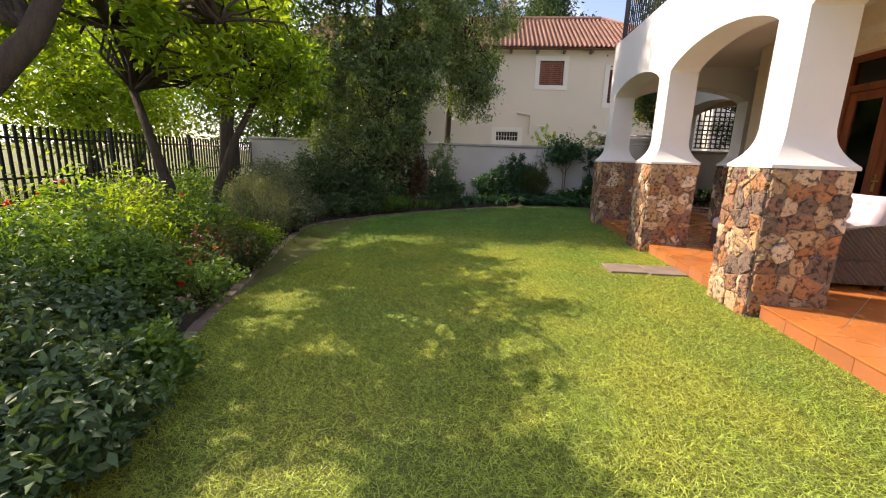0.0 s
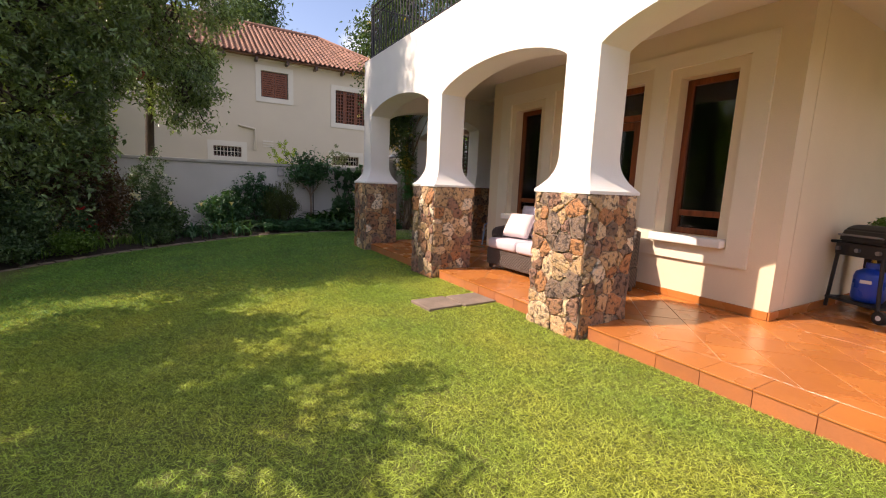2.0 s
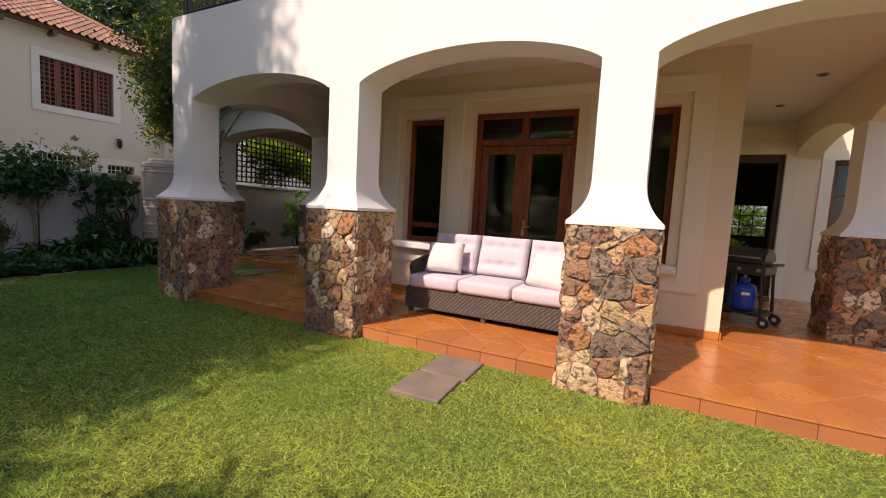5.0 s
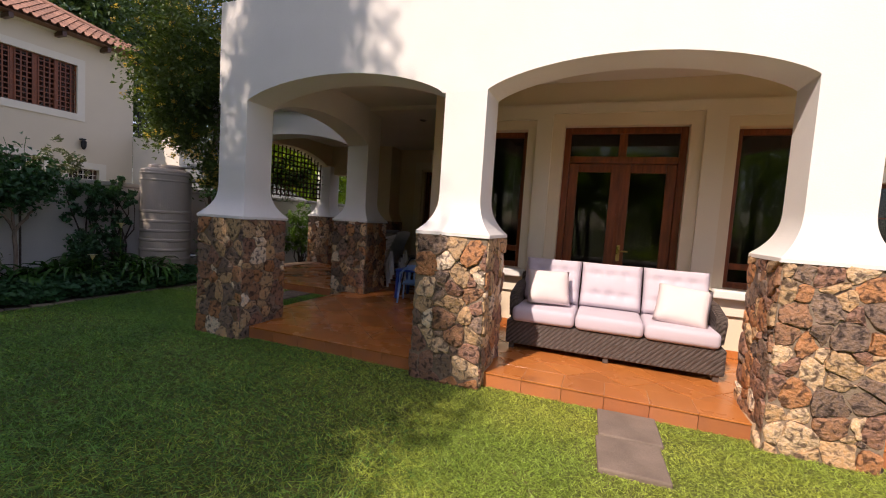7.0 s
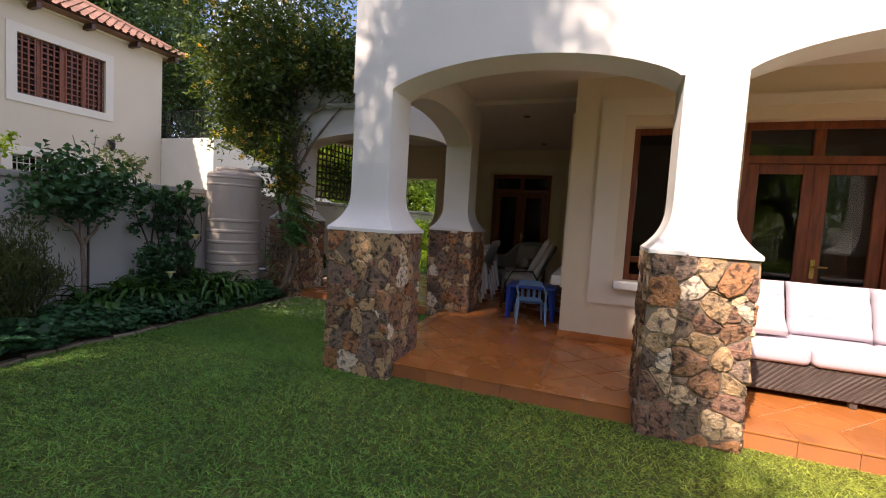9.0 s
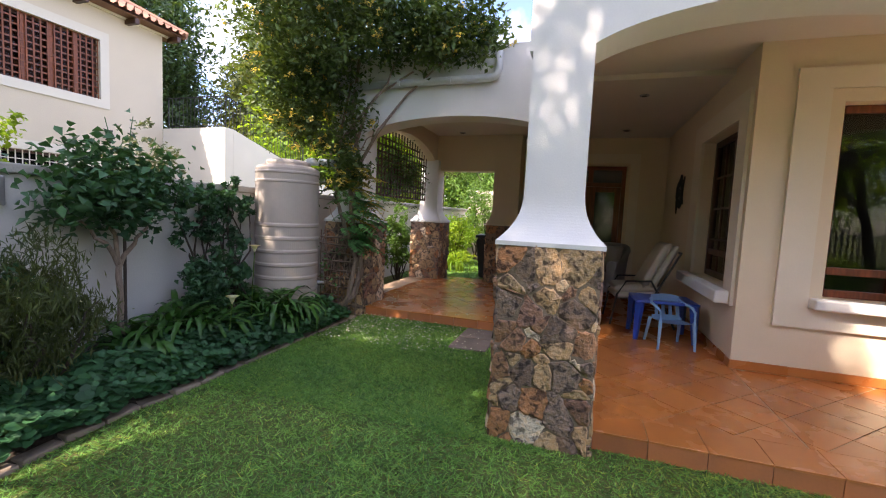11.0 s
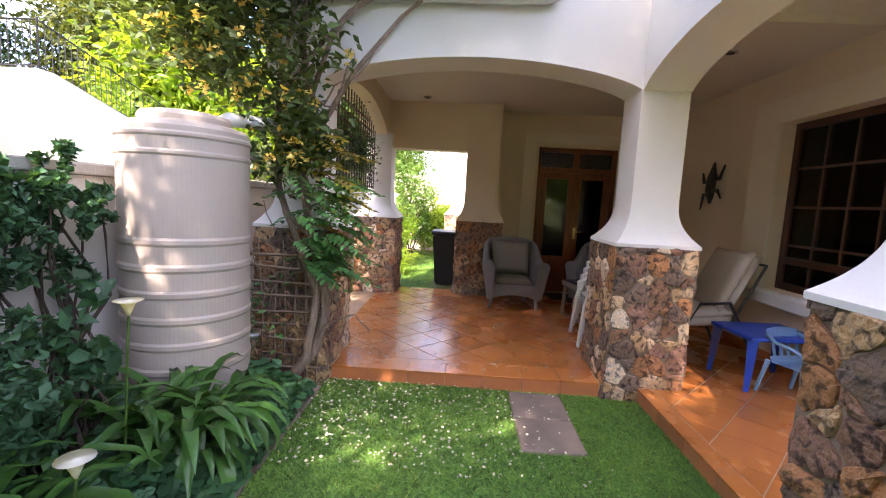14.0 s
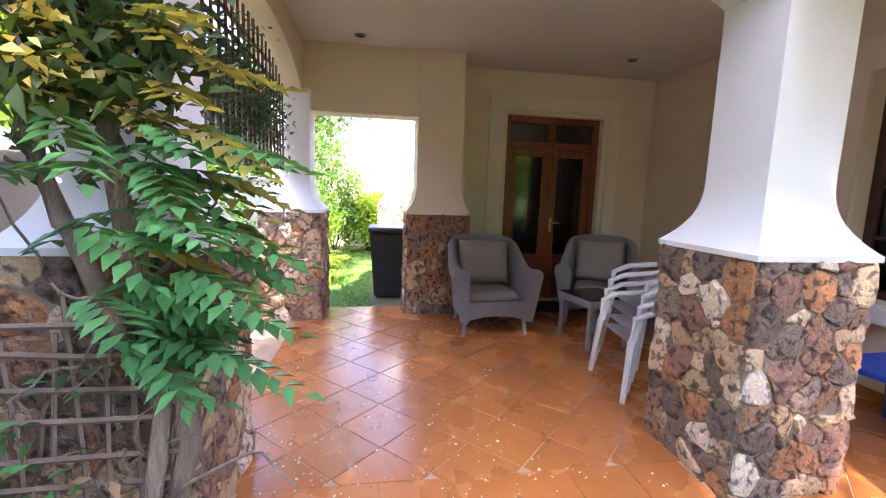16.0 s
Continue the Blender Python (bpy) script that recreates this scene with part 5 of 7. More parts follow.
# bed along the fence
shrub("rose_bush", -4.3, 4.2, 1.02, 0.95, 0.9, "tall leafy rose bush with lime-green young growth", LEAF_LIME, 0.065, 150, 34, 101, (PETAL_RED, 9, 0.05, "small orange-red rose blooms"), group="rose bushes in the bed")
shrub("rose_bush", -3.45, 3.0, 0.95, 0.7, 0.75, "leafy dark green rose bush behind the edging", LEAF_MID, 0.06, 130, 34, 103, group="rose bushes in the bed")
shrub("rose_bush", -2.75, 1.75, 0.72, 0.62, 0.75, "dense shaded shrub with small dark leaves", LEAF_DARK, 0.05, 150, 42, 105, group="rose bushes in the bed")
shrub("rose_bush", -3.6, 1.7, 0.85, 0.8, 0.8, "dense shaded shrub with small green leaves", LEAF_MID, 0.055, 140, 40, 106, group="rose bushes in the bed")
shrub("rose_bush", -4.9, 2.6, 1.0, 0.9, 0.9, "tall loose shrub with pale variegated leaves by the fence", LEAF_LIME, 0.06, 120, 34, 107)
shrub("salvia", -3.15, 4.55, 0.55, 0.42, 0.45, "low shrub with dusty pink flower spikes", LEAF_OLIVE, 0.045, 80, 30, 109, (PETAL_PINK, 44, 0.035, "dusty pink flower spikes"))
shrub("geranium", -2.72, 3.75, 0.36, 0.30, 0.40, "low plant with bright red blooms beside the edging", LEAF_MID, 0.05, 50, 26, 111, (PETAL_RED, 6, 0.045, "bright red blooms"))
shrub("golden_shrub", -3.45, 5.55, 0.42, 0.48, 0.55, "low mound of bright lime foliage at the lawn edge", LEAF_LIME, 0.055, 110, 40, 113)
shrub("lavender", -3.95, 6.85, 0.95, 0.62, 0.75, "bushy grey-green lavender mound", LEAF_GREY, 0.07, 150, 46, 115, flat=2.5, aspect=7)
shrub("lavender", -4.35, 8.0, 1.05, 0.7, 0.7, "bushy silvery-green lavender mound", LEAF_GREY, 0.07, 140, 42, 117, flat=2.5, aspect=7)
shrub("rose_bush", -4.9, 5.3, 0.95, 0.8, 0.7, "loose rose bush with reddish new shoots", LEAF_OLIVE, 0.06, 110, 30, 119, (PETAL_RED, 7, 0.05, "orange-red buds"))
shrub("hedge_shrub", -5.6, 7.4, 1.0, 0.7, 1.1, "dark green shrub in front of the fence", LEAF_MID, 0.07, 120, 36, 121)
shrub("pale_shrub", -4.9, 9.3, 1.2, 0.8, 0.8, "pale green variegated shrub by the fence", LEAF_GREY, 0.07, 110, 34, 122)
for k, (x, y, h, r, m) in enumerate(((-2.42, 2.25, 0.55, 0.36, LEAF_DARK), (-2.25, 1.45, 0.62, 0.42, LEAF_DARK), (-2.1, 0.75, 0.6, 0.4, LEAF_MID), (-2.95, 3.2, 0.7, 0.4, LEAF_MID), (-3.05, 5.0, 0.4, 0.3, LEAF_OLIVE), (-3.7, 7.8, 0.5, 0.35, LEAF_GREY), (-3.4, 2.3, 0.9, 0.5, LEAF_MID), (-1.80, 1.55, 0.46, 0.32, LEAF_DARK), (-1.72, 1.15, 0.5, 0.34, LEAF_DARK), (-1.95, 2.1, 0.34, 0.26, LEAF_MID), (-3.95, 9.2, 0.5, 0.34, LEAF_GREY), (-3.6, 9.9, 0.45, 0.36, LEAF_DARK), (-3.05, 10.5, 0.42, 0.34, LEAF_DARK), (-2.4, 11.0, 0.4, 0.3, LEAF_MID), (-1.2, 11.65, 0.35, 0.3, LEAF_DARK), (-3.75, 5.2, 0.95, 0.5, LEAF_MID))):
    shrub("border_shrub", x, y, h, r, r * 1.1, "leafy border shrub spilling over the brick edging", m, 0.055, 80, 34, 220 + k, group="border shrubs")
# bed below the tall trees
shrub("dark_shrub", -4.3, 10.6, 1.5, 0.8, 0.7, "dark green dense shrub under the tree", LEAF_DARK, 0.07, 150, 40, 123)
shrub("dark_shrub", -3.3, 11.0, 1.25, 0.7, 0.6, "dark bronze-green dense shrub under the tree", LEAF_DARK, 0.07, 140, 40, 125)
shrub("dark_shrub", -2.3, 11.9, 1.9, 0.7, 0.6, "dark bronze-leaved shrub against the wall", LEAF_RED, 0.07, 150, 40, 127)
shrub("red_salvia", -2.35, 11.25, 0.75, 0.22, 0.2, "plant with red flower spikes", LEAF_DARK, 0.06, 40, 30, 129, (PETAL_RED, 16, 0.05, "deep red blooms"))
for k, (x, y) in enumerate(((-2.9, 10.75), (-2.0, 11.35), (-1.75, 11.7), (-1.45, 11.6))):
    strap_plant("iris", x, y, 34, 0.55, 0.022, "clump of narrow upright iris leaves", LEAF_MID, 140 + k, up=1.0, group="irises in the bed")
shrub("camellia", -1.35, 12.55, 1.75, 0.42, 0.35, "tall loose rose bush against the grey wall", LEAF_DARK, 0.06, 90, 26, 145, group="shrubs along the wall")
shrub("white_flower_shrub", -1.25, 12.1, 0.85, 0.55, 0.45, "dark green shrub with large white blooms", LEAF_DARK, 0.08, 110, 34, 147, (PETAL_WHITE, 5, 0.10, "large white blooms"))
for k, (x, y) in enumerate(((-0.55, 12.15), (-0.1, 12.35), (0.35, 12.2))):
    strap_plant("agapanthus", x, y, 44, 0.62, 0.045, "clump of arching dark strap leaves", LEAF_BLUE, 150 + k, group="agapanthus along the wall")
shrub("dark_shrub", 0.15, 12.75, 0.95, 0.5, 0.35, "dark leafy shrub against the wall", LEAF_BLUE, 0.08, 90, 34, 153)
shrub("rose_bush", 0.85, 12.8, 1.45, 0.42, 0.32, "leafy rose bush against the grey wall", LEAF_BLUE, 0.07, 90, 30, 155)
shrub("lavender", 1.35, 12.65, 1.05, 0.42, 0.38, "feathery grey-green shrub with tiny pale flowers", LEAF_OLIVE, 0.075, 150, 44, 157, (PETAL_WHITE, 30, 0.012, "tiny pale flowers"), flat=2.5, aspect=7)


def standard_rose(x, y, seed):
    """A small tree with a forked stem, a stake and a loose crown of large leaves."""
    rng = np.random.default_rng(seed)
    z0 = lawn_z(x) + 0.1
    e = thing("standard_rose", "small forked rose tree tied to a stake by the wall", "shrub", at=(x, y, z0))
    b = bmesh.new()
    limb(b, (0, 0, -0.1), (-0.02, 0, 0.78), 0.026, 0.024, rng, 8, 6, 0.05)
    for q in ((-0.30, 0.02, 1.15), (0.24, -0.02, 1.12), (-0.08, 0, 1.3)):
        limb(b, (-0.02, 0, 0.76), q, 0.022, 0.012, rng, 7, 5, 0.12)
    part("stem", b, BARK_PALE, e, "forked brown stem", smooth=True)
    part("stake", tube([(0.05, 0.03, -0.1), (0.05, 0.03, 1.05)], 0.013, 6), BARK, e, "thin timber stake")
    pts, cl = clumps(rng, (0, 0, 1.45), (0.52, 0.30, 0.36), 80, 22, 0.10, hollow=0.2)
    leaves("foliage", pts, 0.088, LEAF_BLUE, e, seed + 1, flat=0.5, aspect=1.5, droop=0.25)
    b = bmesh.new()
    for q in ((-0.15, -0.05, 2.0), (0.1, -0.02, 2.06), (0.32, 0, 1.92)):
        limb(b, (q[0] * 0.5, 0, 1.4), q, 0.006, 0.003, rng, 5, 4, 0.1)
    part("shoot_growth", b, LEAF_BLUE, e)
    return e


standard_rose(2.2, 12.95, 161)
shrub("climbing_rose", 3.15, 13.08, 1.75, 0.33, 0.12, "leafy climbing plant against the grey wall", LEAF_BLUE, 0.068, 56, 22, 163, low=0.5, aspect=1.8)
shrub("rose_bush", 2.95, 12.8, 0.85, 0.22, 0.2, "blue-green leafy bush beside the water tank", LEAF_BLUE, 0.062, 70, 26, 165, aspect=1.8)
for k, (x, y) in enumerate(((2.30, 12.78), (2.62, 12.74), (2.80, 12.66), (3.62, 12.42), (3.42, 12.68), (3.50, 12.36))):
    strap_plant("agapanthus", x, y, 56, 0.72, 0.075, "clump of glossy arching strap leaves", LEAF_STRAP, 170 + k, up=0.9, group="agapanthus by the tank")
rosette_cover("ground_cover", (0.9, 4.45, 12.0, 12.66), 9600, 0.038, "low carpet of rounded dark green scalloped leaves", LEAF_COVER, 177, lambda x, y: LAWN + 0.03 + 0.10 * np.clip((y - 12.1) / 0.3, 0, 1))
rosette_cover("ground_cover", (0.2, 2.2, 12.4, 13.1), 900, 0.045, "low carpet of rounded dark green leaves", LEAF_DARK, 178, lambda x, y: LAWN + 0.08)


def calla(x, y, h, seed):
    rng = np.random.default_rng(seed)
    e = thing("calla_lily", "white trumpet lily on a tall green stalk", "flower", "white lilies", at=(x, y, lawn_z(x) + 0.05))
    part("stalk", tube([(0, 0, -0.05), (0.01, -0.02, h * 0.6), (0, -0.05, h)], 0.006, 6), LEAF_MID, e)
    b = lathe([(0.006, h), (0.018, h + 0.03), (0.03, h + 0.06), (0.062, h + 0.075)], 14, centre=(0, -0.05))
    part("bloom", b, PETAL_WHITE, e, "white trumpet bloom", smooth=True)


for k, (x, y, h) in enumerate(((3.22, 12.50, 0.90), (2.72, 12.30, 0.46), (-0.95, 11.9, 0.75), (-0.4, 11.95, 0.7), (0.2, 12.0, 0.68), (-1.5, 12.0, 0.85))):
    calla(x, y, h, 180 + k)

shrub("climbing_rose", 3.62, 13.1, 1.72, 0.24, 0.11, "leafy climbing plant against the grey wall", LEAF_BLUE, 0.068, 44, 20, 164, low=0.5, aspect=1.8)
shrub("broad_leaf_plant", 3.30, 12.76, 0.92, 0.24, 0.22, "dark broad-leaved plant beside the water tank", LEAF_BLUE, 0.10, 20, 10, 166, aspect=1.5, category="plant", droop=0.3)
shrub("garden_shrub", 15.0, 2.0, 2.4, 0.7, 1.6, "sunlit shrub outside the far window", LEAF_LIME, 0.10, 130, 34, 189)
# plants seen through the portico and on the neighbour's side
shrub("garden_shrub", 11.2, 12.6, 1.3, 0.8, 0.5, "sunlit pale green shrub beyond the portico", LEAF_LIME, 0.08, 90, 34, 190)
strap_plant("agapanthus", 10.2, 12.3, 70, 0.8, 0.05, "clump of sunlit strap leaves beyond the portico", LEAF_LIME, 192)
shrub("garden_shrub", 13.2, 12.4, 2.6, 1.0, 0.6, "tall sunlit shrub beyond the portico", LEAF_MID, 0.09, 110, 36, 193)
shrub("garden_shrub", 14.6, 10.6, 1.3, 0.4, 1.0, "sunlit leafy screen closing the side garden", LEAF_LIME, 0.10, 120, 36, 194)
tree(10.6, 12.75, "small leafy tree overhanging the side garden", [(10.6, 12.9, 0.1), (10.6, 12.85, 1.6), (10.5, 12.8, 2.6)], 0.05,
     [((10.4, 12.2, 3.1), (0.9, 0.8, 0.55), 90, 45, 0.16)], 0.08, LEAF_MID, 195)
tagged(part("garden_wall_east", box(15.0, 15.2, 5.0, 13.268, -0.2, 2.6), NEIGH), "sunlit cream garden wall closing the side garden", "wall", kind="structure")
shrub("garden_shrub", 13.9, 11.6, 1.5, 0.6, 0.7, "tall sunlit shrub against the cream wall", LEAF_LIME, 0.10, 130, 36, 198)
shrub("garden_shrub", 6.3, 12.95, 0.55, 0.7, 0.2, "shaded low shrub behind the trellis arch", LEAF_DARK, 0.07, 60, 28, 196)
shrub("garden_shrub", 7.9, 12.9, 1.5, 0.5, 0.25, "leafy climber behind the trellis arch", LEAF_MID, 0.07, 80, 28, 197)
for k, x in enumerate((1.75, 3.2, 7.6)):
    shrub("tall_shrub", x, 13.95, 2.35, 0.4, 0.2, "leafy shoots rising behind the boundary wall", LEAF_GREY if k else LEAF_LIME, 0.06, 36, 18, 200 + k, z=0.2, low=0.62)

# ================= palisade fence =================
fence = thing("fence", "black steel palisade fence along the garden", "fence", kind="structure")
A, C = Vector((-5.3, -3.0, 0)), Vector((-7.6, 13.2, 0))
N = 128
bar = mesh_of(box(-0.012, 0.012, -0.02, 0.02, 0.0, 1.78), IRON)
postm = mesh_of(box(-0.03, 0.03, -0.03, 0.03, -0.2, 1.85, 0.004), IRON)
for k in range(N + 1):
    p = A.lerp(C, k / N)
    ob = new("post" if k % 20 == 0 else "bar", postm if k % 20 == 0 else bar)
    ob.matrix_world = pose(p.x, p.y, -0.06, 0, 0, 8)
    ob.parent = fence
for z in (0.25, 1.0, 1.55):
    part("rail", tube([A + Vector((0, 0, z)), C + Vector((0, 0, z))], 0.018, 6), IRON, fence)
# plain wall closing the garden behind the walker
tagged(part("garden_wall", box(-5.3, 2.4, -3.2, -3.0, -0.3, 1.9), WALL_GREY), "plain plastered garden wall", "wall", kind="structure")


# ================= climbing rose and water tank =================
def climbing_rose():
    rng = np.random.default_rng(301)
    e = thing("climbing_vine", "old climbing rose with yellow blooms smothering the portico pillar", "climbing plant", at=(4.62, 12.30, LAWN))
    o = np.array([4.62, 12.30, LAWN])
    b = bmesh.new()
    def st(pts, r0, r1, sides=8):
        p = [Vector(q) - Vector(o) for q in pts]
        n = len(p)
        tube(p, [r0 + (r1 - r0) * k / (n - 1) for k in range(n)], sides, bm=b)
    st([(4.55, 12.36, 0.15), (4.62, 12.25, 0.30), (4.66, 12.06, 0.55), (4.70, 12.00, 0.85), (4.70, 12.05, 1.2), (4.68, 12.14, 1.5), (4.74, 12.22, 1.9), (4.80, 12.15, 2.4), (4.86, 12.3, 3.0), (4.84, 12.2, 3.7)], 0.048, 0.024, 10)
    st([(4.60, 12.30, 0.2), (4.60, 12.12, 0.5), (4.66, 12.06, 1.0), (4.64, 12.2, 1.35), (4.70, 12.4, 1.8), (4.78, 12.45, 2.6), (4.82, 12.3, 3.4)], 0.038, 0.018)
    st([(4.70, 12.12, 1.45), (4.66, 12.32, 1.62), (4.70, 12.44, 2.0), (4.62, 12.3, 2.6), (4.8, 11.9, 3.2), (4.84, 11.4, 3.5)], 0.032, 0.012)
    st([(4.74, 12.15, 2.2), (4.80, 11.85, 2.75), (4.86, 11.5, 3.2), (4.84, 11.0, 3.6)], 0.026, 0.01)
    st([(4.78, 12.2, 2.5), (4.72, 12.0, 3.0), (4.80, 11.75, 3.35), (4.84, 11.6, 3.8)], 0.022, 0.01)
    for k in range(34):
        y0 = rng.uniform(11.9, 12.6)
        p = np.array([rng.uniform(4.6, 4.85), y0, rng.uniform(0.6, 3.0)])
        q = [p]
        d = rng.normal(size=3) * np.array([0.02, 0.05, 0.04]) + np.array([-0.004, 0, 0.07])
        for s in range(6):
            d = d * 0.8 + rng.normal(size=3) * np.array([0.012, 0.03, 0.03])
            q.append(q[-1] + d)
        q = [(min(float(a[0]), 4.9), float(a[1]), float(a[2])) for a in q]
        st(q, 0.009, 0.004, 5)
    part("branchwork", b, BARK_PALE, e, "twisted grey-brown woody stems", smooth=True)
    P = []
    for c, r, n, each, sp in (((4.5, 12.75, 4.0), (0.85, 0.95, 0.85), 210, 44, 0.13), ((4.5, 12.85, 3.1), (0.6, 0.5, 0.65), 110, 42, 0.12), ((4.70, 11.5, 3.95), (0.5, 0.9, 0.38), 120, 38, 0.11), ((4.74, 10.75, 3.85), (0.4, 0.55, 0.30), 70, 36, 0.10),
                              ((4.62, 12.38, 2.3), (0.20, 0.32, 0.5), 24, 24, 0.08), ((4.58, 12.12, 2.2), (0.15, 0.26, 0.28), 24, 24, 0.07), ((4.9, 12.4, 4.9), (1.0, 1.2, 0.7), 130, 36, 0.15), ((4.64, 12.25, 2.9), (0.25, 0.42, 0.45), 24, 24, 0.10)):
        pts, _ = clumps(rng, np.array(c) - o, r, n, each, sp, hollow=0.25)
        P.append(pts)
    P = np.concatenate(P)
    leaves("foliage", P, 0.085, LEAF_VINE, e, 303, flat=0.7, aspect=2.0, droop=0.2)
    sel = P[(P[:, 2] > 1.9)]
    near = P[(P[:, 2] > 1.7) & (P[:, 2] < 2.7)]
    c = np.concatenate([sel[rng.choice(len(sel), 210)], near[rng.choice(len(near), 50)]])
    c[:, 0] -= rng.uniform(0.03, 0.16, 260)
    pet = np.repeat(c, 12, 0) + rng.normal(size=(260 * 12, 3)) * 0.024
    leaves("blossom", pet, 0.042, PETAL_YELLOW, e, 305, "clusters of small pale yellow rose blooms", aspect=1.3)
    # long feathered leaves of the creeper on the pillar
    C, Y = [], []
    vs, fs = ([], []), ([], [])
    for k in range(64):
        young = k % 4 == 0
        g = 1 if young else 0
        start = np.array([rng.uniform(4.50, 4.70), rng.normal(12.05, 0.11), rng.uniform(1.25, 1.95) + (0.30 if young else 0)])
        a = rng.uniform(-2.7, -1.0) + (math.pi if rng.random() < 0.15 else 0)
        d = np.array([math.cos(a) * 0.9, math.sin(a), rng.uniform(-0.35, 0.25)])
        d /= np.linalg.norm(d)
        L = rng.uniform(0.22, 0.36)
        side = np.cross(d, np.array([0, 0, 1.0]))
        side /= np.linalg.norm(side)
        for s in range(7):
            t = (s + 1) / 7
            p = start + d * L * t + np.array([0, 0, -0.12 * L * t * t * 3])
            for sg in ((1, -1) if s < 6 else (0,)):
                dirn = d * 0.55 + side * sg * 0.9 + np.array([0, 0, -0.25])
                if sg == 0:
                    dirn = d
                dirn /= np.linalg.norm(dirn)
                ln = 0.105 * (1.1 - 0.35 * abs(t - 0.45) * 2) * rng.uniform(0.85, 1.15)
                wv = np.cross(dirn, np.array([0, 0, 1.0]))
                wv /= np.linalg.norm(wv) + 1e-9
                i = len(vs[g])
                m = p + dirn * ln * 0.5
                vs[g].extend([p - o, m + wv * ln * 0.23 - o + np.array([0, 0, 0.006]), p + dirn * ln - o + np.array([0, 0, -0.012]), m - wv * ln * 0.23 - o + np.array([0, 0, 0.006])])
                fs[g].extend([(i, i + 1, i + 2), (i, i + 2, i + 3)])
    for g, (nm, m) in enumerate((("creeper_foliage", LEAF_FERN), ("young_foliage", LEAF_YELLOW))):
        ob = new(nm, raw_mesh(nm, np.array(vs[g]), np.array(fs[g]), m))
        ob.parent = e
        tagged(ob, "long feathered green leaves" if g == 0 else "yellowish young feathered leaves")


LEAF_VINE = leaf_mat("rose_leaf", (0.105, 0.155, 0.048), (0.05, 0.09, 0.027), 0.3)
climbing_rose()

# trellis of thin laths in front of the pillar
tr = thing("trellis", "weathered timber lath trellis fixed to the stone pillar", "trellis", at=(4.70, 12.3, 0))
rng = np.random.default_rng(77)
for k in range(9):
    z = 0.36 + k * 0.118 + rng.uniform(-0.015, 0.015)
    part("lath", tube([(-0.024, -0.27 + rng.uniform(-0.04, 0.04), z), (-0.026, 0.0, z + rng.uniform(-0.012, 0.012)), (-0.024, 0.33 + rng.uniform(-0.03, 0.04), z + rng.uniform(-0.02, 0.02))], [0.012, 0.011, 0.012], 4), LATTICE, tr)
for k in range(7):
    y = -0.24 + k * 0.092 + rng.uniform(-0.02, 0.02)
    part("lath", tube([(-0.006, y, 0.22), (-0.008, y + rng.uniform(-0.02, 0.02), 0.8), (-0.006, y + rng.uniform(-0.04, 0.04), 1.30 + rng.uniform(-0.05, 0.12))], [0.009, 0.009, 0.008], 4), LATTICE, tr)
tw = bmesh.new()
for k in range(26):
    a = Vector((-0.04, rng.uniform(-0.28, 0.32), rng.uniform(0.25, 1.2)))
    limb(tw, a, a + Vector((rng.uniform(-0.10, 0.01), rng.uniform(-0.22, 0.22), rng.uniform(-0.12, 0.30))), 0.006, 0.003, rng, 5, 5, 0.3)
part("twig_growth", tw, BARK_PALE, tr, "thin dry rose twigs")
dry = np.stack([rng.uniform(-0.10, -0.04, 60), rng.uniform(-0.25, 0.33, 60), rng.uniform(0.28, 0.85, 60)], 1)
leaves("dry_foliage", dry, 0.075, LEAF_DRY, tr, 78, "withered brownish leaves", flat=0.5, aspect=2.2, droop=0.6)
green = np.stack([rng.uniform(-0.10, -0.03, 70), rng.normal(0.18, 0.12, 70), rng.uniform(0.25, 1.15, 70)], 1)
leaves("foliage", green, 0.07, LEAF_FERN, tr, 79, flat=0.5, aspect=2.2, droop=0.3)

# dark lattice in the side arch
la = thing("lattice_screen", "dark timber lattice filling the top of the side arch", "lattice", at=(0, 12.32, 0))
for k in range(20):
    x = 5.46 + k * 0.125
    e_ = abs(2 * (x - 5.30) / 2.60 - 1)
    top = SPRING + 0.30 * max(0.0, 1 - e_ * e_) ** 0.75 - 0.005
    part("lath", box(x - 0.017, x + 0.017, -0.012, 0.0, 1.92, top), WOOD_DARK, la)
for k in range(9):
    z = 1.94 + k * 0.115
    x0, x1 = 5.42, 7.87
    if z > SPRING:
        x0, x1 = 5.55 + (z - SPRING) * 2.0, 7.72 - (z - SPRING) * 2.0
    part("lath", box(x0, x1, 0.002, 0.012, z - 0.016, z + 0.016), WOOD_DARK, la)
rng = np.random.default_rng(7)
pts, _ = clumps(rng, (6.8, 0.06, 2.35), (1.2, 0.07, 0.5), 150, 30, 0.08, hollow=0.1)
leaves("creeper", pts, 0.055, LEAF_DARK, la, 71, "dark creeper grown through the lattice")


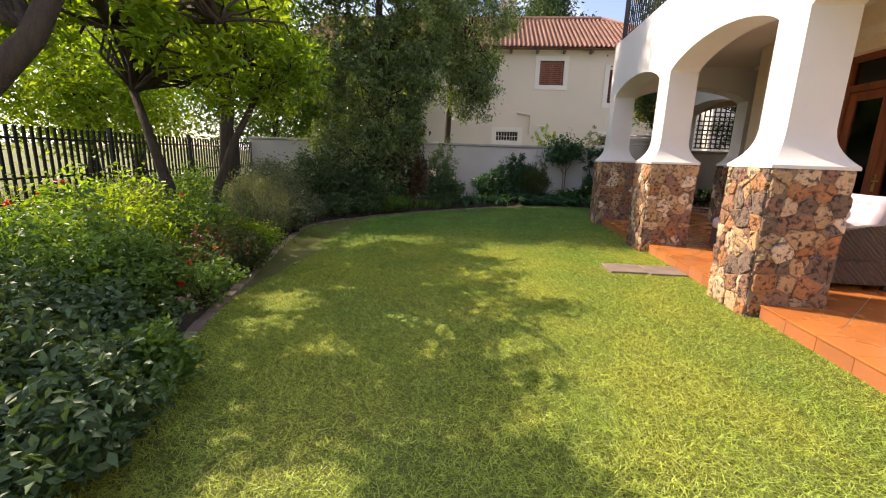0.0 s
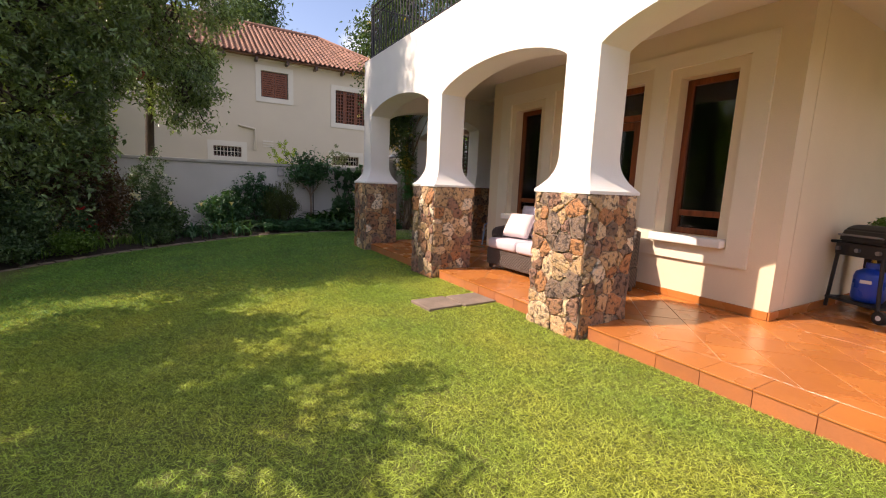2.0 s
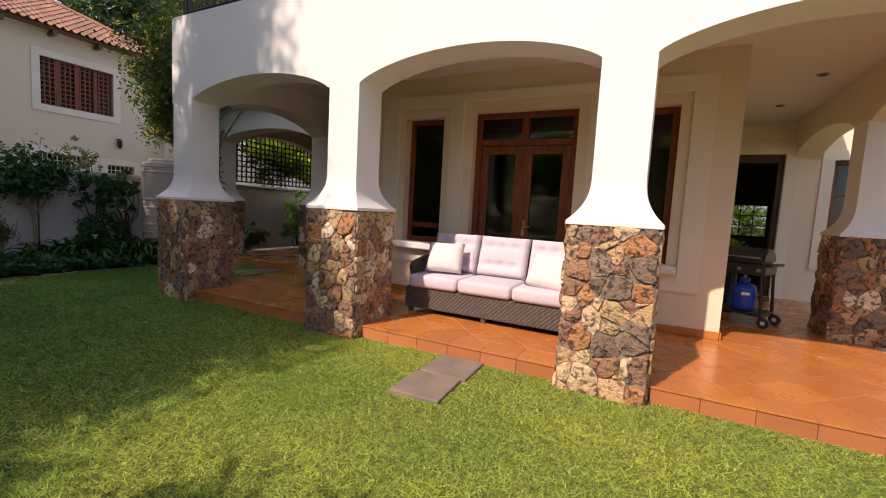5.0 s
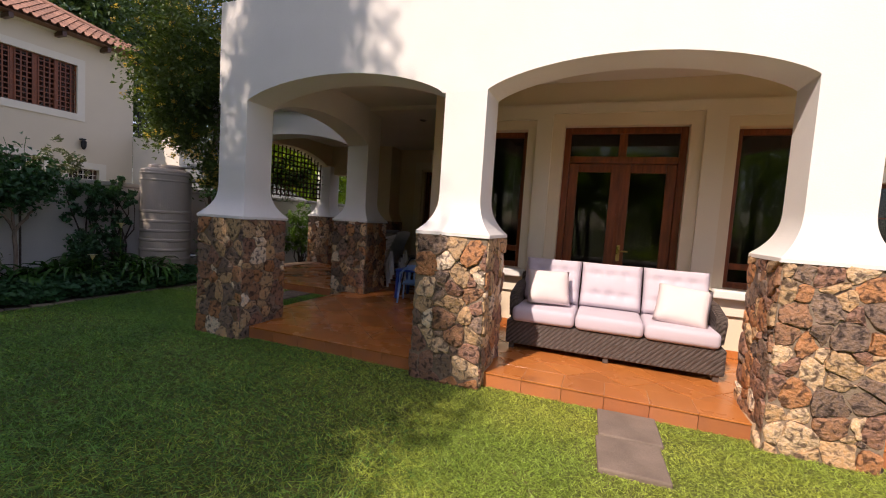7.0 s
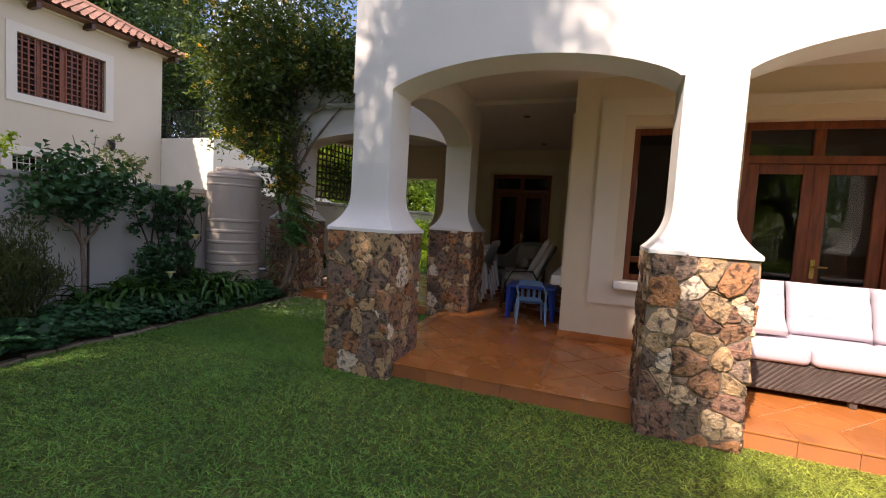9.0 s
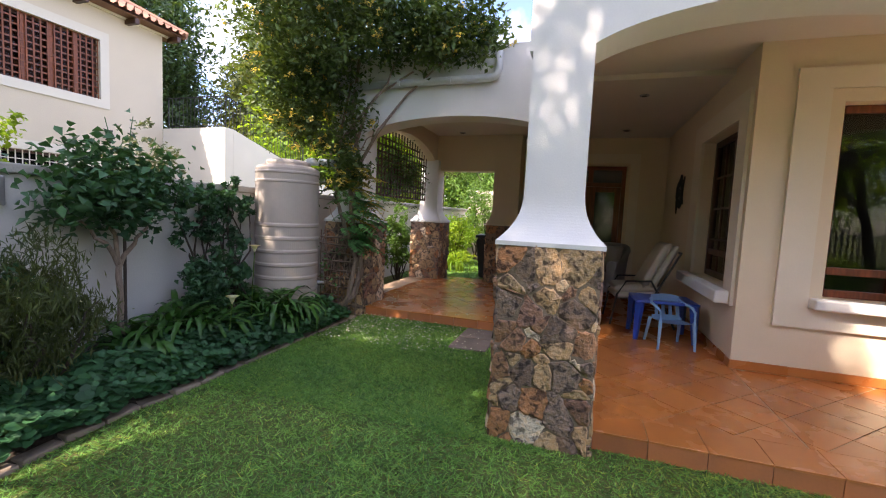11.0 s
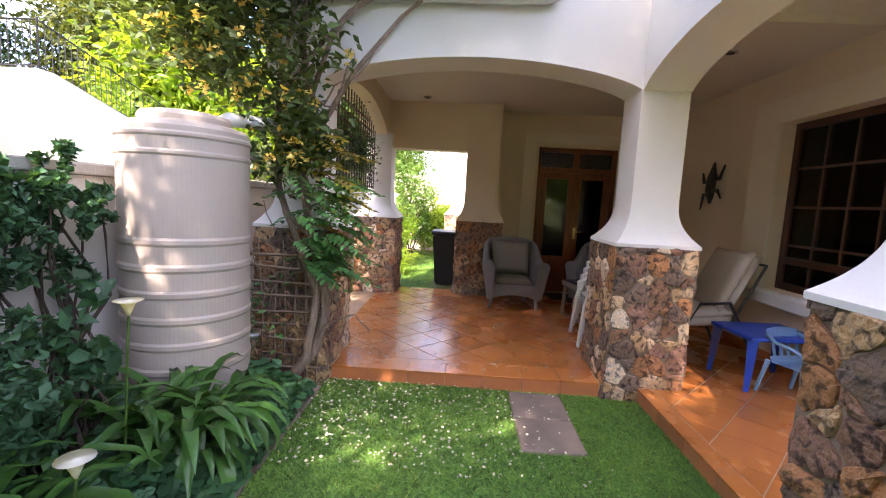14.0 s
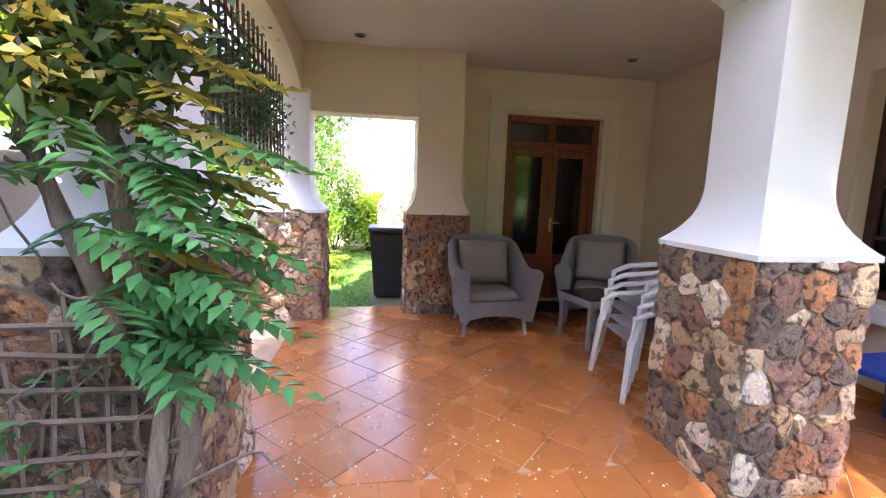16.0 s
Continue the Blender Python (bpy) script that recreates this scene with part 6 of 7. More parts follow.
def water_tank():
    e = thing("water_tank", "tall beige ribbed plastic rainwater tank beside the wall", "water tank", at=(4.18, 12.80, LAWN - 0.02))
    prof = [(0.385, 0.0), (0.39, 0.02)]
    for k in range(8):
        z = 0.10 + k * 0.163
        prof += [(0.386, z - 0.030), (0.394, z - 0.014), (0.394, z + 0.010), (0.386, z + 0.026)]
    for z in (1.775, 1.885):
        prof += [(0.386, z - 0.02), (0.394, z - 0.008), (0.394, z + 0.008), (0.386, z + 0.02)]
    prof += [(0.384, 1.935), (0.365, 1.96), (0.26, 1.99)]
    part("body", lathe(prof, 96), TANK, e, smooth=False)
    part("lid", lathe([(0.27, 1.975), (0.275, 2.015), (0.262, 2.04), (0.20, 2.055), (0.05, 2.06)], 36), TANK, e, "low round screw lid")
    for z, a, r in ((0.14, -0.95, 0.034), (0.46, -0.75, 0.026), (1.815, -0.72, 0.030)):
        d = Vector((math.cos(a), math.sin(a), 0))
        t = bmesh.new()
        tube([d * 0.37 + Vector((0, 0, z)), d * 0.43 + Vector((0, 0, z))], r * 1.35, 12, bm=t)
        tube([d * 0.43 + Vector((0, 0, z)), d * 0.47 + Vector((0, 0, z))], r, 10, bm=t)
        part("outlet", t, STEEL, e, "grey pipe outlet")
    return e


water_tank()
pp = thing("drain_pipe", "white plastic rainwater pipe running to the tank", "pipe", at=(0, 0, 0))
part("run", tube([(4.30, 12.68, 2.20), (4.36, 12.62, 2.27), (4.62, 12.48, 2.29), (4.82, 12.42, 2.30)], 0.05, 12), PVC, pp, smooth=True)
part("riser", tube([(4.82, 12.42, 2.28), (4.86, 12.40, 3.33)], 0.045, 12), PVC, pp, smooth=True)
part("run", tube([(4.86, 12.42, 3.35), (4.86, 10.40, 3.37), (4.86, 10.31, 3.40), (4.86, 10.28, 3.48), (4.86, 10.28, 3.68)], 0.048, 12), PVC, pp, smooth=True)
for y in (11.6, 10.9):
    part("bracket", tube([(4.86, y - 0.02, 3.362), (4.86, y + 0.02, 3.362)], 0.056, 12), PVC, pp)
tagged(part("junction_box", box(1.40, 1.56, 13.20, 13.268, 1.58, 1.80, 0.01), STEEL), "small grey box fixed on the boundary wall", "electric box")

# ceiling spot lights
for k, (x, y) in enumerate(((5.45, 2.25), (6.9, 2.35), (3.4, 8.4), (5.58, 8.55), (7.75, 11.54), (7.77, 8.56), (3.4, 5.4))):
    e = thing("ceiling_spot", "small recessed round ceiling spot light", "ceiling light", "ceiling spots", at=(x, y, PORTICO_CEIL if x > 4.92 and y > 7.6 else CEIL))
    b = bmesh.new()
    lathe([(0.055, -0.012), (0.058, -0.004), (0.058, 0.0)], 20, bm=b)
    part("ring", b, STEEL, e)
    part("lamp", lathe([(0.032, -0.016), (0.034, -0.0125)], 16), RUBBER, e)


# ================= sofa =================
def sofa():
    e = thing("outdoor_sofa", "brown wicker three-seat outdoor sofa with lilac-grey cushions", "sofa", at=(3.22, 5.40, FLOOR), rz=0)
    # local x runs from the front edge towards the wall, y along the seat
    W = 0.985
    part("base", box(0.0, 0.80, -W, W, 0.055, 0.30, 0.02), WICKER_BAND, e, "woven brown wicker base")
    part("back_frame", box(0.70, 0.80, -W, W, 0.30, 0.74, 0.03), WICKER_BAND, e, "woven wicker back")
    for s in (-1, 1):
        b = bmesh.new()
        y0, y1 = (W - 0.09, W) if s > 0 else (-W, -W + 0.09)
        vs = [(0.12, 0.30), (0.05, 0.52), (0.10, 0.585), (0.45, 0.64), (0.72, 0.66), (0.72, 0.30)]
        lo = [b.verts.new((x, y0, z)) for x, z in vs]
        hi = [b.verts.new((x, y1, z)) for x, z in vs]
        b.faces.new(lo)
        b.faces.new(hi)
        for i in range(len(vs)):
            b.faces.new((lo[i], lo[(i + 1) % len(vs)], hi[(i + 1) % len(vs)], hi[i]))
        bmesh.ops.bevel(b, geom=b.edges[:], offset=0.018, segments=2, affect="EDGES")
        part("arm", b, WICKER_BAND, e, "woven wicker arm")
    for x in (0.05, 0.75):
        for y in (-W + 0.06, 0.0, W - 0.06):
            part("leg", box(x - 0.025, x + 0.025, y - 0.025, y + 0.025, 0.0, 0.06, 0.006), WICKER, e)
    for k in range(3):
        y = (k - 1) * 0.622
        b = box(-0.375, 0.375, -0.308, 0.308, -0.075, 0.075, 0.048, None, 4)
        for v in b.verts:
            v.co.z += (0.022 if v.co.z > 0 else 0.0) * (1 - (v.co.x / 0.375) ** 2) * (1 - (v.co.y / 0.308) ** 2) + 0.006 * noise.noise((v.co.x * 5, v.co.y * 5 + k * 3, v.co.z * 3))
        bmesh.ops.transform(b, matrix=pose(0.335, y, 0.375), verts=b.verts)
        part("seat_cushion", b, CUSHION, e, "lilac-grey seat cushion", smooth=True)
        b = tufted(0.50, 0.615, 0.19, 50 + k)
        bmesh.ops.transform(b, matrix=pose(0.60, y, 0.68, 0, -72, 0), verts=b.verts)
        part("back_cushion", b, CUSHION, e, "tufted lilac-grey back cushion", smooth=True)
    return e


def tufted(sx, sy, sz, seed):
    """A back cushion with stitched tufts."""
    b = pillow_bm(sx, sy, sz, 20, 0.3, seed)
    tufts = [(u * sx * 0.22, v * sy * 0.24) for u in (-1, 1) for v in (-1, 0, 1)]
    for v in b.verts:
        if v.co.z > 0:
            for tx, ty in tufts:
                d2 = (v.co.x - tx) ** 2 + (v.co.y - ty) ** 2
                v.co.z -= 0.035 * math.exp(-d2 / 0.0016)
            for tx in (-sx * 0.22, sx * 0.22):
                v.co.z -= 0.012 * math.exp(-((v.co.x - tx) ** 2) / 0.0006)
    return b


def woven(name, col, cell=0.014, low=0.35):
    """Woven cane: crossing strands as relief and colour."""
    m = mat(name, col, 0.55, scale=14, fine=60, bump=0.0, spread=0.3)
    n, l = m.node_tree.nodes, m.node_tree.links
    t = n.new("ShaderNodeTexCoord")
    hs = []
    for ax, sc in (("Z", 1.6), ("DIAGONAL", 0.7)):
        w = n.new("ShaderNodeTexWave")
        w.wave_type, w.bands_direction = "BANDS", ax
        w.inputs["Scale"].default_value, w.inputs["Distortion"].default_value = sc / cell * 0.5, 0.6
        l.new(t.outputs["Object"], w.inputs["Vector"])
        hs.append(w)
    mu = n.new("ShaderNodeMath")
    mu.operation = "MULTIPLY"
    l.new(hs[0].outputs["Fac"], mu.inputs[0])
    l.new(hs[1].outputs["Fac"], mu.inputs[1])
    bp = n.new("ShaderNodeBump")
    bp.inputs["Strength"].default_value, bp.inputs["Distance"].default_value = 1.0, 0.012
    l.new(mu.outputs[0], bp.inputs["Height"])
    l.new(bp.outputs["Normal"], n["Principled BSDF"].inputs["Normal"])
    mx = n.new("ShaderNodeMix")
    mx.data_type = "RGBA"
    src = n["Principled BSDF"].inputs["Base Color"].links[0].from_socket
    l.new(mu.outputs[0], mx.inputs["Factor"])
    mx.inputs["A"].default_value = (*[c * low for c in col], 1)
    l.new(src, mx.inputs["B"])
    l.new(mx.outputs["Result"], n["Principled BSDF"].inputs["Base Color"])
    return m


WICKER_BAND = woven("brown_weave", (0.27, 0.21, 0.18), 0.026, 0.22)
WEAVE_GREY = woven("grey_weave", (0.58, 0.54, 0.55), 0.016, 0.5)
sofa()
for (x, y, z, rx, ry, rz, s, m, lab) in ((3.50, 6.02, FLOOR + 0.645, 0, -62, 14, 0.38, PILLOW, "pale square scatter pillow leaning in the sofa corner"), (3.46, 4.76, FLOOR + 0.615, 8, -58, -16, 0.40, PILLOW, "soft fluffy pink-white scatter pillow on the sofa"), ):
    ob = tagged(part("scatter_pillow", pillow_bm(s, s * 1.15, 0.17, 12, 0.7, int(y * 10)), m, smooth=True), lab, "pillow", "pillows on the sofa")
    ob.matrix_world = pose(x, y, z, rx, ry, rz)


# ================= barbecue =================
def barbecue():
    e = thing("gas_barbecue", "black gas barbecue on a wheeled cart", "barbecue", at=(5.45, 2.66, FLOOR), rz=0)
    W, D = 0.275, 0.22
    for x in (-W + 0.03, W - 0.03):
        for y in (-D + 0.02, D - 0.02):
            part("leg", tube([(x * 1.08, y, 0.04), (x * 0.92, y, 0.66)], 0.018, 8), BLACK, e)
    part("shelf", box(-W, W, -D, D, 0.13, 0.16, 0.006), BLACK, e)
    part("firebox", box(-W + 0.02, W - 0.02, -D, D, 0.62, 0.76, 0.02), BLACK, e, "black firebox")
    part("side_shelf", box(W - 0.02, W + 0.05, -D, D, 0.74, 0.77, 0.008), BLACK, e)
    part("side_shelf", box(-W - 0.04, -W + 0.02, -D, D, 0.74, 0.77, 0.008), BLACK, e)
    b = bmesh.new()
    prof = [(-D, 0.765), (-D, 0.82), (-D * 0.8, 0.90), (-D * 0.35, 0.945), (D * 0.35, 0.945), (D * 0.8, 0.90), (D, 0.82), (D, 0.765)]
    lo = [b.verts.new((-W + 0.04, y, z)) for y, z in prof]
    hi = [b.verts.new((W - 0.04, y, z)) for y, z in prof]
    b.faces.new(lo)
    b.faces.new(hi)
    for i in range(len(prof)):
        b.faces.new((lo[i], lo[(i + 1) % len(prof)], hi[(i + 1) % len(prof)], hi[i]))
    bmesh.ops.bevel(b, geom=b.edges[:], offset=0.02, segments=2, affect="EDGES")
    lid = part("lid", b, BLACK, e, "rounded black lid")
    part("lid_handle", tube([(-0.2, -D + 0.01, 0.83), (-0.2, -D - 0.04, 0.84), (0.2, -D - 0.04, 0.84), (0.2, -D + 0.01, 0.83)], 0.010, 8), STEEL, lid, "steel bar handle")
    for y in (-D + 0.02, D - 0.02):
        w = part("wheel", tube([(W + 0.02, y - 0.02, 0.065), (W + 0.02, y + 0.02, 0.065)], 0.065, 18), RUBBER, e)
        part("hub", tube([(W + 0.02, y - 0.024, 0.065), (W + 0.02, y + 0.024, 0.065)], 0.025, 10), PVC, w)
    for k in range(3):
        part("knob", tube([(-0.2 + 0.2 * k, -D - 0.03, 0.69), (-0.2 + 0.2 * k, -D, 0.69)], 0.022, 12), STEEL, e)
    return e


bq = barbecue()
bq.matrix_world = pose(5.50, 2.74, FLOOR, 0, 0, 243)
gb = thing("gas_bottle", "blue gas bottle standing on the barbecue shelf", "gas bottle", at=(5.46, 2.75, FLOOR + 0.16))
part("body", lathe([(0.11, 0.0), (0.125, 0.015), (0.135, 0.05), (0.135, 0.26), (0.12, 0.31), (0.06, 0.345), (0.035, 0.355)], 28), GAS_BLUE, gb, smooth=True)
part("collar", tube([(0, 0, 0.35), (0, 0, 0.41)], 0.055, 14), GAS_BLUE, gb)
part("valve", tube([(0, 0, 0.41), (0, 0, 0.44)], 0.02, 10), BRASS, gb, "brass valve")
part("label", box(-0.1395, -0.134, -0.045, 0.045, 0.20, 0.235, 0.001), PLASTIC_WHITE, gb, "plain white printed band")
ph = thing("potted_plant", "small potted plant standing behind the barbecue", "plant", at=(6.10, 2.86, FLOOR))
part("pot", lathe([(0.10, 0.0), (0.12, 0.30), (0.13, 0.80), (0.135, 0.82)], 20), BARK, ph, "tall brown planter")
pts, _ = clumps(np.random.default_rng(3), (0, 0, 0.90), (0.13, 0.13, 0.10), 26, 16, 0.03)
leaves("foliage", pts, 0.06, LEAF_MID, ph, 5)


# ================= portico furniture =================
def armchair():
    e = thing("wicker_armchair", "grey woven wicker armchair with a taupe cushion", "armchair", "wicker armchairs")
    # faces -x; straight sides run into a round back, the arms roll outwards
    plan = [(-0.38 + 0.125 * k, -0.335) for k in range(4)]
    plan += [(0.12 + 0.24 * math.cos(math.radians(a)), 0.335 * math.sin(math.radians(a))) for a in range(-75, 76, 15)]
    plan += [(-0.005 - 0.125 * k, 0.335) for k in range(4)]
    def top_at(x):
        u = min(1.0, max(0.0, (x + 0.16) / 0.42))
        return 0.60 + 0.255 * u * u * (3 - 2 * u) + 0.075 * min(1.0, max(0.0, (x - 0.17) / 0.19)) ** 0.6
    b = bmesh.new()
    rows_ = []
    for x, y in plan:
        t = top_at(x)
        rows_.append([b.verts.new(q) for q in ((x, y, 0.16), (x * 1.04 + 0.01, y * 1.06, 0.40), (x * 1.10 + 0.02, y * 1.16, t), (x * 0.98 + 0.01, y * 1.02, t), (x * 0.90, y * 0.88, 0.40), (x * 0.88, y * 0.86, 0.16))])
    for r0, r1 in zip(rows_, rows_[1:]):
        for k in range(6):
            b.faces.new((r0[k], r1[k], r1[(k + 1) % 6], r0[(k + 1) % 6]))
    b.faces.new(rows_[0])
    b.faces.new(rows_[-1][::-1])
    bmesh.ops.recalc_face_normals(b, faces=b.faces)
    part("shell", b, WEAVE_GREY, e, "curved woven wicker shell")
    path = [(x * 1.05 + 0.02, y * 1.12, top_at(x)) for x, y in plan]
    radii = [0.068 - 0.038 * min(1.0, max(0.0, (x + 0.16) / 0.42)) for x, y in plan]
    part("rolled_arm", tube(path, radii, 12), WEAVE_GREY, e, "rolled wicker rim")
    # tapering scrolled fronts of the arms with a plaited edge
    for sg in (-1, 1):
        edge = [(0.30, 0.15)] + [(0.375 + 0.078 * math.cos(math.radians(a)), 0.60 + 0.078 * math.sin(math.radians(a))) for a in range(190, -31, -20)] + [(0.365, 0.15)]
        b = bmesh.new()
        f = [b.verts.new((-0.405, sg * y, z)) for y, z in edge]
        g = [b.verts.new((-0.36, sg * y, z)) for y, z in edge]
        b.faces.new(f)
        b.faces.new(g[::-1])
        for k in range(len(f)):
            b.faces.new((f[k], f[k - 1], g[k - 1], g[k]))
        bmesh.ops.recalc_face_normals(b, faces=b.faces)
        part("arm_front", b, WEAVE_GREY, e, "scrolled woven arm front")
        part("plaited_edge", tube([(-0.405, sg * y, z) for y, z in edge], 0.011, 6), WEAVE_GREY, e)
    # front apron with an arched lower edge
    b = bmesh.new()
    prev = None
    for k in range(11):
        y = -0.32 + 0.064 * k
        low = 0.155 + 0.055 * (1 - (y / 0.32) ** 2)
        row = [b.verts.new(q) for q in ((-0.385, y, low), (-0.395, y, 0.345), (-0.345, y, 0.345), (-0.345, y, low))]
        if prev:
            for i in range(4):
                b.faces.new((prev[i], row[i], row[(i + 1) % 4], prev[(i + 1) % 4]))
        prev = row
    bmesh.ops.recalc_face_normals(b, faces=b.faces)
    part("apron", b, WEAVE_GREY, e, "arched woven front apron")
    part("seat_base", box(-0.34, 0.28, -0.29, 0.29, 0.22, 0.31, 0.02), WEAVE_GREY, e)
    for x, y in ((-0.32, -0.30), (-0.32, 0.30), (0.24, -0.26), (0.24, 0.26)):
        part("leg", tube([(x, y, 0.18), (x * 1.1, y * 1.08, 0.0)], [0.026, 0.018], 8), WEAVE_GREY, e)
    b = pillow_bm(0.56, 0.54, 0.13, 10, 0.25, 61)
    bmesh.ops.transform(b, matrix=pose(-0.04, 0, 0.365), verts=b.verts)
    part("seat_cushion", b, CUSHION_GREY, e, "taupe seat cushion", smooth=True)
    b = pillow_bm(0.50, 0.56, 0.15, 10, 0.25, 62)
    bmesh.ops.transform(b, matrix=pose(0.14, 0, 0.665, 0, -74, 0), verts=b.verts)
    part("back_cushion", b, CUSHION_GREY, e, "taupe back cushion", smooth=True)
    return e


ac = armchair()
ac.matrix_world = pose(7.52, 10.18, FLOOR, 0, 0, 2)
copy_thing(ac, pose(7.68, 8.80, FLOOR, 0, 0, -30))
st = thing("side_table", "low grey wicker side table with a glass top", "table", at=(6.95, 9.25, FLOOR), rz=12)
part("top", box(-0.24, 0.24, -0.24, 0.24, 0.40, 0.47, 0.012), WEAVE_GREY, st)
part("glass_top", box(-0.235, 0.235, -0.235, 0.235, 0.4705, 0.478, 0.002), GLASS, st)
for x in (-0.2, 0.2):
    for y in (-0.2, 0.2):
        part("leg", tube([(x, y, 0.42), (x * 1.08, y * 1.08, 0.0)], 0.024, 8), WEAVE_GREY, st)


def plastic_chair(name, s, material, label, group="", category="chair"):
    """A moulded garden chair; faces -x."""
    e = thing(name, label, category, group)
    b = bmesh.new()
    g = []
    for i in range(9):
        row = []
        u = i / 8
        for j in range(9):
            v = j / 8 * 2 - 1
            if u < 0.55:
                x = -0.22 + 0.42 * u / 0.55
                z = 0.42 - 0.015 * (1 - v * v) - 0.02 * (u / 0.55)
            else:
                w = (u - 0.55) / 0.45
                x = 0.20 + 0.11 * w + 0.02 * v * v * -1
                z = 0.40 + 0.40 * w * (1 - 0.06 * v * v)
            row.append(b.verts.new((x * s, v * 0.225 * s, z * s)))
        g.append(row)
    for i in range(8):
        for j in range(8):
            if i >= 5 and i < 7 and j % 2 == 1:
                continue
            b.faces.new((g[i][j], g[i + 1][j], g[i + 1][j + 1], g[i][j + 1]))
    bmesh.ops.solidify(b, geom=b.faces[:], thickness=0.012 * s)
    part("seat_shell", b, material, e, "moulded plastic seat and slatted back")
    for sg in (-1, 1):
        y = sg * 0.25 * s
        part("armrest", tube([(0.27 * s, y * 0.92, 0.72 * s), (0.12 * s, y * 1.08, 0.665 * s), (-0.10 * s, y * 1.1, 0.645 * s), (-0.22 * s, y * 1.05, 0.60 * s), (-0.235 * s, y * 1.02, 0.40 * s)], 0.021 * s, 8), material, e)
        part("leg", tube([(-0.225 * s, y * 1.02, 0.44 * s), (-0.27 * s, y * 1.12, 0.0)], [0.03 * s, 0.02 * s], 6), material, e)
        part("leg", tube([(0.20 * s, y * 0.96, 0.42 * s), (0.29 * s, y * 1.08, 0.0)], [0.03 * s, 0.02 * s], 6), material, e)
    return e


pc = plastic_chair("plastic_chair", 1.0, PLASTIC_WHITE, "white moulded plastic garden chair in a stack", "stacked white chairs")
pc.matrix_world = pose(5.98, 9.36, FLOOR, 0, 0, -96)
for k in range(1, 4):
    copy_thing(pc, pose(5.98 + 0.010 * k, 9.36 - 0.03 * k, FLOOR + 0.075 * k, 0, 0, -96))
bc = plastic_chair("toddler_chair", 0.68, PLASTIC_SKY, "small pale blue plastic toddler chair", "", "chair")
bc.matrix_world = pose(4.76, 8.18, FLOOR, 0, 0, 14)
bt = thing("toddler_table", "small blue plastic table for children", "table", at=(5.12, 8.22, FLOOR), rz=4)
part("top", box(-0.26, 0.26, -0.33, 0.33, 0.43, 0.465, 0.014), PLASTIC_BLUE, bt)
for x in (-1, 1):
    for y in (-1, 1):
        b = bmesh.new()
        tube([(x * 0.215, y * 0.28, 0.445), (x * 0.235, y * 0.305, 0.0)], [0.055, 0.026], 4, bm=b)
        part("leg", b, PLASTIC_BLUE, bt)


def recliner():
    e = thing("patio_recliner", "metal patio recliner with thick cream-edged cushions", "chair", at=(5.82, 8.42, FLOOR), rz=-84)
    for s in (-1, 1):
        y = s * 0.29
        part("frame_side", tube([(-0.36, y, 0.0), (-0.30, y, 0.40), (-0.20, y, 0.58), (0.10, y, 0.60), (0.22, y, 0.40), (0.42, y, 0.0)], 0.014, 8), BLACK, e, "dark bent metal tube")
        part("back_rail", tube([(0.12, y, 0.36), (0.42, y, 0.98)], 0.013, 8), BLACK, e)
    part("cross_bar", tube([(0.42, -0.29, 0.98), (0.42, 0.29, 0.98)], 0.013, 8), BLACK, e)
    part("cross_bar", tube([(-0.30, -0.29, 0.36), (-0.30, 0.29, 0.36)], 0.013, 8), BLACK, e)
    for k, (m, lift) in enumerate(((CUSHION_GREY, 0.0), (CUSHION_CREAM, 0.085))):
        b = pillow_bm(0.56, 0.56, 0.10, 10, 0.15, 71 + k)
        bmesh.ops.transform(b, matrix=pose(-0.06, 0, 0.40 + lift, 0, -4, 0), verts=b.verts)
        part("seat_cushion", b, CUSHION_CREAM, e, "cream piped seat cushion", smooth=True)
        b = pillow_bm(0.68, 0.54, 0.10, 10, 0.15, 74 + k)
        bmesh.ops.transform(b, matrix=pose(0.24 - lift * 0.9, 0, 0.76 + lift * 0.4, 0, -64, 0), verts=b.verts)
        part("back_cushion", b, CUSHION_CREAM, e, "cream piped back cushion", smooth=True)
    return e


recliner()
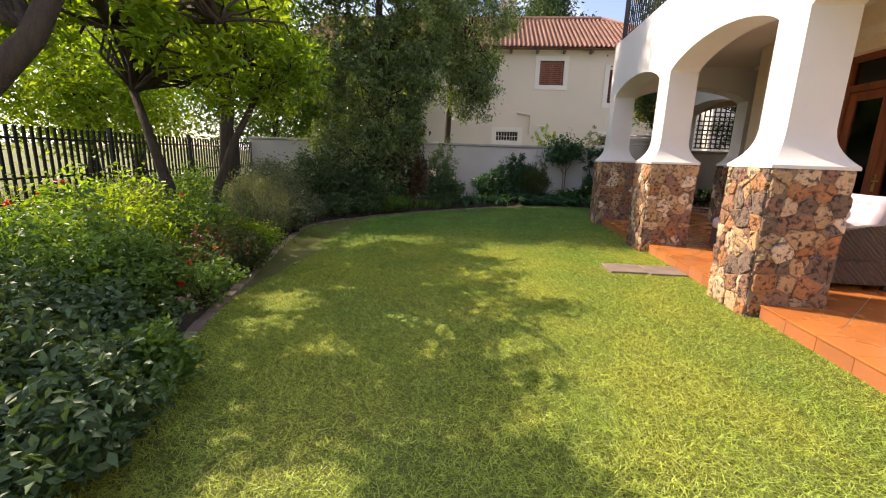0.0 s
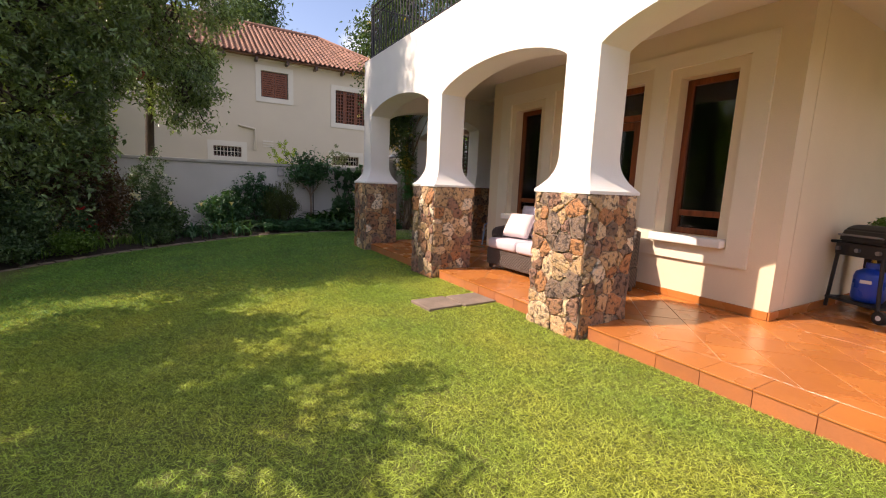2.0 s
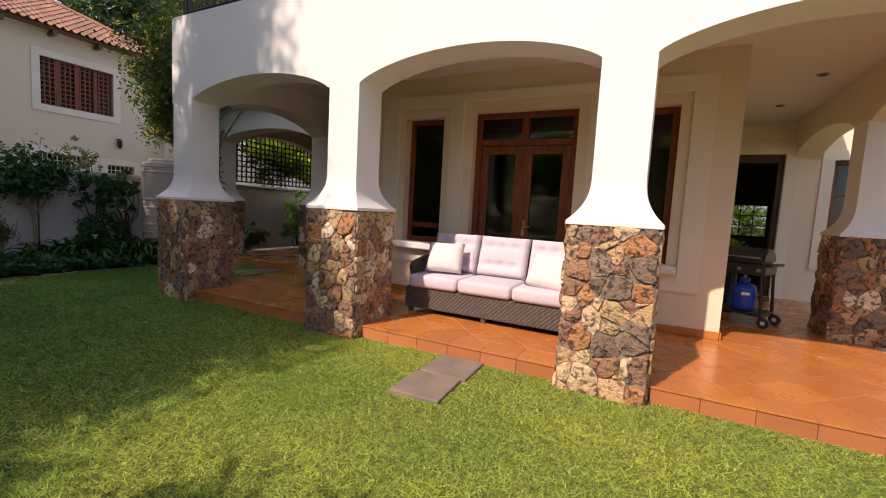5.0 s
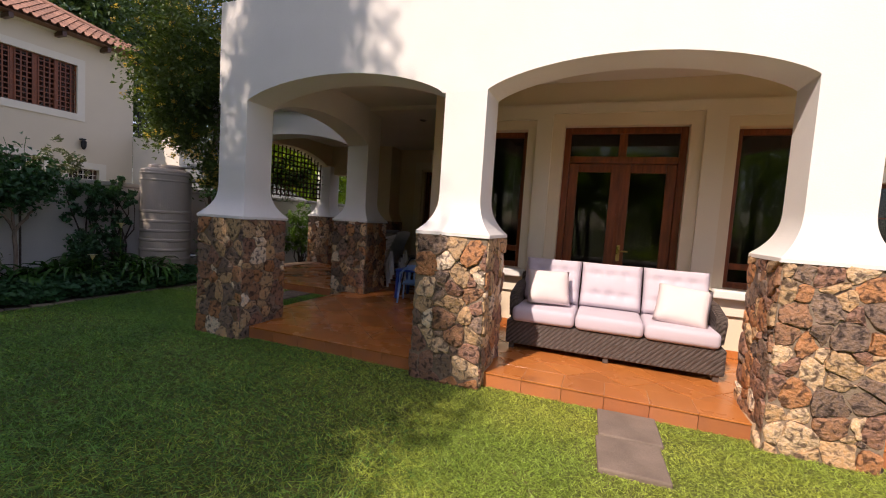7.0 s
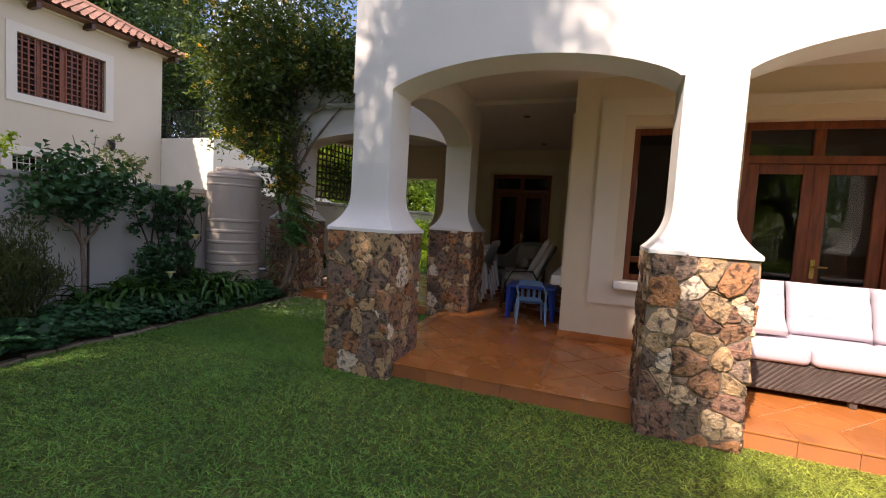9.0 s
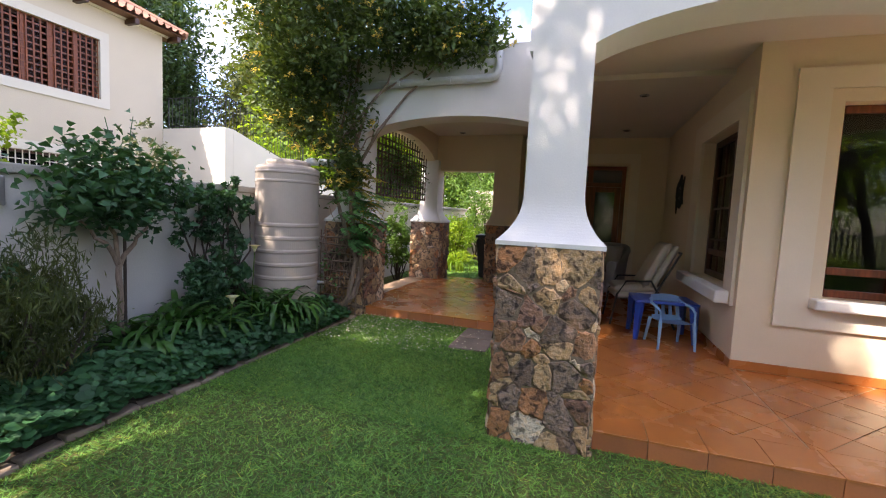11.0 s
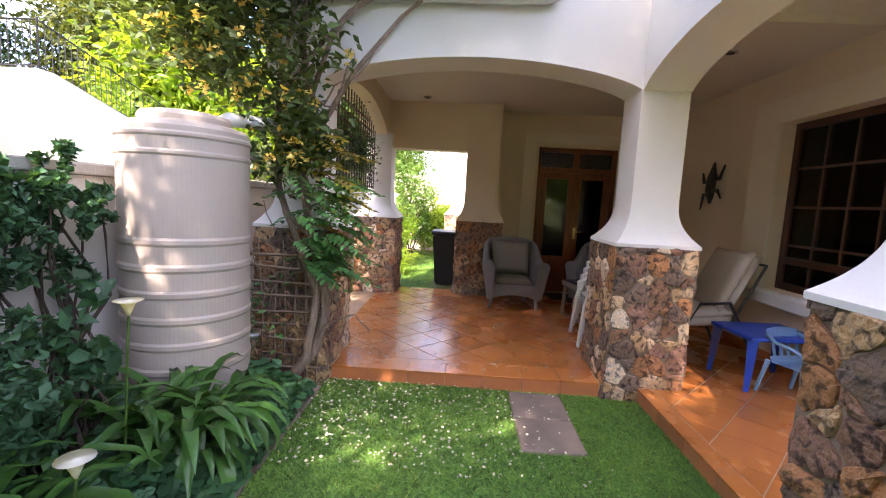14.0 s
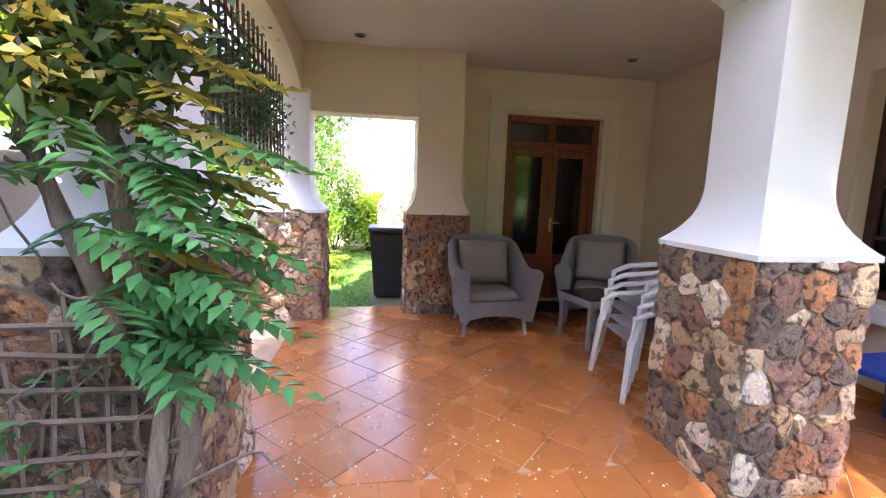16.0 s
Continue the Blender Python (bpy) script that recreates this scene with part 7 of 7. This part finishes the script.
# dark metal ornament on the wall
orn = thing("wall_ornament", "dark metal lizard-like ornament hung on the wall", "ornament", at=(7.0, 7.763, 2.15))
b = bmesh.new()
tube([(0, 0.02, -0.22), (0.02, 0.02, -0.05), (0, 0.025, 0.10), (-0.02, 0.02, 0.30)], [0.015, 0.06, 0.055, 0.012], 8, bm=b)
part("body", b, RUBBER, orn)
for x, z0, z1 in ((-0.24, 0.08, 0.25), (0.22, 0.05, 0.18), (-0.22, -0.06, -0.16), (0.20, -0.10, -0.30)):
    part("limb", tube([(0, 0.02, (z0 + z1) * 0.3), (x * 0.7, 0.03, z0), (x, 0.02, z1)], [0.03, 0.022, 0.01], 6), RUBBER, orn)

# wheelie bin beyond the opening
wb = thing("wheelie_bin", "tall black plastic wheelie bin by the portico opening", "bin", at=(9.28, 11.16, 0.20), rz=0)
b = bmesh.new()
lo = [b.verts.new(c) for c in ((-0.22, -0.22, 0.05), (0.24, -0.22, 0.05), (0.24, 0.22, 0.05), (-0.22, 0.22, 0.05))]
hi = [b.verts.new(c) for c in ((-0.30, -0.29, 0.98), (0.28, -0.29, 0.98), (0.28, 0.29, 0.98), (-0.30, 0.29, 0.98))]
b.faces.new(lo)
b.faces.new(hi)
for i in range(4):
    b.faces.new((lo[i], lo[(i + 1) % 4], hi[(i + 1) % 4], hi[i]))
bmesh.ops.bevel(b, geom=b.edges[:], offset=0.03, segments=2, affect="EDGES")
part("body", b, RUBBER, wb)
part("lid", box(-0.34, 0.30, -0.31, 0.31, 0.98, 1.05, 0.025), RUBBER, wb)
part("handle", tube([(0.30, -0.2, 1.0), (0.37, -0.2, 1.02), (0.37, 0.2, 1.02), (0.30, 0.2, 1.0)], 0.018, 8), RUBBER, wb)
for y in (-0.2, 0.2):
    part("wheel", tube([(0.24, y - 0.03, 0.08), (0.24, y + 0.03, 0.08)], 0.10, 16), RUBBER, wb)
# paved strip under the bin and door mat
tagged(part("paving", box(8.36, 10.4, 10.75, 11.45, 0.05, 0.235, 0.01), PAVER), "grey paved strip at the portico opening", "paving", kind="structure")
tagged(part("door_mat", box(7.95, 8.45, 8.7, 9.5, FLOOR + 0.001, FLOOR + 0.014, 0.005), RUBBER), "dark doormat in front of the glazed doors", "mat")
